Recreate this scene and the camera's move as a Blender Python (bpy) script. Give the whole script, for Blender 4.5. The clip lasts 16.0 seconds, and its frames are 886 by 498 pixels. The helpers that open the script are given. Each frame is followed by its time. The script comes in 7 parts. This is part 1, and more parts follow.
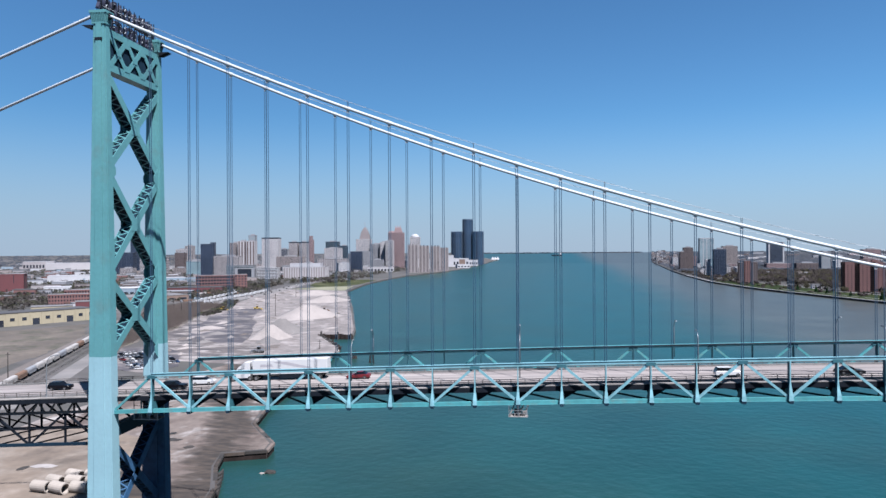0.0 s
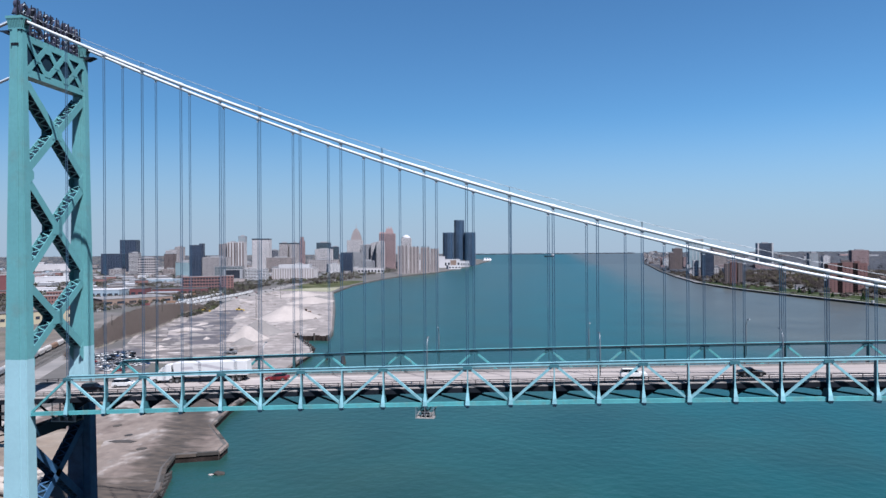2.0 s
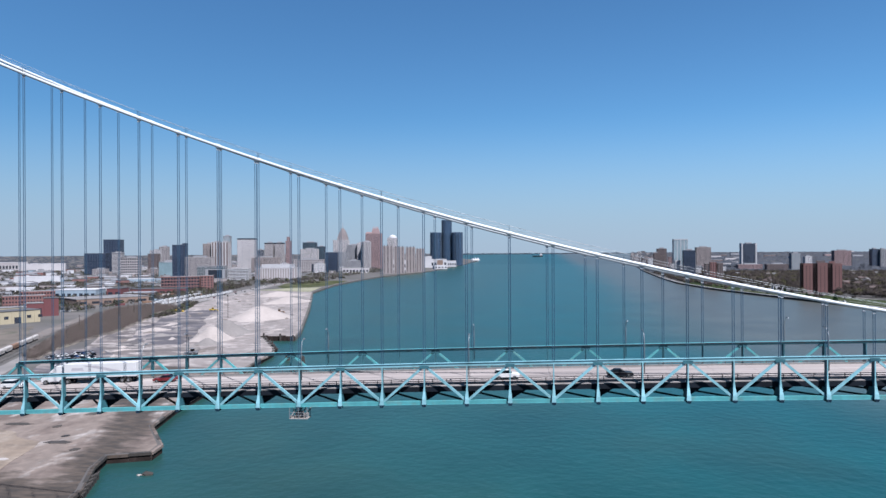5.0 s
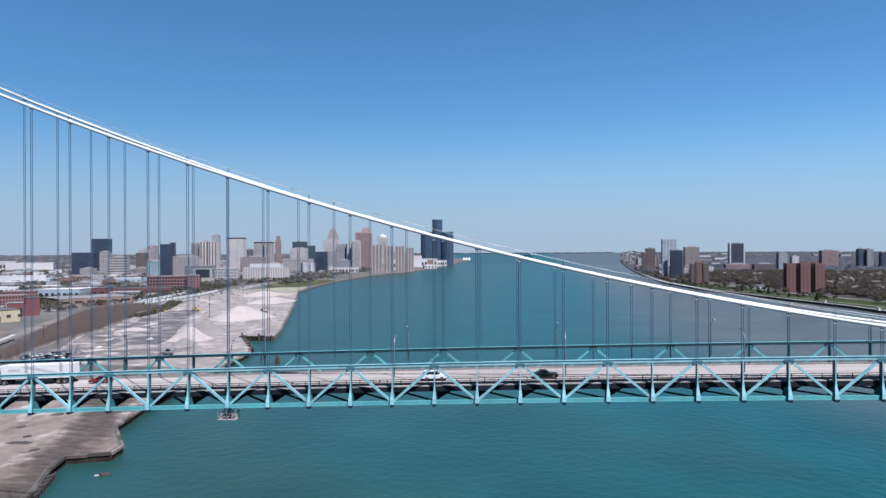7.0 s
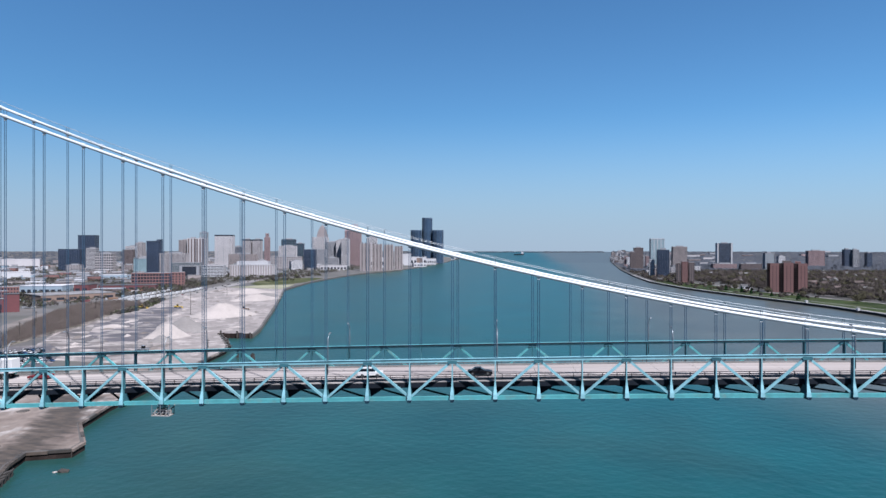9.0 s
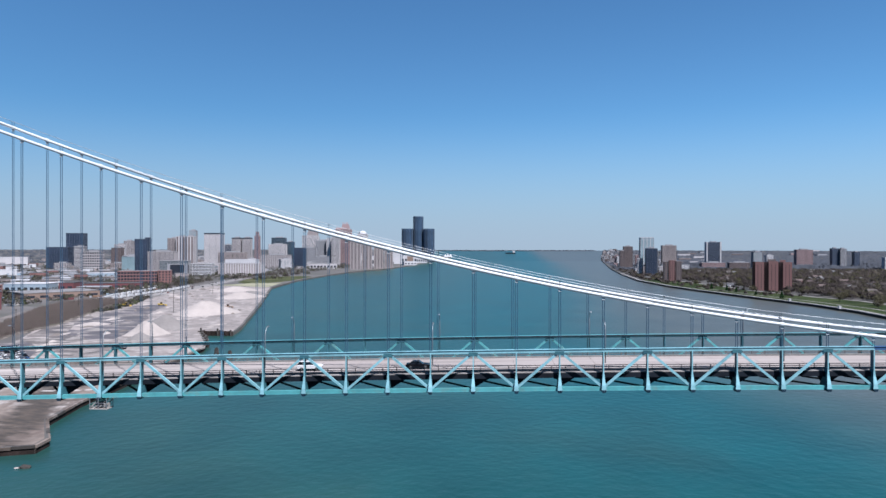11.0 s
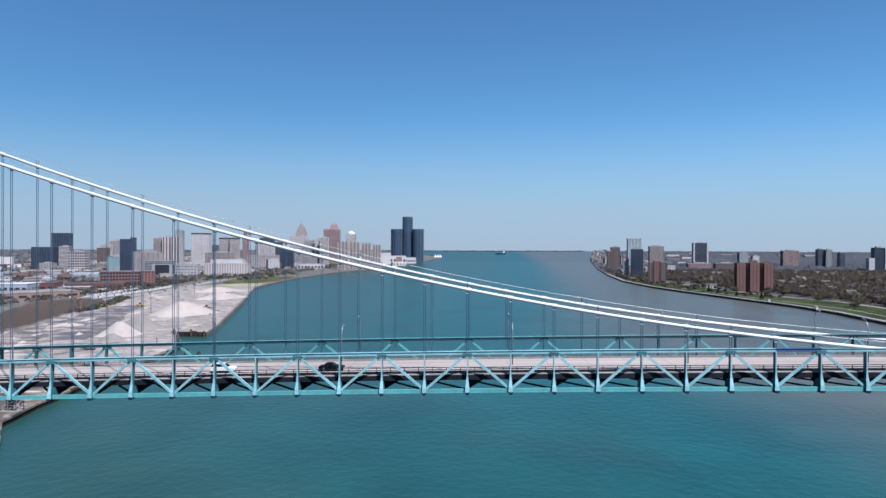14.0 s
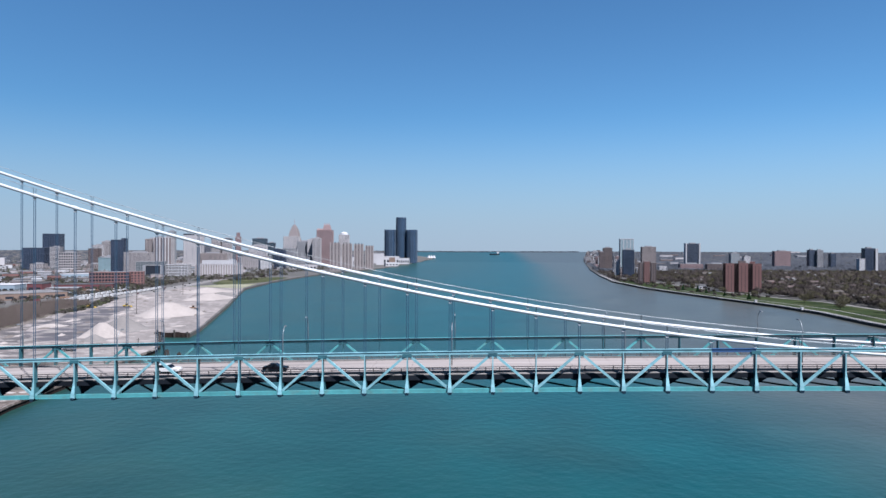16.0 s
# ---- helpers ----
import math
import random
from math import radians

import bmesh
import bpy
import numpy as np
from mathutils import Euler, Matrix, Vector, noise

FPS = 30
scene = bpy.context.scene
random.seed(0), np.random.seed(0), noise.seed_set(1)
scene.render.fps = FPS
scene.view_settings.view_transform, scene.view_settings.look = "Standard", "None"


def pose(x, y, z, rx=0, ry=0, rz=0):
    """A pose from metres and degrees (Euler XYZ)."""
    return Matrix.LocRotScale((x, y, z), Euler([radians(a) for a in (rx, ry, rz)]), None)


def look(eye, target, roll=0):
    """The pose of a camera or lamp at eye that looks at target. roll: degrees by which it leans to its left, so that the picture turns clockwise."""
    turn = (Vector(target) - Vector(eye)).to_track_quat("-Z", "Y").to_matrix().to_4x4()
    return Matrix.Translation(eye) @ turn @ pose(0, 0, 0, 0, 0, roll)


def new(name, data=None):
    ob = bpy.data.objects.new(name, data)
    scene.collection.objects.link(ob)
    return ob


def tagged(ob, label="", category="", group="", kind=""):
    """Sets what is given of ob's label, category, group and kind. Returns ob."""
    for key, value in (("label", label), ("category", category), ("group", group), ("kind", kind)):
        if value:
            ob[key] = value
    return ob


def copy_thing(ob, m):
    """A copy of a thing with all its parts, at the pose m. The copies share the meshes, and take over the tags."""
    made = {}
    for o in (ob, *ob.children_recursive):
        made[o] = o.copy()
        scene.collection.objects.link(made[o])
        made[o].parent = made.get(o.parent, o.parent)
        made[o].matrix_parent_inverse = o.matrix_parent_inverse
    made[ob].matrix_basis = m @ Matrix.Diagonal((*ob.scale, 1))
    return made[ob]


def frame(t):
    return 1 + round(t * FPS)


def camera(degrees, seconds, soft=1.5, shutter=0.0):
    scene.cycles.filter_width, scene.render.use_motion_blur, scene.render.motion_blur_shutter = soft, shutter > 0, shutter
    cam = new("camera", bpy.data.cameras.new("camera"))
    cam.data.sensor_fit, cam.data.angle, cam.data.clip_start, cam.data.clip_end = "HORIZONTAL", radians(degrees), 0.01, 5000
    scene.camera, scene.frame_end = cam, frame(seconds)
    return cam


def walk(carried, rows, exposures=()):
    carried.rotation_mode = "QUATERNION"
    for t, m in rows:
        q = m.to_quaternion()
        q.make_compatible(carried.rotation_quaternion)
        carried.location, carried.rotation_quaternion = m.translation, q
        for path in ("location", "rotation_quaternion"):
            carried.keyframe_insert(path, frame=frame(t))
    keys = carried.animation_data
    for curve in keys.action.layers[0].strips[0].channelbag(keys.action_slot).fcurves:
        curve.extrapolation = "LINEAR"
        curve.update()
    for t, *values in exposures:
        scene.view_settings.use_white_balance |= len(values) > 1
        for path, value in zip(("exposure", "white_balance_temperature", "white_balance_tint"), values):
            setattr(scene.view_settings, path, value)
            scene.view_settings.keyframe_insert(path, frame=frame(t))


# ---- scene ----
cam = camera(65.97, 16.0)
PATH = [
    (0.0, pose(76.83, -121.18, 73.26, 90.07, 0.35, 6.59)),
    (0.5, pose(80.75, -121.22, 73.33, 90.12, 0.41, 6.51)),
    (1.0, pose(84.59, -121.23, 73.45, 90.13, 0.41, 6.40)),
    (1.5, pose(88.49, -121.20, 73.59, 90.14, 0.38, 6.27)),
    (2.0, pose(92.43, -121.09, 73.66, 90.14, 0.37, 6.17)),
    (2.5, pose(96.35, -120.99, 73.75, 90.14, 0.37, 6.06)),
    (3.0, pose(100.21, -120.90, 73.78, 90.14, 0.35, 5.97)),
    (3.5, pose(103.94, -120.83, 73.83, 90.14, 0.35, 5.87)),
    (4.0, pose(107.41, -120.83, 73.86, 90.14, 0.34, 5.75)),
    (6.5, pose(123.04, -121.13, 74.61, 90.07, 0.29, 5.06)),
    (7.0, pose(126.03, -121.30, 74.69, 90.06, 0.26, 4.91)),
    (7.5, pose(128.70, -121.37, 74.84, 90.02, 0.19, 4.74)),
    (8.0, pose(131.32, -121.31, 74.91, 89.99, 0.13, 4.55)),
    (8.5, pose(133.98, -121.16, 74.80, 89.96, 0.05, 4.38)),
    (9.0, pose(136.50, -121.03, 74.56, 89.92, -0.04, 4.24)),
    (11.5, pose(149.20, -121.23, 73.63, 89.81, -0.11, 3.55)),
    (12.0, pose(151.58, -121.18, 73.62, 89.81, -0.13, 3.45)),
    (12.5, pose(154.04, -121.05, 73.65, 89.83, -0.18, 3.34)),
    (13.0, pose(156.54, -120.92, 73.76, 89.84, -0.19, 3.24)),
    (13.5, pose(159.06, -120.80, 73.91, 89.85, -0.19, 3.15)),
    (14.0, pose(161.60, -120.75, 74.10, 89.85, -0.19, 3.03)),
    (14.5, pose(164.13, -120.80, 74.28, 89.85, -0.20, 2.94)),
    (15.0, pose(166.62, -120.92, 74.39, 89.88, -0.18, 2.84)),
    (15.5, pose(169.10, -121.03, 74.39, 89.89, -0.18, 2.75)),
    (16.0, pose(171.53, -121.14, 74.29, 89.90, -0.18, 2.66)),
]
walk(cam, PATH, [(0.0, 1.7, 6150, 10), (16.0, 1.7, 6150, 10)])

# ---------------------------------------------------------------- light
SUN_ELEVATION, SUN_AZIMUTH = radians(57), radians(140)
world = bpy.data.worlds.new("world")
scene.world = world
world.use_nodes = True
nodes, links = world.node_tree.nodes, world.node_tree.links
nodes.clear()
sky = nodes.new("ShaderNodeTexSky")
sky.sky_type, sky.sun_disc = "NISHITA", False
sky.sun_elevation, sky.sun_rotation = SUN_ELEVATION, -SUN_AZIMUTH
sky.air_density, sky.dust_density, sky.ozone_density = 1.0, 0.1, 4.0
background = nodes.new("ShaderNodeBackground")
background.inputs["Strength"].default_value = 0.05
world_out = nodes.new("ShaderNodeOutputWorld")
tint = nodes.new("ShaderNodeMixRGB")
tint.blend_type = "MULTIPLY"
tint.inputs[0].default_value, tint.inputs[2].default_value = 1.0, (0.395, 0.605, 0.717, 1)
links.new(sky.outputs[0], tint.inputs[1])
# pale haze low over the horizon, all the way round
where = nodes.new("ShaderNodeTexCoord")
height = nodes.new("ShaderNodeSeparateXYZ")
fade = nodes.new("ShaderNodeMapRange")
fade.interpolation_type = "SMOOTHSTEP"
for slot, value in enumerate((0.0, 0.2, 0.85, 0.0)):
    fade.inputs[slot + 1].default_value = value
haze = nodes.new("ShaderNodeMixRGB")
haze.inputs[2].default_value = (2.39, 2.93, 3.82, 1)
links.new(where.outputs["Generated"], height.inputs[0])
links.new(height.outputs[2], fade.inputs[0])
links.new(fade.outputs[0], haze.inputs[0])
links.new(tint.outputs[0], haze.inputs[1])
links.new(haze.outputs[0], background.inputs[0])
links.new(background.outputs[0], world_out.inputs[0])
sun_data = bpy.data.lights.new("sun", "SUN")
sun_data.energy, sun_data.angle, sun_data.color = 5.0, radians(0.53), (1.0, 0.98, 0.95)
sun = new("sun", sun_data)
to_sun = Vector((math.sin(SUN_AZIMUTH) * math.cos(SUN_ELEVATION), math.cos(SUN_AZIMUTH) * math.cos(SUN_ELEVATION), math.sin(SUN_ELEVATION)))
sun.matrix_world = look(to_sun * 300, (0, 0, 0))


# ---------------------------------------------------------------- materials
def surface(name, colour, rough=0.6, metal=0.0, vary=0.25, grain=2.0, patch=0.1, bump=0.0, bump_scale=8.0, second=None, second_at=0.6, second_scale=0.05, spread=0.12, island=0.0, spec=0.5, third=None, third_at=0.62, third_scale=0.08, stretch=None):
    """A paint, stone or soil: colour varied by patches and by grain (cycles per metre), with an optional second colour in blotches."""
    # Base colour scale; its extra blue is a haze tint on all surfaces.
    dull = (0.4, 0.394, 0.419)
    m = bpy.data.materials.new(name)
    m.use_nodes = True
    n, l = m.node_tree.nodes, m.node_tree.links
    shader = n["Principled BSDF"]
    where = n.new("ShaderNodeTexCoord")

    def cloud(scale, detail=4.0, rough=0.5):
        c = n.new("ShaderNodeTexNoise")
        c.inputs["Scale"].default_value, c.inputs["Detail"].default_value, c.inputs["Roughness"].default_value = scale, detail, rough
        if stretch:
            drawn = n.new("ShaderNodeVectorMath")
            drawn.operation, drawn.inputs[1].default_value = "MULTIPLY", stretch
            l.new(where.outputs["Object"], drawn.inputs[0]), l.new(drawn.outputs[0], c.inputs["Vector"])
        else:
            l.new(where.outputs["Object"], c.inputs["Vector"])
        return c.outputs["Fac"]

    def ramp(source, low, high, a, b):
        r = n.new("ShaderNodeMapRange")
        for i, v in enumerate((low, high, a, b)):
            r.inputs[i + 1].default_value = v
        l.new(source, r.inputs[0])
        return r.outputs[0]

    def times(a, b):
        x = n.new("ShaderNodeMath")
        x.operation = "MULTIPLY"
        l.new(a, x.inputs[0]), l.new(b, x.inputs[1])
        return x.outputs[0]

    gain = times(ramp(cloud(patch), 0.3, 0.7, 1 - vary, 1 + vary), ramp(cloud(grain, 6.0), 0.3, 0.7, 1 - vary * 0.6, 1 + vary * 0.6))
    if island:
        info = n.new("ShaderNodeNewGeometry")
        gain = times(gain, ramp(info.outputs["Random Per Island"], 0, 1, 1 - island, 1 + island))
    base = n.new("ShaderNodeRGB")
    base.outputs[0].default_value = (*[c * d for c, d in zip(colour, dull)], 1)
    tint = base.outputs[0]
    for extra, at, scale in ((second, second_at, second_scale), (third, third_at, third_scale)):
        if not extra:
            continue
        mix = n.new("ShaderNodeMixRGB")
        mix.inputs[2].default_value = (*[c * d for c, d in zip(extra, dull)], 1)
        l.new(tint, mix.inputs[1])
        l.new(ramp(cloud(scale, 9.0, 0.62), at - spread, at + spread, 0, 1), mix.inputs[0])
        tint = mix.outputs[0]
    scaled = n.new("ShaderNodeVectorMath")
    scaled.operation = "SCALE"
    l.new(tint, scaled.inputs[0]), l.new(gain, scaled.inputs["Scale"])
    l.new(scaled.outputs[0], shader.inputs["Base Color"])
    shader.inputs["Roughness"].default_value, shader.inputs["Metallic"].default_value = rough, metal
    shader.inputs["Specular IOR Level"].default_value = spec
    if bump:
        b = n.new("ShaderNodeBump")
        b.inputs["Strength"].default_value, b.inputs["Distance"].default_value = 0.6, bump
        l.new(cloud(bump_scale, 5.0), b.inputs["Height"])
        l.new(b.outputs[0], shader.inputs["Normal"])
    return m


TURQUOISE = surface("turquoise_paint", (0.135, 0.375, 0.39), 0.45, 0, 0.10, 1.5, 0.08, second=(0.15, 0.30, 0.30), second_at=0.66, second_scale=0.25)
PALE_BLUE = surface("pale_blue_paint", (0.36, 0.60, 0.66), 0.45, 0, 0.07, 1.5, 0.08)
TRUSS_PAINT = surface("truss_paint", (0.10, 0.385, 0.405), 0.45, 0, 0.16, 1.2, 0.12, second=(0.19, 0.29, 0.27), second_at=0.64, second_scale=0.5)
# Paler truss paint: sun and sky sheen put into the near truss.
TRUSS_SUNLIT = surface("truss_sunlit_paint", (0.28, 0.56, 0.625), 0.4, 0, 0.14, 1.2, 0.12, second=(0.19, 0.40, 0.43), second_at=0.6, second_scale=0.4)
CABLE_WHITE = surface("white_cable_wrap", (0.66, 0.70, 0.72), 0.5, 0, 0.08, 1.0, 0.2)
GALVANISED = surface("galvanised_steel", (0.42, 0.45, 0.47), 0.5, 0.6, 0.15, 2.0, 0.3)
ROPE = surface("hanger_rope", (0.035, 0.09, 0.155), 0.7, 0, 0.2, 2.0, 0.3, spec=0.2)
# Near black: the shade under the deck is put into this steel colour.
DARK_STEEL = surface("dark_steel_and_shade", (0.012, 0.016, 0.024), 0.8, 0, 0.3, 1.0, 0.2, spec=0.08)
# Darker truss paint; on the webs it stands for their shaded side.
WEB_BLUE = surface("web_shade_and_node_blue", (0.055, 0.185, 0.22), 0.55, 0, 0.2, 1.0, 0.15, second=(0.03, 0.1, 0.135), second_at=0.58, second_scale=0.3, spec=0.25)
CHORD_NAVY = surface("deep_blue_chord_paint", (0.035, 0.11, 0.27), 0.45, 0, 0.15, 1.0, 0.15)
# Darker blue that puts the deck's shade into the tower's colour.
DECK_SHADE_BLUE = surface("deck_shade_blue", (0.055, 0.15, 0.29), 0.6, 0, 0.25, 1.0, 0.15, second=(0.035, 0.085, 0.17), second_at=0.55, second_scale=0.3, spec=0.2)
# Also carries the shade inside braces and portal and under the deck.
NAVY_STEEL = surface("dark_blue_paint_and_shade", (0.012, 0.034, 0.058), 0.6, 0, 0.2, 1.0, 0.2, spec=0.12)
RUST_STEEL = surface("grey_brown_steel", (0.13, 0.115, 0.105), 0.7, 0.1, 0.3, 1.0, 0.2)
ROAD = surface("worn_concrete_deck", (0.385, 0.335, 0.315), 0.85, 0, 0.12, 0.6, 0.05, second=(0.19, 0.165, 0.158), second_at=0.55, second_scale=0.55, spread=0.09, third=(0.47, 0.42, 0.395), third_at=0.58, third_scale=0.3, stretch=(0.02, 1.0, 1.0))
WALKWAY = surface("worn_grey_walkway", (0.33, 0.30, 0.28), 0.8, 0, 0.3, 0.7, 0.08)
CURB = surface("grey_curb_steel", (0.24, 0.23, 0.22), 0.7, 0, 0.25, 0.8, 0.1)
CONCRETE = surface("quay_concrete", (0.225, 0.175, 0.148), 0.9, 0, 0.3, 0.5, 0.04, 0.05, 2.0, second=(0.10, 0.07, 0.058), second_at=0.54, second_scale=0.04, spread=0.06, third=(0.42, 0.38, 0.355), third_at=0.6, third_scale=0.07, stretch=(1.0, 0.55, 1.0))
EARTH = surface("bare_city_ground", (0.105, 0.093, 0.09), 0.95, 0, 0.3, 0.05, 0.004, second=(0.07, 0.066, 0.058), second_at=0.5, second_scale=0.012, spread=0.06, third=(0.14, 0.124, 0.117), third_at=0.62, third_scale=0.02)
WOODED = surface("wooded_city_ground", (0.04, 0.036, 0.035), 0.95, 0, 0.35, 0.05, 0.006, second=(0.075, 0.068, 0.066), second_at=0.58, second_scale=0.02, spread=0.06)


# ---------------------------------------------------------------- mesh helpers
def link(name, bm, material, parent=None, label="", smooth=False):
    me = bpy.data.meshes.new(name)
    bm.to_mesh(me)
    bm.free()
    me.materials.append(material)
    if smooth:
        me.shade_smooth()
    ob = new(name, me)
    if parent:
        ob.parent = parent
    return tagged(ob, label)


def part(name, bm, material, parent, label="", smooth=False):
    return link(name, bm, material, parent, label, smooth)


def thing(name, label, category, group="", kind="", place=(0, 0, 0)):
    ob = new(name)
    ob.location = place
    ob.empty_display_size = 1
    return tagged(ob, label, category, group, kind)


def hexa(bm, corners):
    """A solid of eight corners: four below, four above, both counter-clockwise from above."""
    v = [bm.verts.new(c) for c in corners]
    for f in ((3, 2, 1, 0), (4, 5, 6, 7), (0, 1, 5, 4), (1, 2, 6, 5), (2, 3, 7, 6), (3, 0, 4, 7)):
        bm.faces.new([v[i] for i in f])


def box(bm, x0, x1, y0, y1, z0, z1):
    hexa(bm, [(x0, y0, z0), (x1, y0, z0), (x1, y1, z0), (x0, y1, z0), (x0, y0, z1), (x1, y0, z1), (x1, y1, z1), (x0, y1, z1)])


def turned_box(bm, cx, cy, w, d, z0, z1, turn=0.0):
    c, s = math.cos(radians(turn)), math.sin(radians(turn))
    ring = [(cx + c * a * w / 2 - s * b * d / 2, cy + s * a * w / 2 + c * b * d / 2) for a, b in ((-1, -1), (1, -1), (1, 1), (-1, 1))]
    hexa(bm, [(x, y, z0) for x, y in ring] + [(x, y, z1) for x, y in ring])


def bar(bm, a, b, wide, deep, side=(0, 1, 0)):
    """A straight bar from a to b; deep is measured along side as far as square to the bar."""
    a, b = Vector(a), Vector(b)
    way = (b - a).normalized()
    v = Vector(side)
    v = (v - way * v.dot(way)).normalized() * deep / 2
    u = way.cross(v).normalized() * wide / 2
    low, high = [], []
    for p, q in ((-1, -1), (1, -1), (1, 1), (-1, 1)):
        low.append(a + u * p + v * q)
        high.append(b + u * p + v * q)
    hexa(bm, low + high)


def tube(bm, path, radius, sides=8, closed_ends=True):
    """A round rod along a line of points; radius is a number or one for each point."""
    path = [Vector(p) for p in path]
    rings = []
    for i, p in enumerate(path):
        way = (path[min(i + 1, len(path) - 1)] - path[max(i - 1, 0)]).normalized()
        u = way.orthogonal() if abs(way.z) > 0.95 else way.cross(Vector((0, 0, 1)))
        u.normalize()
        v = way.cross(u)
        r = radius[i] if isinstance(radius, (list, tuple)) else radius
        rings.append([bm.verts.new(p + (u * math.cos(2 * math.pi * k / sides) + v * math.sin(2 * math.pi * k / sides)) * r) for k in range(sides)])
    for a, b in zip(rings, rings[1:]):
        for k in range(sides):
            bm.faces.new((a[k], a[(k + 1) % sides], b[(k + 1) % sides], b[k]))
    if closed_ends:
        bm.faces.new(rings[0][::-1]), bm.faces.new(rings[-1])


# ---------------------------------------------------------------- the bridge's lines
PANEL = 7.6
MIDDLE = 37 * PANEL
WIDE = 18.7
TRUSS_HIGH = 6.66
LAST = 44


def sill(x):
    """Height of the trusses' lower chord."""
    return 43.035 + 0.04763 * x - 0.000073 * x * x


def deck(x):
    return sill(x) + 2.8


def cable(x):
    return 54.88 + 62.9 * ((x - MIDDLE) / MIDDLE) ** 2



# ---------------------------------------------------------------- water and land
EYE = (120.0, -121.0)


def far_rise(x, y):
    """The last kilometre swells up to the skyline."""
    r = math.hypot(x - EYE[0], y - EYE[1])
    return max(0.0, min(r, 4960) - 3600) / 1350 * 48.7


def clamp(x, y):
    dx, dy = x - EYE[0], y - EYE[1]
    r = math.hypot(dx, dy)
    k = min(1.0, 4950 / r) if r else 1
    return EYE[0] + dx * k, EYE[1] + dy * k


def river_material():
    m = bpy.data.materials.new("river_water")
    m.use_nodes = True
    n, l = m.node_tree.nodes, m.node_tree.links
    shader = n["Principled BSDF"]
    where = n.new("ShaderNodeTexCoord")
    split = n.new("ShaderNodeSeparateXYZ")
    l.new(where.outputs["Object"], split.inputs[0])
    wander = n.new("ShaderNodeTexNoise")
    wander.inputs["Scale"].default_value, wander.inputs["Detail"].default_value = 0.006, 5
    l.new(where.outputs["Object"], wander.inputs["Vector"])
    shift = n.new("ShaderNodeMath")
    shift.operation = "MULTIPLY_ADD"
    l.new(wander.outputs["Fac"], shift.inputs[0])
    shift.inputs[1].default_value = 70
    # the plume hugs the bank more closely below the bridge
    hug = n.new("ShaderNodeMapRange")
    for i, v in enumerate((40.0, 480.0, -75.0, 0.0)):
        hug.inputs[i + 1].default_value = v
    l.new(split.outputs[1], hug.inputs[0])
    sideways = n.new("ShaderNodeMath")
    l.new(split.outputs[0], sideways.inputs[0]), l.new(hug.outputs[0], sideways.inputs[1])
    # and narrows upstream
    narrow = n.new("ShaderNodeMapRange")
    for i, v in enumerate((500.0, 3000.0, 0.0, -190.0)):
        narrow.inputs[i + 1].default_value = v
    l.new(split.outputs[1], narrow.inputs[0])
    bank = n.new("ShaderNodeMath")
    l.new(sideways.outputs[0], bank.inputs[0]), l.new(narrow.outputs[0], bank.inputs[1])
    l.new(bank.outputs[0], shift.inputs[2])
    plume = n.new("ShaderNodeMapRange")
    plume.interpolation_type = "SMOOTHSTEP"
    plume.inputs[1].default_value, plume.inputs[2].default_value = 225, 375
    l.new(shift.outputs[0], plume.inputs[0])
    colour = n.new("ShaderNodeMixRGB")
    colour.inputs[2].default_value = (0.034, 0.0345, 0.03, 1)
    drift = n.new("ShaderNodeTexNoise")
    drift.inputs["Scale"].default_value, drift.inputs["Detail"].default_value = 0.011, 5
    l.new(where.outputs["Object"], drift.inputs["Vector"])
    murk = n.new("ShaderNodeMapRange")
    for i, v in enumerate((0.45, 0.7, 0.0, 0.5)):
        murk.inputs[i + 1].default_value = v
    l.new(drift.outputs["Fac"], murk.inputs[0])
    teal = n.new("ShaderNodeMixRGB")
    teal.inputs[1].default_value, teal.inputs[2].default_value = (0.0022, 0.0285, 0.0318, 1), (0.0085, 0.0262, 0.0235, 1)
    near_bank = n.new("ShaderNodeMapRange")
    for i, v in enumerate((10.0, 190.0, 0.75, 0.0)):
        near_bank.inputs[i + 1].default_value = v
    l.new(shift.outputs[0], near_bank.inputs[0])
    both = n.new("ShaderNodeMath")
    both.use_clamp = True
    l.new(murk.outputs[0], both.inputs[0]), l.new(near_bank.outputs[0], both.inputs[1])
    l.new(both.outputs[0], teal.inputs[0]), l.new(teal.outputs[0], colour.inputs[1])
    l.new(plume.outputs[0], colour.inputs[0])
    streak = n.new("ShaderNodeTexNoise")
    streak.inputs["Scale"].default_value, streak.inputs["Detail"].default_value = 0.02, 6
    l.new(where.outputs["Object"], streak.inputs["Vector"])
    gain = n.new("ShaderNodeMapRange")
    for i, v in enumerate((0.3, 0.7, 0.82, 1.18)):
        gain.inputs[i + 1].default_value = v
    l.new(streak.outputs["Fac"], gain.inputs[0])
    scaled = n.new("ShaderNodeVectorMath")
    scaled.operation = "SCALE"
    l.new(colour.outputs[0], scaled.inputs[0]), l.new(gain.outputs[0], scaled.inputs["Scale"])
    l.new(scaled.outputs[0], shader.inputs["Base Color"])
    shader.inputs["Roughness"].default_value = 0.32
    shader.inputs["IOR"].default_value = 1.33
    shader.inputs["Specular IOR Level"].default_value = 0.48
    wave = n.new("ShaderNodeTexNoise")
    wave.inputs["Scale"].default_value, wave.inputs["Detail"].default_value = 0.22, 7
    l.new(where.outputs["Object"], wave.inputs["Vector"])
    b = n.new("ShaderNodeBump")
    b.inputs["Strength"].default_value, b.inputs["Distance"].default_value = 0.7, 0.6
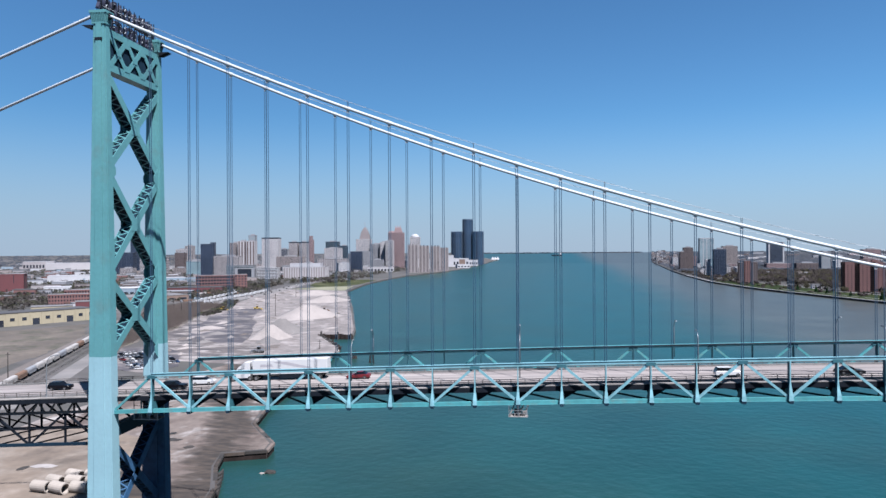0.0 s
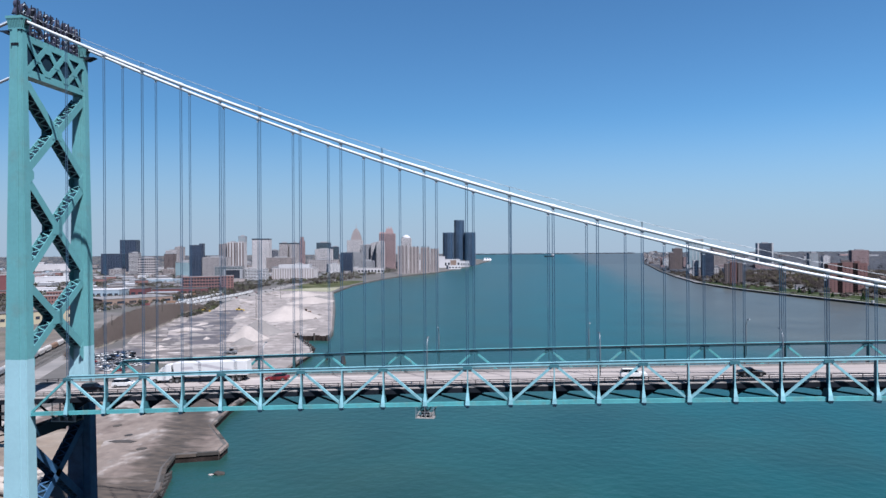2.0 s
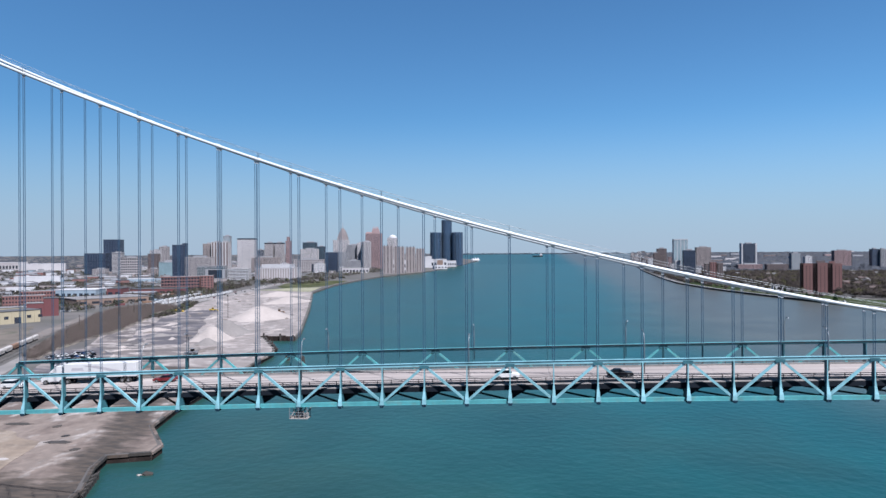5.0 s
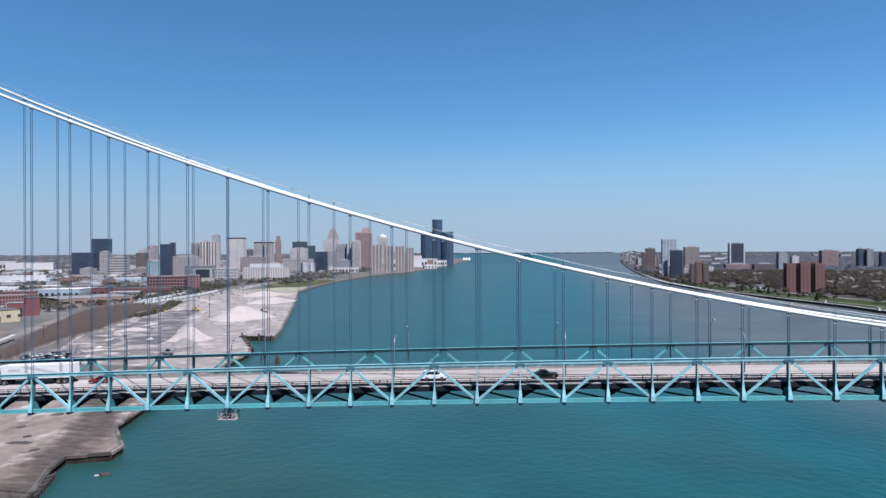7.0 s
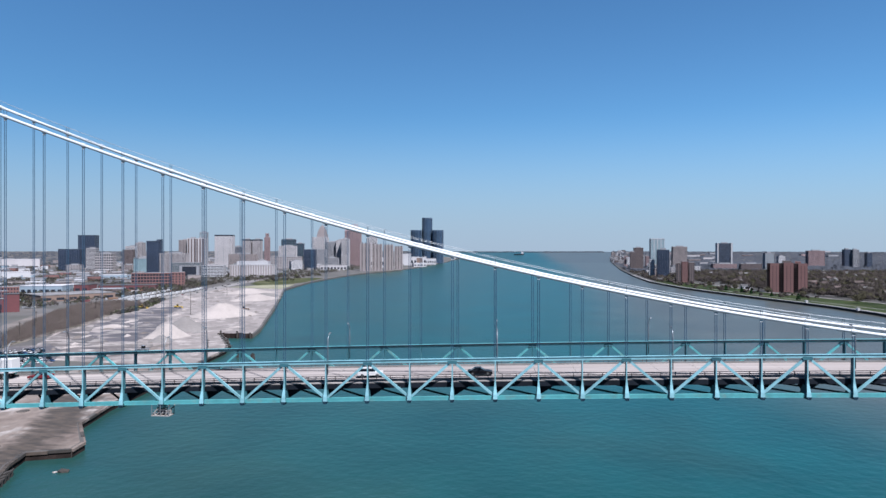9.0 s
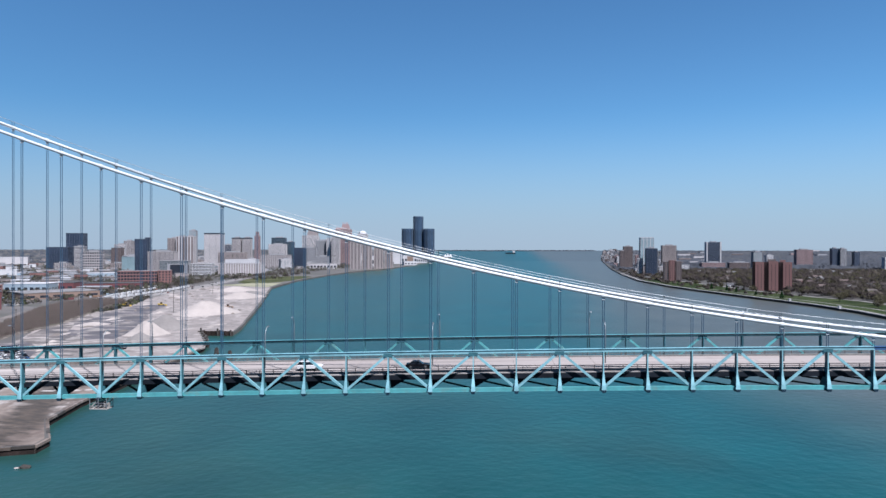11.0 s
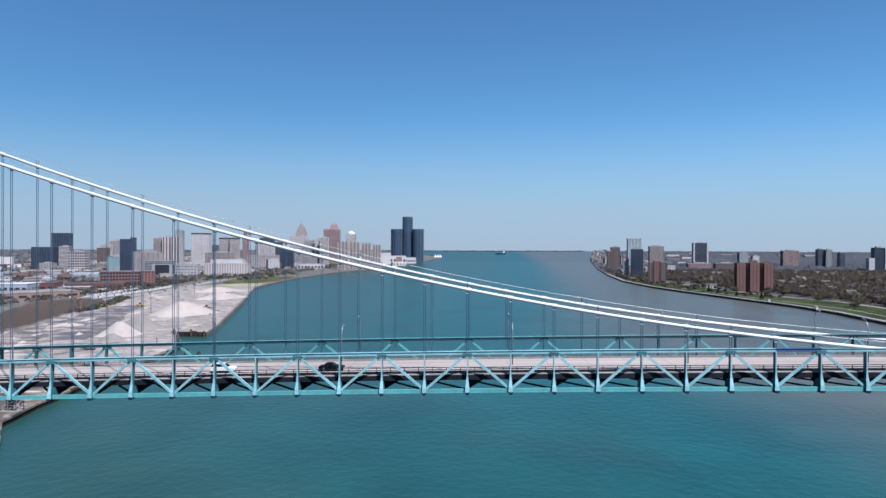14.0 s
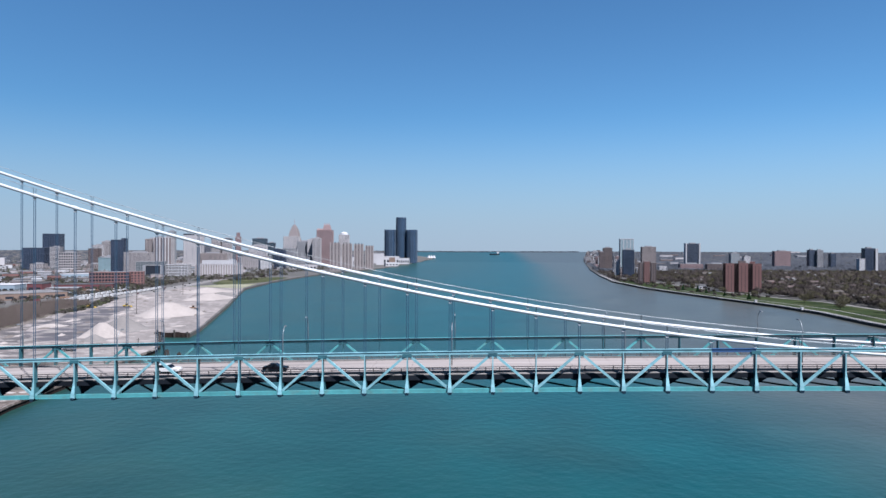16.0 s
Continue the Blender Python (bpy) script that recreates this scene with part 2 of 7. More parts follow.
    l.new(wave.outputs["Fac"], b.inputs["Height"]), l.new(b.outputs[0], shader.inputs["Normal"])
    return m


def water_sheet():
    bm = bmesh.new()
    radii = [0, 60, 150, 300, 600, 1000, 1600, 2300, 3000, 3600, 3950, 4300, 4650, 4950]
    rings = []
    for r in radii:
        rings.append([bm.verts.new((EYE[0] + r * math.cos(a), EYE[1] + r * math.sin(a), far_rise(EYE[0] + r, EYE[1]))) for a in [2 * math.pi * k / 96 for k in range(96)]] if r else [bm.verts.new((EYE[0], EYE[1], 0))])
    for k in range(96):
        bm.faces.new((rings[0][0], rings[1][k], rings[1][(k + 1) % 96]))
    for a, b in zip(rings[1:], rings[2:]):
        for k in range(96):
            bm.faces.new((a[k], b[k], b[(k + 1) % 96], a[(k + 1) % 96]))
    ob = link("water", bm, river_material())
    return tagged(ob, "teal river water with a muddy grey plume along one bank", "river", kind="structure")


def land(name, shore, side, material, label, top=3.0):
    """Ground behind a shoreline given as (x, y), in order of y; side -1 lies towards lower x. Its bank drops into the water."""
    line = []
    for (x0, y0), (x1, y1) in zip(shore, shore[1:]):
        steps = max(1, int(math.hypot(x1 - x0, y1 - y0) / 150))
        line += [(x0 + (x1 - x0) * k / steps, y0 + (y1 - y0) * k / steps) for k in range(steps)]
    line.append(shore[-1])
    bm = bmesh.new()
    rows = []
    for x, y in line:
        row = []
        for u in (0, 0, 4, 15, 40, 90, 180, 350, 600, 1000, 1600, 2400, 3400, 4600):
            px, py = clamp(x + side * u, y)
            row.append(bm.verts.new((px, py, top + far_rise(px, py))))
        row[0].co.z -= top + 4
        rows.append(row)
    for a, b in zip(rows, rows[1:]):
        for k in range(len(a) - 1):
            q = (a[k], a[k + 1], b[k + 1], b[k]) if side > 0 else (a[k], b[k], b[k + 1], a[k + 1])
            bm.faces.new(q)
    ob = link(name, bm, material)
    return tagged(ob, label, "ground", kind="structure")


water_sheet()
WEST_SHORE = [(5, -2500), (5, -300), (2, 20), (-14, 72), (-23, 92), (-27, 106), (-13, 111), (-14, 120), (-32, 146), (-38, 178), (-48, 300), (-51, 345), (-58, 366), (-90, 429), (-62, 430), (-70, 471), (-130, 700), (-225, 1040),
              (-250, 1290), (-250, 1540), (-238, 1742), (-215, 1882), (-185, 1990), (-168, 2120), (-155, 2300), (-145, 2480), (-130, 2950), (-100, 3560), (-60, 3800), (-200, 4100), (-300, 4950)]
EAST_SHORE = [(560, -2500), (560, 400), (555, 560), (561, 668), (553, 760), (530, 870), (498, 1037), (480, 1162), (472, 1380), (505, 1740), (560, 2200), (690, 3100), (760, 3600), (900, 4400), (1000, 4950)]
land("ground_west", WEST_SHORE, -1, EARTH, "bare gravelly city ground behind a concrete river edge")
land("ground_east", EAST_SHORE, 1, WOODED, "wooded city ground behind a riverside park")


# ---------------------------------------------------------------- bridge tower
LEG_X = -2.15
PAINT_LINE = 53.5
TOWER_TOP = 118.5


def leg_size(z):
    """Half widths along and across the bridge at a height."""
    k = (TOWER_TOP - z) / 63
    return 1.22 + 0.95 * k, 0.8 + 0.38 * k


def tower_leg(parent, y):
    def block(z0, z1):
        """A stepped box with a broad rib up its two outer faces."""
        bm = bmesh.new()
        rings = []
        for z in (z0, z1):
            a, b = leg_size(z)
            i, w = 0.17, a * 0.42
            half = [(a, b - i), (a - i, b - i), (a - i, b), (w, b), (w, b + 0.2)]
            turn = half + [(-p, q) for p, q in half[::-1]]
            outline = turn + [(-p, -q) for p, q in turn]
            rings.append([bm.verts.new((LEG_X + p, y + q, z)) for p, q in outline])
        n = len(rings[0])
        for k in range(n):
            bm.faces.new((rings[0][k], rings[0][(k + 1) % n], rings[1][(k + 1) % n], rings[1][k]))
        bm.faces.new(rings[0]), bm.faces.new(rings[1])
        bmesh.ops.recalc_face_normals(bm, faces=bm.faces)
        return bm

    part("upper_leg", block(PAINT_LINE, TOWER_TOP - 2.2), TURQUOISE, parent, "turquoise painted steel leg")
    pale_low = -4.0 if y < 1 else 44.5
    part("lower_leg", block(pale_low, PAINT_LINE), PALE_BLUE, parent, "freshly painted pale blue leg")
    # Foot takes a darker blue that stands for the deck's shade.
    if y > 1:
        part("leg_foot", block(-4.0, pale_low), DECK_SHADE_BLUE, parent, "leg foot coloured darker blue for the shade under the deck")
    bm = bmesh.new()
    # flared cap with ribs
    for z0, z1, g0, g1 in ((TOWER_TOP - 2.2, TOWER_TOP - 1.9, 0.1, 0.1), (TOWER_TOP - 1.9, TOWER_TOP - 0.2, 0.0, 0.3), (TOWER_TOP - 0.2, TOWER_TOP + 0.3, 0.4, 0.4), (TOWER_TOP + 0.3, TOWER_TOP + 0.7, 0.0, -0.5)):
        c = []
        for z, g in ((z0, g0), (z1, g1)):
            a, b = 1.3 + g, 0.9 + g
            c += [(LEG_X - a, y - b, z), (LEG_X + a, y - b, z), (LEG_X + a, y + b, z), (LEG_X - a, y + b, z)]
        hexa(bm, c)
    part("leg_cap", bm, TURQUOISE, parent, "flared turquoise cap")
    for k in range(9):
        x = LEG_X - 1.28 + k * 0.32
        for sy in (-1, 1):
            bm = bmesh.new()
            bar(bm, (x, y + sy * 0.95, TOWER_TOP - 1.9), (x, y + sy * 1.26, TOWER_TOP - 0.2), 0.1, 0.12)
            part("cap_rib", bm, TURQUOISE, parent)
    for k in range(5):
        yy = y - 0.8 + k * 0.4
        for sx in (-1, 1):
            bm = bmesh.new()
            bar(bm, (LEG_X + sx * 1.34, yy, TOWER_TOP - 1.9), (LEG_X + sx * 1.66, yy, TOWER_TOP - 0.2), 0.1, 0.12)
            part("cap_rib", bm, TURQUOISE, parent)
    bm = bmesh.new()
    box(bm, LEG_X - 2.0, LEG_X + 2.0, y - 0.42, y + 0.42, TOWER_TOP - 1.1, TOWER_TOP - 0.1)
    part("cable_saddle", bm, DARK_STEEL, parent, "dark cast cable saddle")
    bm = bmesh.new()
    box(bm, LEG_X - 0.7, LEG_X + 0.7, y - 1.1, y - 0.7, TOWER_TOP - 5.3, TOWER_TOP - 4.8)
    part("vent_slot", bm, DARK_STEEL, parent)
    for sx in ((-1,) if y < 1 else (1,)):
        bm = bmesh.new()
        ring = []
        for z, far in ((TOWER_TOP - 3.0, 1.9), (TOWER_TOP - 2.3, 3.6)):
            xs = sorted((LEG_X + sx * 1.4, LEG_X + sx * far))
            ring += [(xs[0], y - 0.8, z), (xs[1], y - 0.8, z), (xs[1], y + 0.8, z), (xs[0], y + 0.8, z)]
        hexa(bm, ring)
        part("service_platform", bm, DARK_STEEL, parent)


def brace(parent, y0, z0, y1, z1, paint, wide=1.5, half=1.1, name="brace", solid=False):
    """Two side plates and a web between them, with lacing bars above and below; or a solid box."""
    way = Vector((0, y1 - y0, z1 - z0))
    across = Vector((0, -way.z, way.y)).normalized() * (wide / 2 - 0.1)
    bm = bmesh.new()
    if solid:
        bar(bm, (LEG_X, y0, z0), (LEG_X, y1, z1), wide, half * 2, (1, 0, 0))
        return part(name, bm, paint, parent)
    for sx in (-1, 1):
        bar(bm, (LEG_X + sx * half, y0, z0), (LEG_X + sx * half, y1, z1), wide, 0.12, (1, 0, 0))
    b = part(name, bm, paint, parent)
    # Added web, coloured dark for the shade inside the brace.
    bm = bmesh.new()
    bar(bm, (LEG_X, y0, z0), (LEG_X, y1, z1), 0.1, half * 2 - 0.14, (1, 0, 0))
    part("web_plate", bm, NAVY_STEEL, b, "added dark web for the shade between the plates")
    n = max(3, int(way.length / 0.95))
    for edge in (-1, 1):
        for k in range(n):
            bm = bmesh.new()
            p = Vector((0, y0, z0)) + way * (k / n) + across * edge
            q = Vector((0, y0, z0)) + way * ((k + 1) / n) + across * edge
            s = 1 if k % 2 else -1
            bar(bm, (LEG_X - half * s, p.y, p.z), (LEG_X + half * s, q.y, q.z), 0.2, 0.06, across)
            part("lacing_bar", bm, paint, b)
    return b


def bridge_tower():
    tower = thing("bridge_tower", "tall turquoise steel suspension tower with laced cross bracing, pale blue below", "bridge tower", place=(0, 0, 0))
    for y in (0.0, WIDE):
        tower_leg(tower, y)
    levels = [(107.4, 88.8), (88.8, 68.7), (68.7, 52.4)]
    y0, y1 = 0.9, WIDE - 0.9
    for top, low in levels:
        brace(tower, y0, top - 1.0, y1, low + 1.0, TURQUOISE)
        brace(tower, y1, top - 1.0, y0, low + 1.0, TURQUOISE)
        mid = (top + low) / 2
        for sx in (-1, 1):
            bm = bmesh.new()
            bar(bm, (LEG_X + sx * 1.19, WIDE / 2 - 1.5, mid), (LEG_X + sx * 1.19, WIDE / 2 + 1.5, mid), 2.6, 0.06, (1, 0, 0))
            part("gusset_plate", bm, TURQUOISE, tower)
            for y, s in ((y0, 1), (y1, -1)):
                bm = bmesh.new()
                x = LEG_X + sx * 1.18
                ya, yb = sorted((y, y + s * 1.6))
                za, zb = (2.2, 0.6) if s > 0 else (0.6, 2.2)
                hexa(bm, [(x - 0.04, ya, low - za), (x + 0.04, ya, low - za), (x + 0.04, yb, low - zb), (x - 0.04, yb, low - zb),
                          (x - 0.04, ya, low + za), (x + 0.04, ya, low + za), (x + 0.04, yb, low + zb), (x - 0.04, yb, low + zb)])
                part("gusset_plate", bm, TURQUOISE, tower)
    # portal: two chords with a broad-plated web
    for z, w in ((115.1, 1.3), (108.5, 1.4)):
        brace(tower, y0, z, y1, z, TURQUOISE, w, 1.16, "portal_chord", True)
    # Added core: the shade behind the portal's openings, as colour.
    bm = bmesh.new()
    box(bm, LEG_X - 0.85, LEG_X + 0.85, y0, y1, 109.1, 114.6)
    part("portal_shade_core", bm, NAVY_STEEL, tower, "added dark core for the shade inside the portal")
    n = 3
    for k in range(n):
        a, b = y0 + (y1 - y0) * k / n, y0 + (y1 - y0) * (k + 1) / n
        for sx in (-1.12, 1.12):
            for u, v, t in ((a, b, 0.0), (b, a, 0.03)):
                bm = bmesh.new()
                bar(bm, (LEG_X + sx * (1 + t), u, 114.9), (LEG_X + sx * (1 + t), v, 108.8), 1.1, 0.06, (1, 0, 0))
                part("portal_web", bm, TURQUOISE, tower)
        for yy, zz in (((a + b) / 2, 111.85), (b, 114.1), (b, 109.5)):
            for sx in (-1, 1):
                bm = bmesh.new()
                bar(bm, (LEG_X + sx * 1.22, yy - 0.8, zz), (LEG_X + sx * 1.22, yy + 0.8, zz), 1.2, 0.05, (1, 0, 0))
                part("gusset_plate", bm, TURQUOISE, tower)
    # under the deck: strut and upper braces coloured dark for its shade
    brace(tower, y0, 38.6, y1, 38.6, NAVY_STEEL, 2.2, 0.9, "strut", True)
    brace(tower, y0, 37.0, y1, 20.6, DECK_SHADE_BLUE)
    brace(tower, y1, 37.0, y0, 20.6, DECK_SHADE_BLUE)
    brace(tower, y0, 19.0, y1, 3.0, PALE_BLUE)
    brace(tower, y1, 19.0, y0, 3.0, PALE_BLUE)
    return tower


bridge_tower()


# ---------------------------------------------------------------- cables and hangers
def main_cable(y):
    top = thing("main_cable", "white wrapped suspension cable with paired hanger ropes", "bridge cable", "main cables")
    bm = bmesh.new()
    points = [(LEG_X + (LAST * PANEL - LEG_X) * k / 90, y, cable(LEG_X + (LAST * PANEL - LEG_X) * k / 90)) for k in range(91)]
    tube(bm, [(-75, y, cable(LEG_X) - 73 * 0.375)] + points, 0.3, 10)
    part("cable_rope", bm, CABLE_WHITE, top, "", True)
    bm = bmesh.new()
    for s in (-0.45, 0.45):
        tube(bm, [(x, y + s, z + 1.25) for x, _, z in points[::2]], 0.022, 4)
    part("hand_rope", bm, GALVANISED, top, "thin galvanised hand ropes")
    for k in range(1, LAST):
        x = k * PANEL
        z = cable(x)
        bm = bmesh.new()
        slope = Vector((1, 0, 2 * 62.9 * (x - MIDDLE) / MIDDLE ** 2)).normalized()
        tube(bm, [Vector((x, y, z)) - slope * 0.45, Vector((x, y, z)) + slope * 0.45], 0.37, 10)
        bar(bm, (x, y, z - 0.3), (x, y, z - 0.75), 0.5, 0.2)
        part("cable_band", bm, CABLE_WHITE, top)
        if z - 0.5 > sill(x) + TRUSS_HIGH + 0.6:
            bm = bmesh.new()
            for s in (-0.17, 0.17):
                tube(bm, [(x + s, y, sill(x) + TRUSS_HIGH + 0.2), (x + s, y, z - 0.3)], 0.06, 6)
            part("hanger", bm, ROPE, top, "paired dark hanger ropes")
        if k % 3 == 0:
            bm = bmesh.new()
            for s in (-0.45, 0.45):
                tube(bm, [(x, y + s * 0.6, z + 0.2), (x, y + s, z + 1.3)], 0.04, 4)
            part("rope_post", bm, DARK_STEEL, top)


for y in (0.0, WIDE):
    main_cable(y)


# ---------------------------------------------------------------- stiffening trusses
def stiffening_truss(y, inward):
    t = thing("stiffening_truss", "turquoise riveted steel truss along the bridge deck", "bridge truss", "stiffening trusses")
    for k in range(0, LAST):
        x0, x1 = k * PANEL, (k + 1) * PANEL
        bm = bmesh.new()
        bar(bm, (x0, y, sill(x0)), (x1, y, sill(x1)), 0.62, 0.55)
        bar(bm, (x0, y, sill(x0) - 0.33), (x1, y, sill(x1) - 0.33), 0.05, 0.75)
        part("lower_chord", bm, TRUSS_PAINT, t)
        # Added dark rod for the far chord's shaded top edge.
        if inward < 0 and k:
            bm = bmesh.new()
            tube(bm, [(x0, y - 0.48, sill(x0) + TRUSS_HIGH + 0.2), (x1, y - 0.48, sill(x1) + TRUSS_HIGH + 0.2)], 0.13, 6)
            part("edge_shade_rod", bm, NAVY_STEEL, t, "added dark rod for the chord's shaded edge")
        if k:
            bm = bmesh.new()
            a, b = (x0, y, sill(x0) + TRUSS_HIGH), (x1, y, sill(x1) + TRUSS_HIGH)
            bar(bm, a, b, 0.55, 0.55)
            bar(bm, (a[0], y, a[2] + 0.29), (b[0], y, b[2] + 0.29), 0.05, 0.8)
            part("upper_chord", bm, CHORD_NAVY if inward > 0 and k == 28 else TRUSS_SUNLIT if inward > 0 else TRUSS_PAINT, t, "darker blue painted chord panel" if inward > 0 and k == 28 else "")
        bm = bmesh.new()
        if k % 2 == 0:
            bar(bm, (x0, y, sill(x0) + 0.1), (x1, y, sill(x1) + TRUSS_HIGH - 0.1), 0.42, 0.34)
        else:
            bar(bm, (x0, y, sill(x0) + TRUSS_HIGH - 0.1), (x1, y, sill(x1) + 0.1), 0.42, 0.34)
        part("diagonal" if k else "end_post", bm, TRUSS_SUNLIT if k and inward > 0 else TRUSS_PAINT, t)
        if k:
            z = sill(x0)
            bm = bmesh.new()
            # sunlit-coloured front flange that swells out over a deep bracket below the roadway
            o = inward
            heights = ((z - 0.35, 0.42, 0.85, 2.3), (z + 0.6, 0.33, 0.75, 1.9), (z + 1.9, 0.2, 0.42, 1.1), (z + 3.0, 0.1, 0.32, 0.8), (z + TRUSS_HIGH - 0.2, 0.09, 0.32, 0.75))
            for (h0, a0, f0, _), (h1, a1, f1, _) in zip(heights, heights[1:]):
                c = []
                for h, a, f in ((h0, a0, f0), (h1, a1, f1)):
                    ys = sorted((y - o * f, y - o * (f - 0.1)))
                    c += [(x0 - a, ys[0], h), (x0 + a, ys[0], h), (x0 + a, ys[1], h), (x0 - a, ys[1], h)]
                hexa(bm, c)
            post = part("vertical", bm, TRUSS_SUNLIT if inward > 0 else TRUSS_PAINT, t)
            # Web behind the flange, with its shade put into the colour.
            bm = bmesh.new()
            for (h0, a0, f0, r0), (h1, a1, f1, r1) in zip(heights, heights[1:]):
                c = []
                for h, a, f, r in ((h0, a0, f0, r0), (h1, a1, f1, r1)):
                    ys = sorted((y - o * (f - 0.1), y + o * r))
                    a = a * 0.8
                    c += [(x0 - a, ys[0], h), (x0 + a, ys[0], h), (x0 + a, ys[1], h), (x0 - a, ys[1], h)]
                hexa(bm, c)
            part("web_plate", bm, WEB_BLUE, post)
            bm = bmesh.new()
            c = []
            for h, a in ((z - 0.66, 0.26), (z - 0.2, 0.44)):
                ys = sorted((y - o * 0.9, y + o * 1.6))
                c += [(x0 - a, ys[0], h), (x0 + a, ys[0], h), (x0 + a, ys[1], h), (x0 - a, ys[1], h)]
            hexa(bm, c)
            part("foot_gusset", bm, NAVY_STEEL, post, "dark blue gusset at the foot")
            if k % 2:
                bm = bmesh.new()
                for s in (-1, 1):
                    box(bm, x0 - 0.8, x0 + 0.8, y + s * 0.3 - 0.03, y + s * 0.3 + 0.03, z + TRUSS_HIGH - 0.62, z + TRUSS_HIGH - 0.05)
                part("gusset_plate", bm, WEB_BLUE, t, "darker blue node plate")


stiffening_truss(0.0, 1)
stiffening_truss(WIDE, -1)


# ---------------------------------------------------------------- deck
def bridge_deck():
    d = thing("bridge_deck", "worn concrete roadway carried on steel floor beams, darkened for shade", "bridge deck")
    ROAD_IN = (2.3, WIDE - 2.3)
    for k in range(-12, LAST):
        x0, x1 = k * PANEL, (k + 1) * PANEL
        bm = bmesh.new()
        z0, z1 = deck(x0), deck(x1)
        hexa(bm, [(x0, ROAD_IN[0], z0 - 0.25), (x1 - 0.04, ROAD_IN[0], z1 - 0.25), (x1 - 0.04, ROAD_IN[1], z1 - 0.25), (x0, ROAD_IN[1], z0 - 0.25),
                  (x0, ROAD_IN[0], z0), (x1 - 0.04, ROAD_IN[0], z1), (x1 - 0.04, ROAD_IN[1], z1), (x0, ROAD_IN[1], z0)])
        part("deck_slab", bm, ROAD, d)
        for y, s in ((ROAD_IN[0], -1), (ROAD_IN[1], 1)):
            bm = bmesh.new()
            bar(bm, (x0, y + s * 0.2, z0 + 0.08), (x1, y + s * 0.2, z1 + 0.08), 0.5, 0.3)
            part("curb", bm, CURB, d, "grey curb")
            bm = bmesh.new()
            bar(bm, (x0, y + s * 0.95, z0 - 0.1), (x1 - 0.03, y + s * 0.95, z1 - 0.1), 0.16, 1.1)
            part("walkway", bm, WALKWAY, d, "grey steel side walkway")
            # Fascia is near black for the shadow below the walkway.
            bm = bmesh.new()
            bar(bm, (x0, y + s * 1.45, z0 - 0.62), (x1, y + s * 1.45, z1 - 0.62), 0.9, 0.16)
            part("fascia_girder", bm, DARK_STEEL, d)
            bm = bmesh.new()
            for h in (0.62, 0.95):
                bar(bm, (x0, y + s * 0.38, z0 + h), (x1, y + s * 0.38, z1 + h), 0.12, 0.08)
            for q in range(3):
                x = x0 + (q + 0.5) * PANEL / 3
                bar(bm, (x, y + s * 0.38, deck(x)), (x, y + s * 0.38, deck(x) + 1.0), 0.12, 0.1)
            part("guard_rail", bm, RUST_STEEL, d)
        if k > 0:
            # floor beam with knees that reach down to the lower chords
            z = sill(x0)
            bm = bmesh.new()
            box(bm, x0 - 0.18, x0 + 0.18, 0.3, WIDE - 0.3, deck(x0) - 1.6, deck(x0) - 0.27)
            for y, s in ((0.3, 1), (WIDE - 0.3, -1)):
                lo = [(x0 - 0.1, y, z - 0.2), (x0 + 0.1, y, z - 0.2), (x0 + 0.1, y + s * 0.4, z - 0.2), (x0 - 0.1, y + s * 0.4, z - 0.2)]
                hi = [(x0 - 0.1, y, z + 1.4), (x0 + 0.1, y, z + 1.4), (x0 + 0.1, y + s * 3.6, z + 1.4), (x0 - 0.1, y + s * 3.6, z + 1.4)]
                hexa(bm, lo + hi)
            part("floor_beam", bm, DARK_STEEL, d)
            # Added dark wedges that draw the shadowed underside of the deck.
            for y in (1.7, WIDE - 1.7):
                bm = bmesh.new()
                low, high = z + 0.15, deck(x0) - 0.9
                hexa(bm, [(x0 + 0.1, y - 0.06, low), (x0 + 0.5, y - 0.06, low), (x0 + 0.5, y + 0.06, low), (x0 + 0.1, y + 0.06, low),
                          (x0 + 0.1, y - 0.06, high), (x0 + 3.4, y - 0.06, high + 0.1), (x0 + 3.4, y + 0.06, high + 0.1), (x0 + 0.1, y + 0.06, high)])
                part("shade_wedge", bm, DARK_STEEL, d)
        if k >= 0:
            for s in (0.4, WIDE - 0.4):
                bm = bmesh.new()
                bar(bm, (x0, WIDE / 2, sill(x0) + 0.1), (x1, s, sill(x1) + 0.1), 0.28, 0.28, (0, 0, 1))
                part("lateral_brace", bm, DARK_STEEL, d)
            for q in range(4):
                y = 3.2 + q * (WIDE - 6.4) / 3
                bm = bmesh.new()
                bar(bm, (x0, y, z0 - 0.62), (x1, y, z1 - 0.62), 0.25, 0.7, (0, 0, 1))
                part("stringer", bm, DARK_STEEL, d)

bridge_deck()



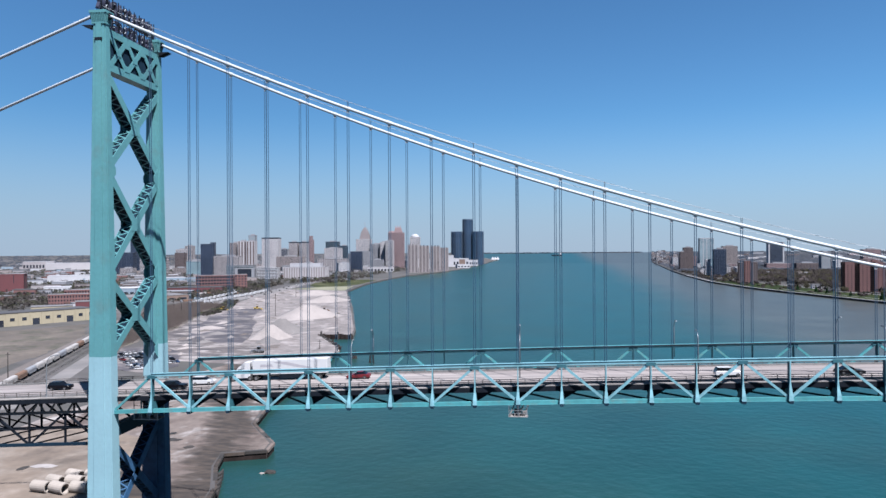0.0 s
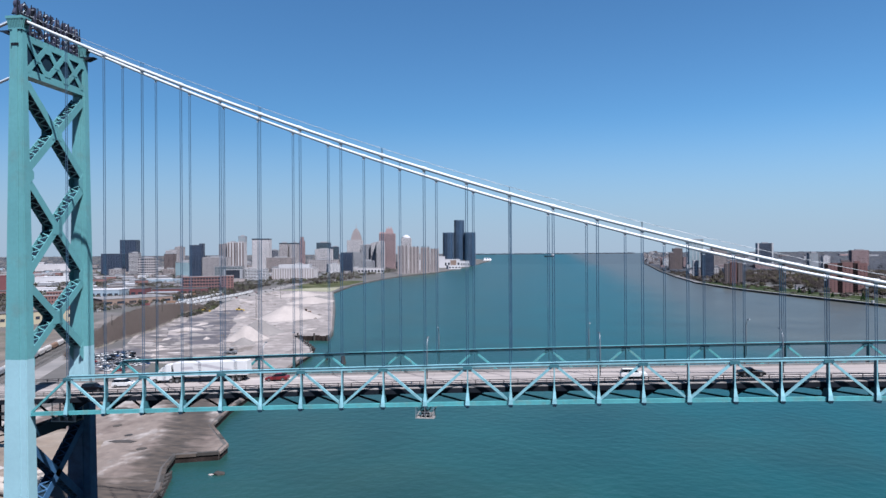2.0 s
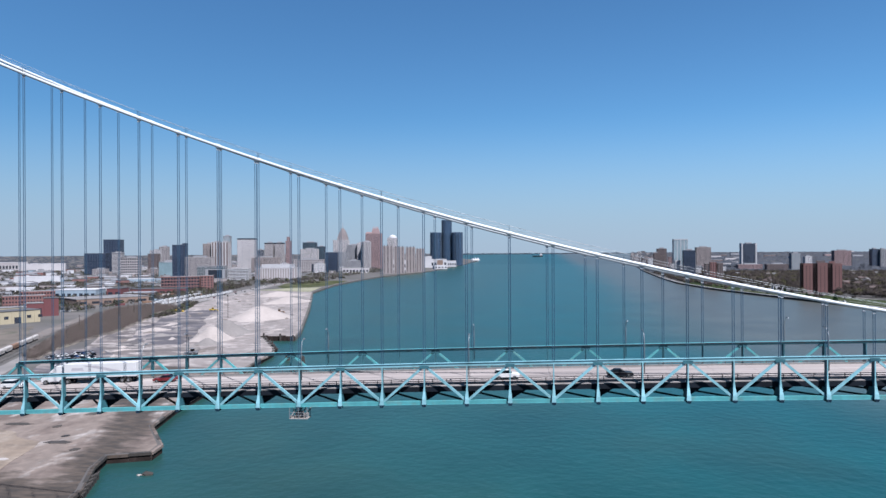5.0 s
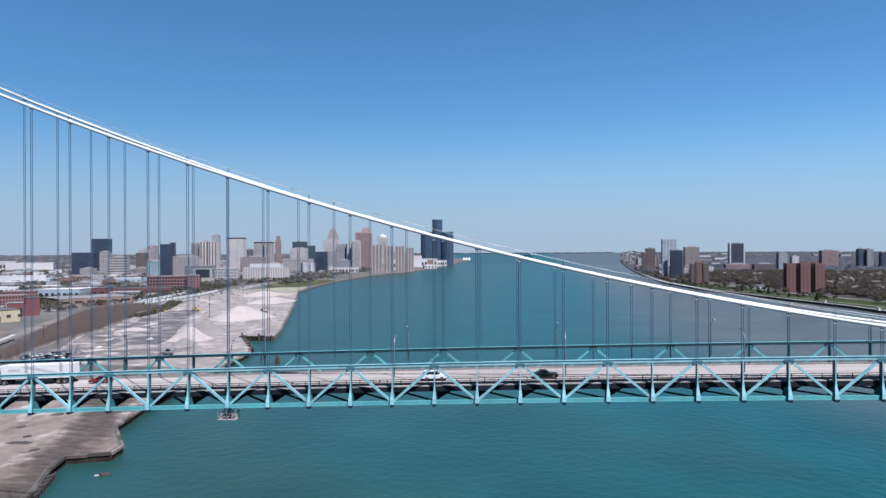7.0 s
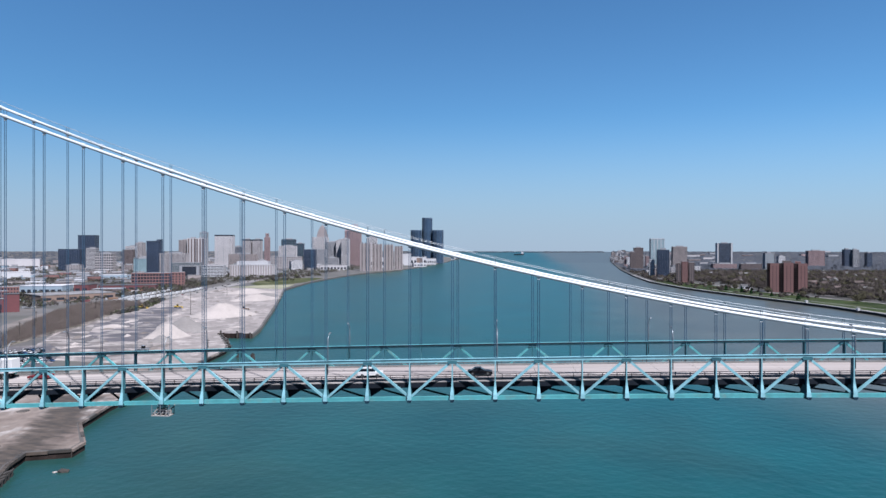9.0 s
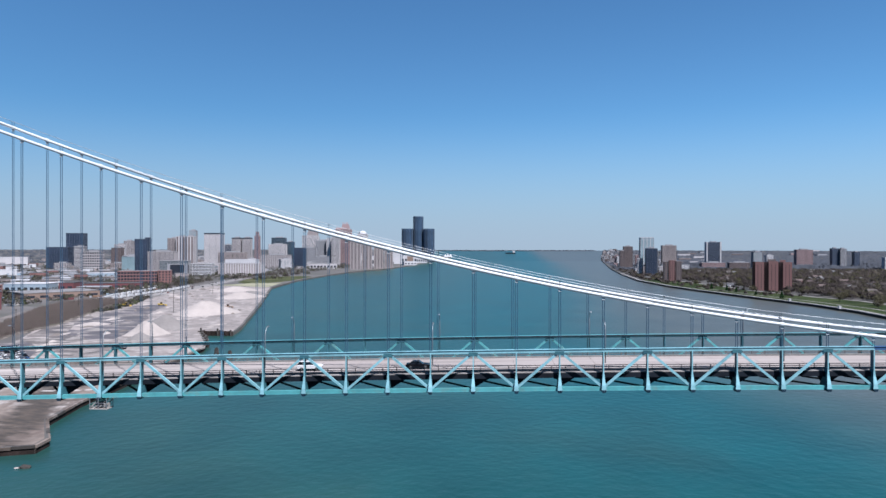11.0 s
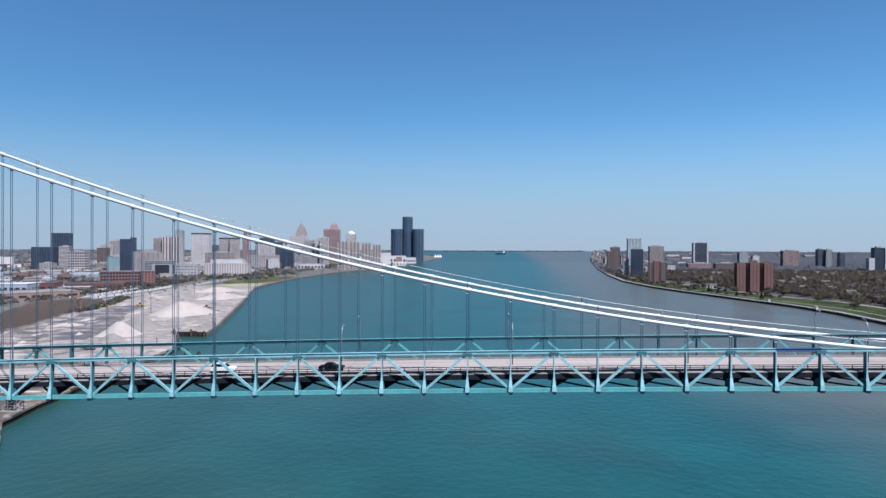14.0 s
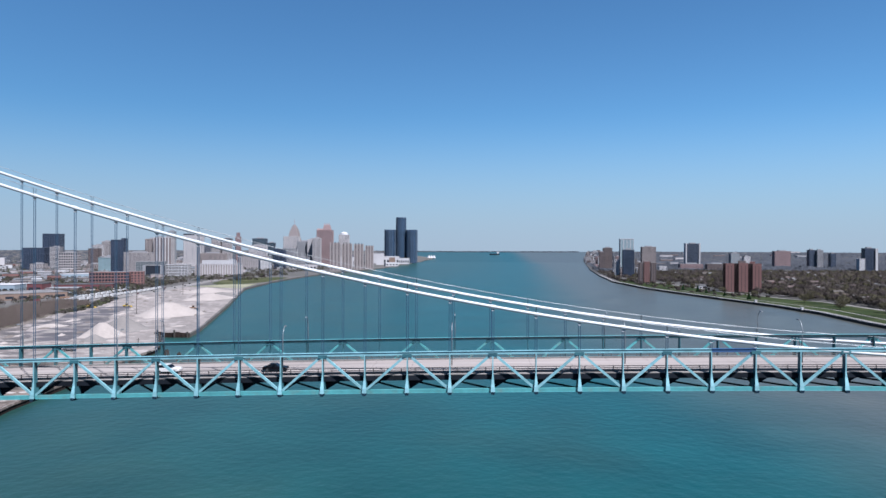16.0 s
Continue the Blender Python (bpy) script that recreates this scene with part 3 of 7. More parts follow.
# ---------------------------------------------------------------- approach span
def approach_span():
    """Deck trusses that carry the roadway on behind the tower."""
    a = thing("approach_span", "dark steel deck truss under the bridge approach", "bridge span")
    for y in (2.6, WIDE - 2.6):
        for k in range(10):
            x1, x0 = -4.2 - k * PANEL, -4.2 - (k + 1) * PANEL
            t0, t1, b0, b1 = deck(x0) - 3.2, deck(x1) - 3.2, deck(x0) - 9.4, deck(x1) - 9.4
            for name, p, q, w, m in (("top_chord", (x0, y, t0), (x1, y, t1), 0.5, RUST_STEEL), ("lower_chord", (x0, y, b0), (x1, y, b1), 0.6, NAVY_STEEL),
                                     ("web_post", (x0, y, b0), (x0, y, t0), 0.22, DARK_STEEL), ("mid_strut", (x0, y, (t0 + b0) / 2), (x1, y, (t1 + b1) / 2), 0.14, DARK_STEEL)):
                bm = bmesh.new()
                bar(bm, p, q, w, 0.4, (1, 0, 0) if name == "web_post" else (0, 1, 0))
                part(name, bm, m, a)
            bm = bmesh.new()
            bar(bm, (x0, y, b0 if k % 2 else t0), (x1, y, t1 if k % 2 else b1), 0.38, 0.3)
            part("diagonal", bm, DARK_STEEL, a)
            for q in (0.25, 0.75):
                x = x0 + (x1 - x0) * q
                bm = bmesh.new()
                bar(bm, (x - 1.3, y, deck(x) - 3.0), (x, y, deck(x) - 1.0), 0.28, 0.3)
                bar(bm, (x + 1.3, y, deck(x) - 3.0), (x, y, deck(x) - 1.0), 0.28, 0.3)
                part("bracket", bm, RUST_STEEL, a)
    for k in range(10):
        x = -4.2 - (k + 1) * PANEL
        bm = bmesh.new()
        box(bm, x - 0.2, x + 0.2, 1.0, WIDE - 1.0, deck(x) - 1.5, deck(x) - 0.28)
        part("floor_beam", bm, DARK_STEEL, a)
        bm = bmesh.new()
        bar(bm, (x, 2.6, deck(x) - 9.4), (x + PANEL, WIDE - 2.6, deck(x + PANEL) - 9.4), 0.25, 0.25, (0, 0, 1))
        part("lateral_brace", bm, DARK_STEEL, a)
        bm = bmesh.new()
        bar(bm, (x, 2.6, deck(x) - 3.4), (x, WIDE - 2.6, deck(x) - 9.2), 0.25, 0.25, (1, 0, 0))
        part("sway_brace", bm, DARK_STEEL, a)


approach_span()


def letter_mesh(character):
    data = bpy.data.curves.new("letter", "FONT")
    data.body, data.size, data.extrude = character, 1.0, 0.16
    data.offset = 0.035
    data.resolution_u = 2
    ob = new("letter_draft", data)
    bpy.context.view_layer.update()
    me = bpy.data.meshes.new_from_object(ob.evaluated_get(bpy.context.evaluated_depsgraph_get()))
    bpy.data.objects.remove(ob)
    return me


def sign_row(sign, word, y_start, y_end, z, high):
    """Built-up letters that stand in a row across the tower, read from the far side."""
    shapes = [letter_mesh(c) for c in word]
    lows = [min(v.co.x for v in me.vertices) for me in shapes]
    widths = [max(v.co.x for v in me.vertices) - low for me, low in zip(shapes, lows)]
    gap = 0.13
    total = sum(widths) + gap * (len(word) - 1)
    at = 0.0
    for me, low, wide in zip(shapes, lows, widths):
        base = min(v.co.y for v in me.vertices)
        tall = max(v.co.y for v in me.vertices) - base
        for v in me.vertices:
            u = (at + v.co.x - low) / total
            v.co = Vector((LEG_X - v.co.z * 2.0, y_start + (y_end - y_start) * u, z + (v.co.y - base) / tall * high))
        at += wide + gap
        me.materials.append(SIGN_DARK)
        ob = new("letter", me)
        ob.parent = sign


def tower_sign():
    s = thing("tower_sign", "dark open letter sign on a steel frame, seen from behind", "sign")
    for word, y0, y1, z, high in (("AMBASSADOR", WIDE - 0.6, -1.4, 119.1, 3.0), ("BRIDGE", WIDE - 1.2, 1.2, 116.0, 2.6)):
        sign_row(s, word, y0, y1, z, high)
    for z, ends in ((118.9, 0.4), (122.2, 0.4), (115.9, -1.0), (118.7, -1.0)):
        bm = bmesh.new()
        bar(bm, (LEG_X + 0.45, -1.0 - ends, z), (LEG_X + 0.45, WIDE - 1.0 + ends, z), 0.16, 0.12)
        part("frame_rail", bm, DARK_STEEL, s)
    for k in range(11):
        y = -0.8 + k * (WIDE - 0.2) / 10
        bm = bmesh.new()
        bar(bm, (LEG_X + 0.5, y, 115.8), (LEG_X + 0.5, y, 122.2), 0.14, 0.14)
        bar(bm, (LEG_X + 0.5, y, 121.0), (LEG_X + 1.4, y, 116.0), 0.09, 0.09)
        part("frame_post", bm, DARK_STEEL, s)
    # pale rods added along the rows of letters
    for z in (116.7, 117.7, 119.9, 121.2):
        for k in range(9):
            y = 0.4 + k * 2.0
            bm = bmesh.new()
            tube(bm, [(LEG_X + 0.62, y + (k * 37 % 5) * 0.2, z), (LEG_X + 0.62, y + 0.5 + (k * 37 % 5) * 0.2, z + 0.5 - (k * 13 % 3) * 0.35)], 0.07, 6)
            part("pale_rod", bm, CABLE_WHITE, s, "short pale rod added among the sign letters")

SIGN_DARK = surface("dark_sign_paint", (0.03, 0.033, 0.075), 0.6, 0, 0.3)
tower_sign()


# ---------------------------------------------------------------- street lamps on the bridge
def bridge_lamp(x, y, inward):
    lamp = thing("street_lamp", "slim grey gooseneck street lamp on the bridge truss", "street lamp", "bridge lamps", place=(x, y, sill(x) + TRUSS_HIGH))
    bm = bmesh.new()
    path = [(0.35, 0, -2.2), (0.35, 0, 3.3)]
    for k in range(1, 7):
        a = k / 6 * math.pi * 0.42
        path.append((0.35 + 0.0, inward * 1.7 * (1 - math.cos(a)), 3.3 + 1.9 * math.sin(a)))
    tube(bm, path, [0.09, 0.075] + [0.06] * 6, 6)
    part("pole", bm, GALVANISED, lamp, "", True)
    bm = bmesh.new()
    end = path[-1]
    hexa(bm, [(end[0] - 0.16, end[1] + inward * 0.0, end[2] - 0.14), (end[0] + 0.16, end[1], end[2] - 0.14), (end[0] + 0.12, end[1] + inward * 0.8, end[2] - 0.1), (end[0] - 0.12, end[1] + inward * 0.8, end[2] - 0.1),
              (end[0] - 0.1, end[1], end[2] + 0.1), (end[0] + 0.1, end[1], end[2] + 0.1), (end[0] + 0.08, end[1] + inward * 0.75, end[2] + 0.06), (end[0] - 0.08, end[1] + inward * 0.75, end[2] + 0.06)])
    part("lamp_head", bm, GALVANISED, lamp)
    bm = bmesh.new()
    box(bm, 0.55, 1.35, -0.2, 0.2, -0.1, 0.28)
    part("junction_box", bm, DARK_STEEL, lamp)


for k in (6, 10, 14, 18, 22, 26, 30, 34):
    bridge_lamp(k * PANEL, 0.0, 1)
    bridge_lamp(k * PANEL, WIDE, -1)


def work_platform():
    """A painters' stage slung under the lower chord."""
    x, z = 10 * PANEL, sill(10 * PANEL)
    p = thing("work_platform", "small hanging maintenance stage under the truss", "work platform", place=(x, 0, z))
    bm = bmesh.new()
    box(bm, -1.7, 1.7, -1.0, 1.2, -2.35, -2.2)
    part("floor_board", bm, WALKWAY, p)
    for sx in (-1.6, 0, 1.6):
        for sy in (-0.95, 1.15):
            bm = bmesh.new()
            bar(bm, (sx, sy, -2.2), (sx, sy, -0.3), 0.09, 0.09)
            part("hanger_post", bm, GALVANISED, p)
    for z in (-1.7, -1.2):
        for sy in (-0.95, 1.15):
            bm = bmesh.new()
            bar(bm, (-1.65, sy, z), (1.65, sy, z), 0.07, 0.07)
            part("rail", bm, GALVANISED, p)
    bm = bmesh.new()
    box(bm, -0.7, 0.6, -0.5, 0.6, -2.2, -1.2)
    part("tool_chest", bm, DARK_STEEL, p)
    for k in range(4):
        bm = bmesh.new()
        bar(bm, (-1.5 + k * 0.8, -0.9, -2.1), (-0.6 + k * 0.8, 1.0, -0.5 - 0.2 * (k % 2)), 0.16, 0.16)
        part("stay", bm, RUST_STEEL, p)
    for k in range(2):
        bm = bmesh.new()
        tube(bm, [(0.95 + k * 0.4, -0.3 + k * 0.5, -2.2), (0.95 + k * 0.4, -0.3 + k * 0.5, -1.4)], 0.28, 9)
        part("drum", bm, CURB, p)


work_platform()


# ---------------------------------------------------------------- vehicles
WHITE_PAINT = surface("white_vehicle_paint", (0.78, 0.78, 0.77), 0.35, 0, 0.05)
BLACK_PAINT = surface("black_vehicle_paint", (0.006, 0.006, 0.009), 0.3, 0, 0.1, spec=0.15)
RED_PAINT = surface("dark_red_vehicle_paint", (0.20, 0.012, 0.018), 0.3, 0, 0.1)
SILVER_PAINT = surface("silver_vehicle_paint", (0.42, 0.43, 0.45), 0.35, 0.4, 0.08)
BLUE_PAINT = surface("blue_vehicle_paint", (0.04, 0.09, 0.22), 0.3, 0, 0.1)
TYRE = surface("tyre_rubber", (0.018, 0.018, 0.018), 0.9, 0, 0.2)
CAR_GLASS = surface("dark_car_glass", (0.008, 0.01, 0.013), 0.1, 0, 0.05, spec=0.3)
CHROME = surface("wheel_alloy", (0.55, 0.55, 0.55), 0.3, 0.8, 0.1)
GRAPHIC = surface("grey_trailer_graphic", (0.55, 0.53, 0.55), 0.5, 0, 0.1)


def wheel(parent, x, y, r, wide):
    bm = bmesh.new()
    tube(bm, [(x, y - wide / 2, r), (x, y + wide / 2, r)], r, 14)
    t = part("wheel", bm, TYRE, parent)
    bm = bmesh.new()
    tube(bm, [(x, y - wide / 2 - 0.015, r), (x, y + wide / 2 + 0.015, r)], r * 0.55, 10)
    part("rim", bm, CHROME, t)


def profile(bm, outline, half, inset_top=0.0):
    """A body from a side outline (x, z), as wide as 2 * half, drawn in towards the top."""
    hi = max(z for _, z in outline)
    lo = min(z for _, z in outline)
    rows = []
    for s in (-1, 1):
        rows.append([bm.verts.new((x, s * (half - inset_top * max(0.0, (z - lo) / (hi - lo) - 0.45)), z)) for x, z in outline])
    n = len(outline)
    for k in range(n):
        bm.faces.new((rows[0][k], rows[0][(k + 1) % n], rows[1][(k + 1) % n], rows[1][k]))
    bm.faces.new(rows[0][::-1]), bm.faces.new(rows[1])
    bmesh.ops.recalc_face_normals(bm, faces=bm.faces)


def car(paint, label, place, heading=0, style="sedan", slope=0.0, group=""):
    c = thing("car", label, "car", group)
    shapes = {
        "sedan": ([(-2.3, 0.3), (2.3, 0.3), (2.35, 0.62), (2.2, 0.78), (1.1, 0.92), (-1.6, 0.96), (-2.25, 0.92), (-2.35, 0.6)], [(0.95, 0.9), (0.2, 1.4), (-0.95, 1.43), (-1.75, 0.94)]),
        "suv": ([(-2.3, 0.35), (2.3, 0.35), (2.36, 0.8), (2.2, 0.98), (1.2, 1.08), (-2.2, 1.12), (-2.36, 0.8)], [(1.0, 1.06), (0.35, 1.62), (-1.9, 1.68), (-2.25, 1.1)]),
        "pickup": ([(-2.8, 0.45), (2.8, 0.45), (2.85, 0.95), (2.7, 1.1), (1.4, 1.16), (0.0, 1.16), (-2.8, 1.14), (-2.85, 0.8)], [(1.25, 1.14), (0.65, 1.8), (-0.85, 1.82), (-1.0, 1.14)]),
    }
    low, cabin = shapes[style]
    bm = bmesh.new()
    profile(bm, low, 0.92)
    bmesh.ops.bevel(bm, geom=bm.edges[:], offset=0.06, segments=1, affect="EDGES")
    part("body", bm, paint, c)
    bm = bmesh.new()
    profile(bm, cabin, 0.84, 0.3)
    part("cabin_glass", bm, CAR_GLASS, c)
    bm = bmesh.new()
    xs = [x for x, z in cabin if z > 1.3]
    box(bm, min(xs), max(xs), -0.66, 0.66, max(z for _, z in cabin) - 0.04, max(z for _, z in cabin) + 0.03)
    part("roof", bm, paint, c)
    for x in (1.45, -1.4):
        for y in (-0.82, 0.82):
            wheel(c, x, y, 0.34, 0.24)
    c.matrix_basis = pose(*place, 0, slope, heading)
    return c


def semi_truck(place, slope):
    """Tractor and box trailer, heading towards lower x."""
    t = thing("semi_truck", "white tractor with a long white box trailer", "truck")
    bm = bmesh.new()
    profile(bm, [(-10.4, 0.5), (-7.0, 0.5), (-7.0, 1.6), (-8.6, 1.75), (-10.1, 1.55), (-10.5, 1.2)], 1.0)
    bmesh.ops.bevel(bm, geom=bm.edges[:], offset=0.1, segments=2, affect="EDGES")
    part("hood", bm, WHITE_PAINT, t)
    bm = bmesh.new()
    profile(bm, [(-8.7, 0.6), (-5.6, 0.6), (-5.6, 3.8), (-6.6, 3.85), (-8.2, 2.7), (-8.75, 1.7)], 1.22, 0.15)
    bmesh.ops.bevel(bm, geom=bm.edges[:], offset=0.08, segments=1, affect="EDGES")
    part("sleeper_cab", bm, WHITE_PAINT, t)
    for s in (-1, 1):
        bm = bmesh.new()
        hexa(bm, [(-8.25, s * 1.235 - 0.02, 1.75), (-7.3, s * 1.235 - 0.02, 1.75), (-7.3, s * 1.235 + 0.02, 1.75), (-8.25, s * 1.235 + 0.02, 1.75),
                  (-8.0, s * 1.2 - 0.02, 2.45), (-7.3, s * 1.2 - 0.02, 2.45), (-7.3, s * 1.2 + 0.02, 2.45), (-8.0, s * 1.2 + 0.02, 2.45)])
        part("side_window", bm, CAR_GLASS, t)
        bm = bmesh.new()
        tube(bm, [(-5.4, s * 1.0, 0.9), (-5.4, s * 1.0, 3.6)], 0.09, 8)
        part("exhaust_stack", bm, CHROME, t)
    bm = bmesh.new()
    box(bm, -9.5, -3.5, -0.45, 0.45, 0.7, 1.0)
    part("chassis", bm, DARK_STEEL, t)
    bm = bmesh.new()
    box(bm, -5.0, 10.6, -1.3, 1.3, 1.25, 4.12)
    bmesh.ops.bevel(bm, geom=bm.edges[:], offset=0.05, segments=1, affect="EDGES")
    box_part = part("trailer_box", bm, WHITE_PAINT, t)
    for s in (-1, 1):
        bm = bmesh.new()
        hexa(bm, [(-3.4, s * 1.3 - 0.008, 2.75), (-0.6, s * 1.3 - 0.008, 2.75), (-0.6, s * 1.3 + 0.008, 2.75), (-3.4, s * 1.3 + 0.008, 2.75),
                  (-3.2, s * 1.3 - 0.008, 3.3), (-0.9, s * 1.3 - 0.008, 3.3), (-0.9, s * 1.3 + 0.008, 3.3), (-3.2, s * 1.3 + 0.008, 3.3)])
        part("lettering_bar", bm, GRAPHIC, box_part)
        bm = bmesh.new()
        hexa(bm, [(-0.2, s * 1.3 - 0.008, 3.55), (6.5, s * 1.3 - 0.008, 2.2), (7.4, s * 1.3 - 0.008, 2.2), (7.4, s * 1.3 + 0.008, 2.2),
                  (-0.6, s * 1.3 - 0.008, 3.75), (2.0, s * 1.3 - 0.008, 3.7), (7.4, s * 1.3 - 0.004, 2.5), (7.2, s * 1.3 + 0.008, 2.5)])
        part("stripe", bm, GRAPHIC, box_part)
    bm = bmesh.new()
    box(bm, -3.0, 10.0, -0.5, 0.5, 0.95, 1.25)
    part("trailer_frame", bm, DARK_STEEL, t)
    for s in (-1, 1):
        bm = bmesh.new()
        box(bm, 0.5, 6.3, s * 1.2 - 0.03, s * 1.2 + 0.03, 0.45, 1.2)
        part("side_skirt", bm, DARK_STEEL, t)
    for x in (-9.2, -5.6, -4.3, 7.6, 8.9):
        for y in (-1.05, 1.05):
            wheel(t, x, y, 0.5, 0.45 if x < -9 else 0.6)
    t.matrix_basis = pose(*place, 0, slope, 0)


def grade(x):
    return -math.degrees(math.atan(0.04763 - 0.000146 * x))


semi_truck((27.5, 13.2, deck(27.5)), grade(27))
car(RED_PAINT, "dark red car on the bridge roadway", (44.5, 11.6, deck(44.5)), 180, "sedan", -grade(51))
car(WHITE_PAINT, "white sport utility car on the bridge roadway", (13.2, 9.6, deck(13.2)), 0, "suv", grade(13))
car(BLACK_PAINT, "black sport utility car on the bridge roadway", (9.2, 5.6, deck(9.2)), 0, "suv", grade(9))
car(BLACK_PAINT, "black car on the bridge approach", (-17.5, 9.2, deck(-17.5)), 0, "suv", grade(-17))
car(BLACK_PAINT, "black sedan on the bridge roadway", (134.0, 6.4, deck(134)), 0, "sedan", grade(134))
car(WHITE_PAINT, "large white sport utility car on the bridge roadway", (113.4, 6.2, deck(113.4)), 0, "suv", grade(112))


# ---------------------------------------------------------------- ground covers
SAND = surface("trampled_sand", (0.23, 0.175, 0.132), 0.95, 0, 0.22, 0.3, 0.03, second=(0.37, 0.315, 0.265), second_at=0.6, second_scale=0.04, third=(0.11, 0.082, 0.064), third_at=0.62, third_scale=0.07)
GRAVEL = surface("pale_crushed_stone", (0.255, 0.22, 0.206), 0.95, 0, 0.28, 0.15, 0.03, second=(0.16, 0.133, 0.126), second_at=0.55, second_scale=0.06, spread=0.07, third=(0.38, 0.34, 0.32), third_at=0.56, third_scale=0.1)
HEAP_LIGHT = surface("white_limestone_heap", (0.385, 0.34, 0.315), 0.95, 0, 0.14, 0.6, 0.05)
HEAP_GREY = surface("grey_aggregate_heap", (0.215, 0.195, 0.187), 0.95, 0, 0.14, 0.6, 0.05)
ASPHALT = surface("patched_asphalt", (0.083, 0.072, 0.083), 0.9, 0, 0.3, 0.15, 0.03, second=(0.26, 0.225, 0.21), second_at=0.535, second_scale=0.06, spread=0.05, third=(0.075, 0.068, 0.08), third_at=0.58, third_scale=0.1, stretch=(0.6, 1.0, 1.0))
LIGHT_ROAD = surface("pale_concrete_road", (0.235, 0.215, 0.205), 0.9, 0, 0.2, 0.2, 0.02, second=(0.19, 0.18, 0.175), second_at=0.58, second_scale=0.05)
SCRUB = surface("brown_scrub", (0.125, 0.1, 0.08), 0.95, 0, 0.35, 0.25, 0.02, second=(0.065, 0.062, 0.038), second_at=0.56, second_scale=0.03, spread=0.05, third=(0.14, 0.115, 0.09), third_at=0.6, third_scale=0.04)
GRASS = surface("spring_grass", (0.032, 0.049, 0.017), 0.9, 0, 0.35, 0.3, 0.02, second=(0.058, 0.064, 0.03), second_at=0.58, second_scale=0.04, spec=0.05)
DRY_GRASS = surface("dry_grass", (0.26, 0.25, 0.16), 0.95, 0, 0.3, 0.2, 0.02)
BALLAST = surface("rail_ballast", (0.16, 0.133, 0.12), 0.95, 0, 0.25, 0.4, 0.03)
RUSTY = surface("rusty_sheet_pile", (0.035, 0.025, 0.022), 0.85, 0, 0.4, 0.8, 0.15, spec=0.1)
TIMBER = surface("tarred_timber", (0.035, 0.027, 0.024), 0.9, 0, 0.4, 1.0, 0.2)
STAIN = surface("dark_mud_stain", (0.032, 0.023, 0.019), 0.9, 0, 0.35, 0.5, 0.06, second=(0.12, 0.094, 0.078), second_at=0.62, second_scale=0.08, spread=0.05)
EDGE = surface("stained_edge_concrete", (0.034, 0.025, 0.021), 0.9, 0, 0.4, 0.7, 0.06, second=(0.017, 0.013, 0.0115), second_at=0.5, second_scale=0.2, spread=0.06, third=(0.11, 0.088, 0.075), third_at=0.63, third_scale=0.15)


PALE_DUST = surface("pale_stone_dust", (0.44, 0.40, 0.375), 0.95, 0, 0.2, 0.5, 0.06)


def cover(name, outline, material, label, high=0.06, ragged=0.0):
    bm = bmesh.new()
    if ragged:
        r = random.Random(len(label) + int(outline[0][0]))
        fine = []
        for a, b in zip(outline, outline[1:] + outline[:1]):
            n = max(1, int(math.dist(a, b) / (ragged * 2.4)))
            side = Vector((b[1] - a[1], a[0] - b[0])).normalized()
            for k in range(n):
                off = r.uniform(-0.6, 0.6) * ragged if k else 0
                fine.append((a[0] + (b[0] - a[0]) * k / n + side.x * off, a[1] + (b[1] - a[1]) * k / n + side.y * off))
        outline = fine
    top = [bm.verts.new((x, y, 3.0 + high)) for x, y in outline]
    low = [bm.verts.new((x, y, 2.6)) for x, y in outline]
    f = bm.faces.new(top)
    if f.normal.z == 0:
        f.normal_update()
    n = len(outline)
    for k in range(n):
        bm.faces.new((top[k], low[k], low[(k + 1) % n], top[(k + 1) % n]))
    bmesh.ops.recalc_face_normals(bm, faces=bm.faces)
    bmesh.ops.triangulate(bm, faces=[g for g in bm.faces if len(g.verts) > 4])
    return tagged(link(name, bm, material), label, "ground", kind="structure")


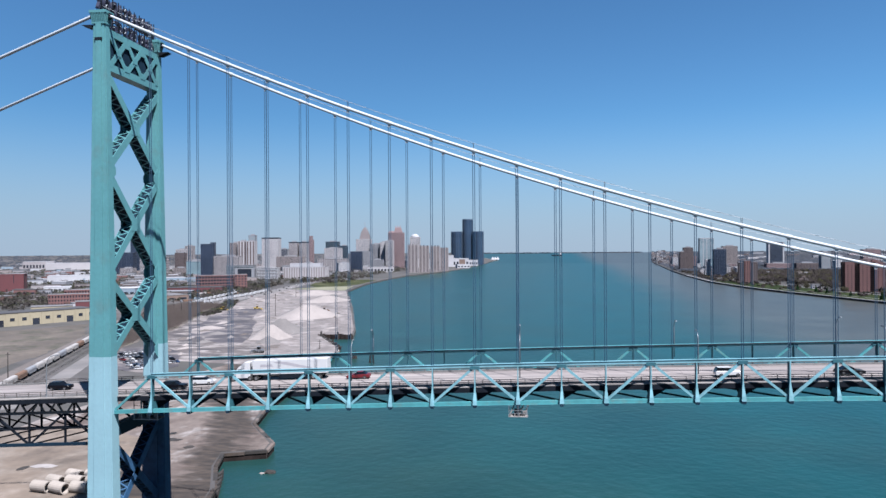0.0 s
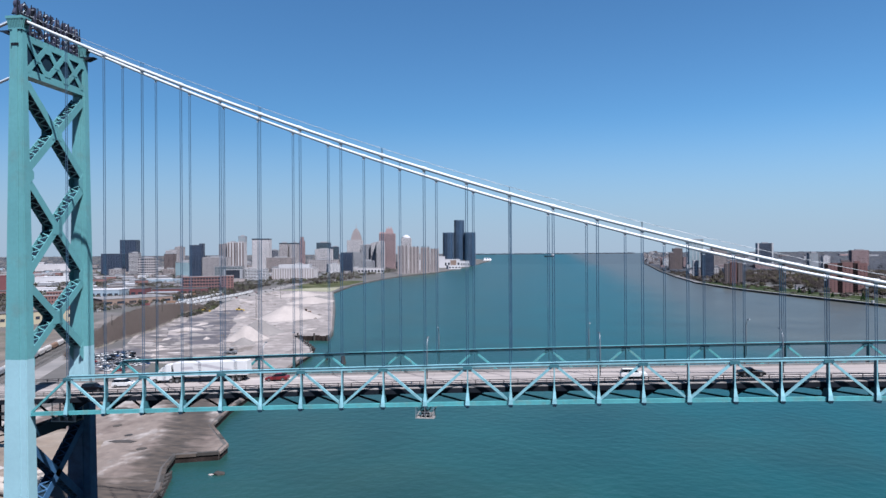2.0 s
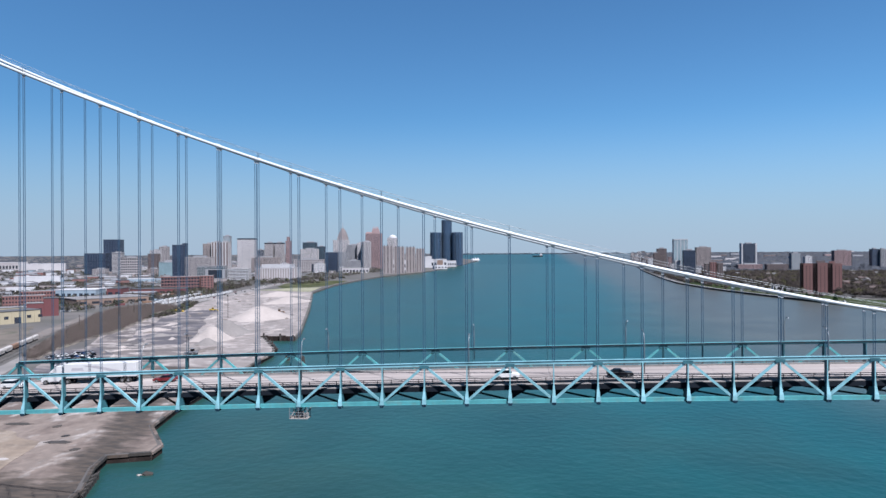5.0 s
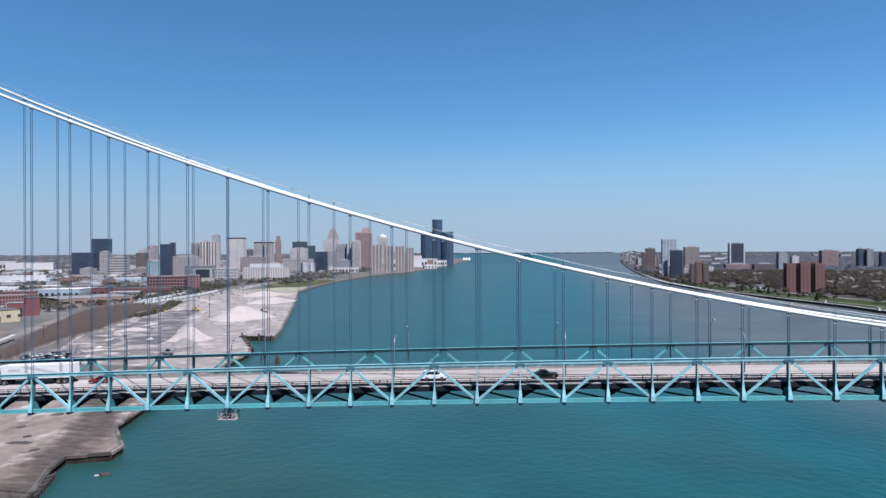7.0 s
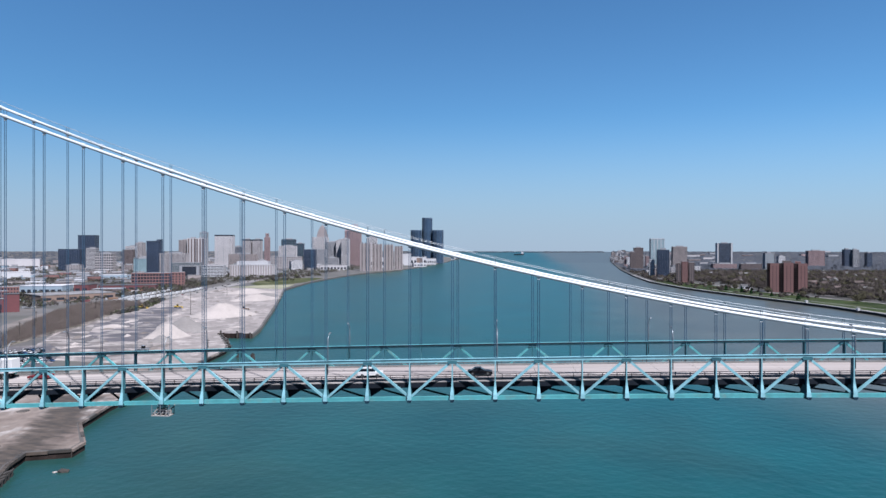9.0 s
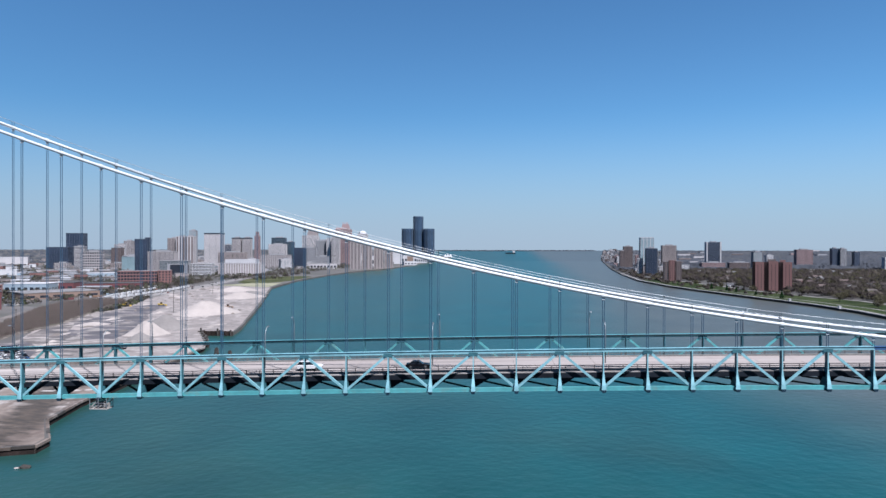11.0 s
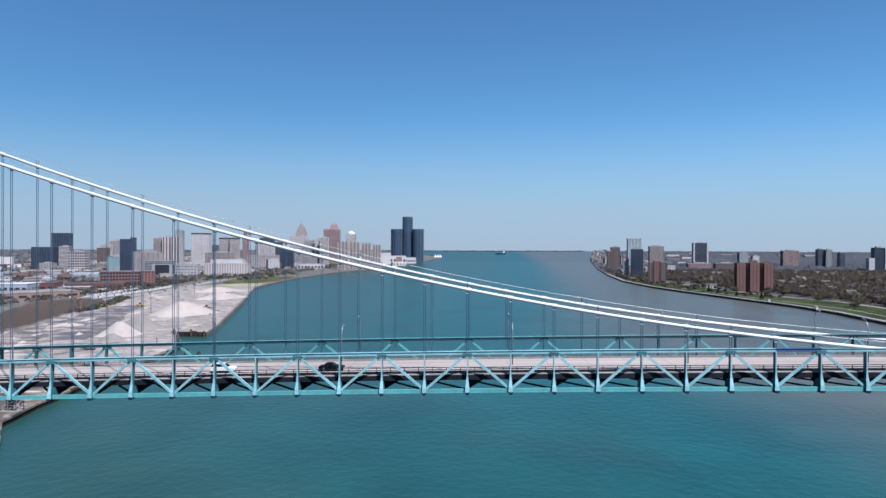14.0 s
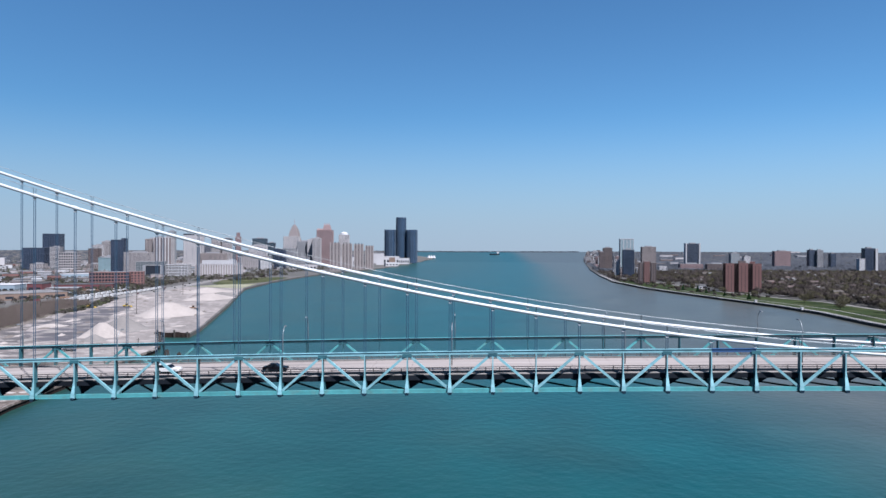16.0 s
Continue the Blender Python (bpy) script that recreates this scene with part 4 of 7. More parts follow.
def muddy(material, low, high, mud, streak):
    """Mud washed over the river end of the apron, in streaks with a ragged edge."""
    nt = material.node_tree
    nodes, links = nt.nodes, nt.links
    shader = next(n for n in nodes if n.type == "BSDF_PRINCIPLED")
    clean = shader.inputs["Base Color"].links[0].from_socket
    place = nodes.new("ShaderNodeNewGeometry")
    split = nodes.new("ShaderNodeSeparateXYZ")
    links.new(place.outputs["Position"], split.inputs[0])

    def calc(kind, p, q):
        n = nodes.new("ShaderNodeMath")
        n.operation = kind
        for k, w in enumerate((p, q)):
            if isinstance(w, (int, float)):
                n.inputs[k].default_value = w
            else:
                links.new(w, n.inputs[k])
        return n.outputs[0]

    def noise(scale, stretch, turn, detail):
        m = nodes.new("ShaderNodeMapping")
        m.inputs["Scale"].default_value = stretch
        m.inputs["Rotation"].default_value = (0, 0, turn)
        links.new(place.outputs["Position"], m.inputs["Vector"])
        t = nodes.new("ShaderNodeTexNoise")
        t.inputs["Scale"].default_value = scale
        t.inputs["Detail"].default_value = detail
        links.new(m.outputs[0], t.inputs["Vector"])
        return calc("SUBTRACT", t.outputs[0], 0.5)

    x, y = split.outputs[0], split.outputs[1]
    # metres from the river front, and from the near end of the apron
    along = calc("ADD", calc("MULTIPLY", x, 0.934), calc("MULTIPLY", y, 0.357))
    front = calc("ABSOLUTE", calc("SUBTRACT", 12.6, along), 0)
    end = calc("SUBTRACT", y, 74.0)
    reach = calc("MINIMUM", front, end)
    for n, amount in ((noise(0.05, (1, 1, 1), 0, 4), 34.0), (noise(0.22, (0.4, 1.1, 1), -0.9, 6), 24.0), (noise(0.9, (0.4, 1, 1), -0.9, 4), 9.0)):
        reach = calc("ADD", reach, calc("MULTIPLY", n, amount))
    ramp = nodes.new("ShaderNodeMapRange")
    ramp.interpolation_type = "SMOOTHSTEP"
    ramp.inputs["From Min"].default_value, ramp.inputs["From Max"].default_value = high, low
    links.new(reach, ramp.inputs["Value"])
    tone = nodes.new("ShaderNodeMix")
    tone.data_type = "RGBA"
    tone.inputs[6].default_value, tone.inputs[7].default_value = (*mud, 1), (*streak, 1)
    links.new(calc("ADD", calc("MULTIPLY", noise(0.5, (0.4, 1.1, 1), -0.9, 6), 2.6), 0.3), tone.inputs[0])
    mix = nodes.new("ShaderNodeMix")
    mix.data_type = "RGBA"
    links.new(ramp.outputs[0], mix.inputs[0])
    links.new(clean, mix.inputs[6])
    links.new(tone.outputs[2], mix.inputs[7])
    links.new(mix.outputs[2], shader.inputs["Base Color"])


muddy(CONCRETE, 3.0, 15.0, (0.010, 0.0060, 0.0046), (0.040, 0.027, 0.0205))
cover("pavement_quay", [(0, 12), (-15.5, 72), (-24.5, 92), (-28, 107), (-14.3, 112), (-15.3, 119.5), (-33.3, 146), (-39.3, 178), (-47, 275), (-105, 285), (-125, 150), (-118, 12)], CONCRETE, "stained concrete quay apron beside the river", 0.05)
cover("ground_sand", [(-44, 40), (-50, 80), (-62, 120), (-88, 135), (-125, 125), (-160, 60), (-110, 20)], SAND, "trampled sandy ground below the approach span", 0.12, 3.0)
cover("ground_scrub", [(-190, 160), (-232, 246), (-276, 395), (-345, 500), (-372, 452), (-420, 420), (-460, 330), (-330, 150)], SCRUB, "brown scrubby railway field", 0.06, 4.0)
cover("ground_gravel", [(-47.5, 279), (-49.3, 300), (-52.3, 345), (-59.3, 366), (-91.5, 431.5), (-64, 431.5), (-72, 472), (-133, 700), (-227, 1038), (-343, 1080), (-326, 863), (-278, 612), (-230, 425), (-172, 300), (-108, 287)], GRAVEL, "pale crushed-stone storage yard", 0.07)
cover("ground_lot", [(-272, 670), (-250, 560), (-224, 470), (-190, 405), (-150, 372), (-136, 380), (-146, 420), (-158, 455), (-184, 530), (-214, 600), (-240, 680)], ASPHALT, "patched dark asphalt lot with stone dust", 0.13, 9.0)
RUBBLE = surface("trodden_rubble", (0.14, 0.116, 0.11), 0.95, 0, 0.3, 0.15, 0.04, second=(0.075, 0.063, 0.066), second_at=0.52, second_scale=0.07, spread=0.05, third=(0.38, 0.338, 0.315), third_at=0.545, third_scale=0.09, stretch=(0.6, 1.0, 1.0))
cover("ground_rubble", [(-262, 560), (-242, 470), (-226, 425), (-178, 312), (-120, 300), (-104, 330), (-118, 372), (-172, 392), (-206, 448), (-232, 520)], RUBBLE, "trodden brown rubble beside the thicket", 0.1, 8.0)
cover("ground_lot_parking", [(-214, 345), (-170, 262), (-140, 250), (-132, 275), (-160, 330), (-190, 360)], ASPHALT, "asphalt car park beside the stone yard", 0.14, 2.0)
PARK_GRASS = surface("worn_park_grass", (0.07, 0.08, 0.035), 0.9, 0, 0.3, 0.3, 0.02, second=(0.12, 0.115, 0.07), second_at=0.55, second_scale=0.02, spread=0.08, spec=0.05)
cover("ground_grass", [(-300, 1130), (-262, 1215), (-257, 1290), (-262, 1460), (-290, 1490), (-352, 1440), (-372, 1330), (-345, 1200)], PARK_GRASS, "green riverside park lawn", 0.09)
cover("ground_strip", [(-232, 1045), (-252, 1190), (-300, 1170), (-345, 1090)], DRY_GRASS, "pale yellow dry ground by the park", 0.1)
cover("road_riverside", [(-348, 690), (-322, 756), (-328, 930), (-358, 1187), (-382, 1380), (-402, 1380), (-384, 1187), (-352, 930), (-350, 756), (-378, 690)], LIGHT_ROAD, "pale concrete frontage road", 0.12)
cover("ground_railway", [(-160, 120), (-176, 172), (-255, 372), (-300, 480), (-345, 600), (-357, 594), (-313, 476), (-269, 366), (-191, 166), (-175, 116)], BALLAST, "stony railway bed", 0.3)
cover("road_service", [(-150, 160), (-160, 200), (-222, 352), (-262, 470), (-272, 466), (-232, 348), (-170, 196), (-160, 157)], LIGHT_ROAD, "narrow pale service road", 0.11)


def quay_edge():
    q = thing("quay_wall", "stained and broken concrete cap along the quay", "quay wall", kind="structure")
    line = [(-3, 18), (-14, 72), (-23, 92), (-27, 106), (-13, 111), (-14, 120), (-32, 146), (-38, 178), (-48, 300), (-51, 345), (-58, 366)]
    for a, b in zip(line, line[1:]):
        n = max(1, int(math.dist(a, b) / 7))
        for k in range(n):
            p = (a[0] + (b[0] - a[0]) * k / n, a[1] + (b[1] - a[1]) * k / n)
            r = (a[0] + (b[0] - a[0]) * (k + 0.985) / n, a[1] + (b[1] - a[1]) * (k + 0.985) / n)
            z = 3.1 + random.uniform(-0.25, 0.1)
            bm = bmesh.new()
            bar(bm, (*p, z - 0.5), (*r, z - 0.5), 1.3, 1.0, (0, 0, 1))
            part("cap_stone", bm, EDGE if (k % 3 == 1) else CONCRETE, q)
            bm = bmesh.new()
            bar(bm, (*p, 1.0), (*r, 1.0), 0.5, 3.2, (0, 0, 1))
            part("wall_panel", bm, RUSTY, q)
    return q


quay_edge()
WET = surface("wet_dark_concrete", (0.018, 0.0135, 0.0115), 0.7, 0, 0.4, 0.6, 0.08, second=(0.06, 0.046, 0.038), second_at=0.53, second_scale=0.12, spread=0.05)
for k in range(26):
    r = random.Random(300 + k)
    x, y = r.uniform(-98, -30), r.uniform(62, 255)
    if x > np.interp(y, [60, 107, 146, 178, 268], [-24, -34, -40, -46, -54]):
        continue
    w, d = r.uniform(1.5, 7), r.uniform(0.8, 3.5)
    cover("ground_blot", [(x - w, y - d * 0.4), (x - w * 0.3, y - d), (x + w * 0.8, y - d * 0.7), (x + w, y + d * 0.3), (x + w * 0.2, y + d), (x - w * 0.7, y + d * 0.6)], r.choice((STAIN, WET, PALE_DUST)), "spill mark on the quay concrete", 0.15 + 0.003 * k, 0.7)


def rock(name, x, y, z, size, material, label, category, seed):
    bm = bmesh.new()
    bmesh.ops.create_icosphere(bm, subdivisions=2, radius=1.0)
    rnd = random.Random(seed)
    for v in bm.verts:
        k = 1 + rnd.uniform(-0.22, 0.22)
        v.co = Vector((x + v.co.x * size[0] * k, y + v.co.y * size[1] * k, z + v.co.z * size[2] * k))
    return tagged(link(name, bm, material), label, category)


rock("river_lump", -6.2, 96, 0.1, (1.9, 1.4, 0.9), EDGE, "half-drowned concrete lump in the river", "rock", 3)
# Pale lump added for the white water beside the first one.
rock("river_lump", -8.4, 95.4, 0.0, (1.2, 0.7, 0.3), HEAP_LIGHT, "pale lump for the white water beside the concrete", "rock", 4)


def timber_crib():
    c = thing("timber_crib", "dark broken timber crib beside the quay", "crib")
    for k in range(7):
        bm = bmesh.new()
        bar(bm, (-13.5 - k * 1.1, 71 + k * 3.0, -1), (-13.3 - k * 1.1, 71 + k * 3.0, 2.2 + (k % 3) * 0.3), 0.9, 2.6, (0, 1, 0))
        part("timber_post", bm, TIMBER, c)
    bm = bmesh.new()
    bar(bm, (-12.5, 70, 1.6), (-20.6, 92, 1.9), 0.5, 0.5)
    part("timber_rail", bm, TIMBER, c)


timber_crib()


def dolphin(x, y, high, count=7):
    d = thing("mooring_dolphin", "cluster of dark tarred mooring piles", "mooring", "mooring dolphins", place=(x, y, 0))
    for k in range(count):
        a = 2 * math.pi * k / count
        bm = bmesh.new()
        tube(bm, [(1.7 * math.cos(a), 1.7 * math.sin(a), -3), (0.9 * math.cos(a), 0.9 * math.sin(a), high + (k % 3) * 0.5)], [0.45, 0.4], 8)
        part("pile", bm, TIMBER, d)


for x, y, h in ((-36, 331, 4.0), (-21, 316, 4.5)):
    dolphin(x, y, h)


def bulkhead():
    b = thing("steel_bulkhead", "rusty dark steel bulkhead at the end of the stone yard", "bulkhead")
    n = 15
    for k in range(n):
        x = -91 + 29 * k / n
        bm = bmesh.new()
        dy = 0.35 if k % 2 else -0.35
        box(bm, x, x + 29 / n + 0.05, 427.6 + dy, 428.8 + dy, -3, 3.9 + (0.6 if k in (2, 9, 10) else 0))
        part("sheet_pile", bm, RUSTY, b)
    for x, h in ((-88, 6.5), (-74, 6.2), (-63, 5.0)):
        bm = bmesh.new()
        tube(bm, [(x, 426.8, -3), (x, 426.8, h)], 0.8, 8)
        part("fender_pile", bm, TIMBER, b)


def broken_dock():
    """Tarred piles and sagging beams along the crumbled bank."""
    d = thing("broken_dock", "collapsed dark timber dock along the crumbled bank", "dock")
    r = random.Random(14)
    a, c = Vector((-55.5, 362, 0)), Vector((-87.5, 426, 0))
    for k in range(13):
        p = a.lerp(c, k / 12) + Vector((r.uniform(0, 2.5), r.uniform(-1, 1), 0))
        bm = bmesh.new()
        tube(bm, [(p.x, p.y, -2), (p.x + r.uniform(-0.6, 0.6), p.y + r.uniform(-0.6, 0.6), r.uniform(2.8, 5.2))], [0.75, 0.6], 8)
        part("pile", bm, TIMBER, d)
    for k in range(9):
        p, q = a.lerp(c, k / 9), a.lerp(c, (k + 1.1) / 9)
        for z in (2.9, 1.3):
            bm = bmesh.new()
            bar(bm, (p.x + 1.2, p.y, z + r.uniform(-0.5, 0.5)), (q.x + 1.2, q.y, z + r.uniform(-0.5, 0.5)), 1.3, 0.8, (0, 0, 1))
            part("beam", bm, TIMBER if k % 3 else RUSTY, d)
    for k in range(10):
        p = a.lerp(c, (k + 0.5) / 10)
        bm = bmesh.new()
        bar(bm, (p.x - 1.0, p.y - 2, 3.3), (p.x + 3.0, p.y + r.uniform(-2, 2), 2.2 + r.uniform(-0.6, 0.8)), 1.6, 0.3, (0, 0, 1))
        part("deck_plank", bm, CURB if k % 2 else TIMBER, d)


broken_dock()
bulkhead()


def heap(x, y, r, h, material, label, seed, stretch=1.0, turn=0):
    """A cone of loose stone with a slumped foot and a rounded, uneven top."""
    rnd = random.Random(seed)
    bm = bmesh.new()
    rings, sides = 7, 28
    wob = [rnd.uniform(0.9, 1.1) for _ in range(sides)]
    rows = []
    c, s = math.cos(radians(turn)), math.sin(radians(turn))
    for i in range(rings + 1):
        k = i / rings
        row = []
        for j in range(sides):
            a = 2 * math.pi * j / sides
            rr = r * k * (1 + (wob[j] - 1) * k) * rnd.uniform(0.97, 1.03)
            px, py = rr * math.cos(a) * stretch, rr * math.sin(a)
            z = h * (1 - k) ** 1.08 * rnd.uniform(0.96, 1.04) if k > 0.08 else h * 0.95
            row.append(bm.verts.new((x + c * px - s * py, y + s * px + c * py, 2.98 + z)))
        rows.append(row)
    for a, b in zip(rows[1:], rows[2:]):
        for j in range(sides):
            bm.faces.new((a[j], b[j], b[(j + 1) % sides], a[(j + 1) % sides]))
    bm.faces.new(rows[1])
    for v in rows[0]:
        bm.verts.remove(v)
    bmesh.ops.recalc_face_normals(bm, faces=bm.faces)
    return tagged(link("gravel_mound", bm, material, smooth=True), label, "gravel mound", "gravel mounds")


heap(-125, 410, 17, 12.5, HEAP_LIGHT, "tall pale limestone heap in the yard", 1)
heap(-132, 456, 21, 12.5, HEAP_GREY, "broad grey aggregate heap in the yard", 2)
heap(-117, 384, 10, 5.5, HEAP_GREY, "low grey aggregate heap in the yard", 3)
heap(-150, 585, 30, 15, HEAP_LIGHT, "large pale limestone heap in the yard", 4, 1.3, 70)
heap(-192, 800, 24, 9, HEAP_LIGHT, "long pale limestone heap in the yard", 5, 1.7, 60)
heap(-250, 940, 26, 8, HEAP_LIGHT, "flat pale limestone heap in the yard", 6, 1.6, 30)
heap(-205, 880, 18, 5, HEAP_GREY, "low grey stone heap in the yard", 7, 1.4, 20)
heap(-176, 640, 16, 6, HEAP_GREY, "grey stone heap beside the lot", 8, 1.5, 110)
heap(-180, 432, 7, 2.5, HEAP_GREY, "small dark heap on the asphalt lot", 9, 1.5, 20)
heap(-206, 470, 9, 3, HEAP_LIGHT, "small pale heap on the asphalt lot", 10, 1.8, 40)
rnd = random.Random(77)
for k in range(90):
    y = rnd.uniform(295, 1000)
    left = float(np.interp(y, [292, 411, 602, 863, 1080], [-155, -200, -250, -318, -338]))
    right = float(np.interp(y, [272, 350, 430, 472, 700, 1038], [-66, -66, -98, -82, -140, -232]))
    x = left + (right - left) * rnd.random() ** 1.4
    kind = rnd.choice(((HEAP_GREY, "grey"), (BALLAST, "brown"), (HEAP_LIGHT, "pale"), (HEAP_LIGHT, "pale"), (BALLAST, "brown")))
    heap(x, y, rnd.uniform(1.5, 5), rnd.uniform(0.6, 2.0), kind[0], "small " + kind[1] + " spread-out heap in the yard", 120 + k, rnd.uniform(1.2, 3.0), rnd.uniform(60, 130))
# ---------------------------------------------------------------- pipes, train, machines
PIPE = surface("pale_concrete_pipe", (0.46, 0.40, 0.34), 0.9, 0, 0.12, 0.8, 0.1)


def concrete_pipe(x, y, r, long, turn, z=3.1):
    bm = bmesh.new()
    sides = 18
    way = Vector((math.cos(radians(turn)), math.sin(radians(turn)), 0))
    side = Vector((-way.y, way.x, 0))
    rings = []
    for along, rad in ((-long / 2, r), (long / 2, r), (long / 2, r * 0.8), (-long / 2, r * 0.8)):
        rings.append([bm.verts.new(Vector((x, y, z + r)) + way * along + side * math.cos(2 * math.pi * k / sides) * rad + Vector((0, 0, 1)) * math.sin(2 * math.pi * k / sides) * rad) for k in range(sides)])
    for a, b in zip(rings, rings[1:] + rings[:1]):
        for k in range(sides):
            bm.faces.new((a[k], a[(k + 1) % sides], b[(k + 1) % sides], b[k]))
    bmesh.ops.recalc_face_normals(bm, faces=bm.faces)
    tagged(link("concrete_pipe", bm, PIPE, smooth=False), "pale concrete drain pipe lying on sandy ground", "pipe", "drain pipes")


for x, y, t in ((-63.5, 64, -8), (-57.5, 63.5, -12), (-51.5, 64.5, -6), (-62.5, 69, -10), (-56.5, 69.5, -5), (-50.5, 70, -12), (-60, 74.5, -8), (-54, 75, -4)):
    concrete_pipe(x, y, 1.65, 5.4, t * 1.8 + (x * 7.3) % 11 - 5)

TANK_WHITE = surface("dusty_white_hopper", (0.52, 0.49, 0.46), 0.7, 0, 0.15, 0.5, 0.08)
TANK_BROWN = surface("brown_hopper", (0.24, 0.135, 0.085), 0.75, 0, 0.2, 0.5, 0.08)
TANK_GREY = surface("grey_hopper", (0.33, 0.34, 0.36), 0.7, 0, 0.2, 0.5, 0.08)


def hopper_car(paint, tone):
    h = thing("hopper_car", tone + " covered railway hopper wagon on the siding", "rail wagon", "wagons of the train")
    bm = bmesh.new()
    prof = [(-1.5, 1.2), (-1.5, 3.4), (-1.1, 4.1), (0, 4.35), (1.1, 4.1), (1.5, 3.4), (1.5, 1.2)]
    rings = [[bm.verts.new((x, y * (1 if abs(x) < 6.6 else 0.96), z if z > 2 or abs(x) < 6 else 2.2)) for y, z in prof] for x in (-7.4, -5.9, 5.9, 7.4)]
    for a, b in zip(rings, rings[1:]):
        for k in range(len(prof)):
            bm.faces.new((a[k], a[(k + 1) % len(prof)], b[(k + 1) % len(prof)], b[k]))
    bm.faces.new(rings[0][::-1]), bm.faces.new(rings[-1])
    bmesh.ops.recalc_face_normals(bm, faces=bm.faces)
    part("hopper_body", bm, paint, h)
    for k in range(7):
        bm = bmesh.new()
        x = -6 + 2 * k
        box(bm, x - 0.08, x + 0.08, -1.58, 1.58, 1.2, 3.4)
        part("rib", bm, paint, h)
    bm = bmesh.new()
    box(bm, -7.9, 7.9, -0.5, 0.5, 0.9, 1.2)
    part("underframe", bm, DARK_STEEL, h)
    for x in (-6.2, -4.6, 4.6, 6.2):
        bm = bmesh.new()
        tube(bm, [(x, -0.85, 0.46), (x, 0.85, 0.46)], 0.46, 10)
        part("wheelset", bm, DARK_STEEL, h)
    return h


TRACK = Vector((-0.377, 0.926, 0))
hoppers = [hopper_car(TANK_WHITE, "dusty white"), hopper_car(TANK_BROWN, "brown"), hopper_car(TANK_GREY, "grey")]
angle = math.degrees(math.atan2(TRACK.y, TRACK.x))
for k in range(15):
    which = hoppers[{3: 1, 4: 2, 8: 2, 11: 1}.get(k, 0)]
    p = Vector((-178, 178, 3.34)) + TRACK * (k * 16.6)
    if k in (0, 3, 4):
        which.matrix_basis = pose(p.x, p.y, p.z, 0, 0, angle)
    else:
        copy_thing(which, pose(p.x, p.y, p.z, 0, 0, angle))
for off in (0, 5.2, 10.4):
    r = thing("rail_track", "rusty railway track beside the scrub field", "rail track", "rail tracks", kind="structure")
    for s in (-0.72, 0.72):
        bm = bmesh.new()
        side = Vector((TRACK.y, -TRACK.x, 0)) * (s + off)
        a, b = Vector((-165, 145, 3.36)) + side, Vector((-330, 550, 3.36)) + side
        bar(bm, a, b, 0.12, 0.16, (0, 0, 1))
        part("rail", bm, RUST_STEEL, r)

MACHINE_YELLOW = surface("machine_yellow", (0.55, 0.36, 0.03), 0.5, 0, 0.15)


def loader(x, y, turn, paint, label):
    m = thing("wheel_loader", label, "loader", place=(0, 0, 0))
    bm = bmesh.new()
    profile(bm, [(-4.0, 1.2), (3.0, 1.0), (3.0, 2.0), (0.5, 2.3), (-4.0, 2.6)], 1.3)
    part("body", bm, paint, m)
    bm = bmesh.new()
    box(bm, -1.2, 0.8, -0.9, 0.9, 2.3, 4.1)
    part("cab", bm, CAR_GLASS, m)
    bm = bmesh.new()
    box(bm, -1.4, 1.0, -1.0, 1.0, 4.1, 4.3)
    part("cab_roof", bm, paint, m)
    for s in (-0.8, 0.8):
        bm = bmesh.new()
        bar(bm, (2.0, s, 2.0), (5.0, s, 1.2), 0.3, 0.3)
        part("lift_arm", bm, paint, m)
    bm = bmesh.new()
    hexa(bm, [(4.6, -1.7, 0.1), (6.2, -1.7, 0.1), (6.2, 1.7, 0.1), (4.6, 1.7, 0.1), (4.4, -1.7, 1.8), (5.0, -1.7, 1.8), (5.0, 1.7, 1.8), (4.4, 1.7, 1.8)])
    part("bucket", bm, paint, m)
    for px in (-2.6, 2.2):
        for s in (-1.3, 1.3):
            wheel(m, px, s, 0.9, 0.7)
    m.matrix_basis = pose(x, y, 3.1, 0, 0, turn)


loader(-239, 667, 15, MACHINE_YELLOW, "yellow wheel loader in the stone yard")
loader(-276, 655, 5, MACHINE_YELLOW, "yellow machine parked at the edge of the yard")
loader(-104, 332, 170, SILVER_PAINT, "pale machine parked in the stone yard")
loader(-150, 646, 40, TANK_BROWN, "brown machine on the stone heaps")
loader(-205, 856, 10, RED_PAINT, "red machine on the far stone heaps")

# parked cars
parked = [car(WHITE_PAINT, "white car in the car park", (-150, 262, 3.14), 20, "suv", 0, "parked cars"), car(SILVER_PAINT, "silver car in the car park", (-153, 266, 3.14), 20, "sedan", 0, "parked cars"),
          car(BLACK_PAINT, "black car in the car park", (-156, 270, 3.14), 20, "suv", 0, "parked cars"), car(RED_PAINT, "red car in the car park", (-142, 262, 3.14), 20, "pickup", 0, "parked cars"),
          car(BLUE_PAINT, "blue car in the car park", (-160, 275, 3.14), 20, "sedan", 0, "parked cars")]
rnd = random.Random(5)
for row in range(6):
    for k in range(11):
        if rnd.random() < 0.2:
            continue
        p = Vector((-150 - row * 8.0, 278 + row * 9.5 - 6, 3.16)) + Vector((0.5, 0.86, 0)) * (k * 2.9 - 10)
        if not (-212 < p.x < -136):
            continue
        copy_thing(parked[rnd.choice((0, 0, 0, 0, 1, 1, 1, 2, 2, 3, 4))], pose(p.x, p.y, p.z, 0, 0, 150 + rnd.uniform(-4, 4) + rnd.choice((0, 180))))
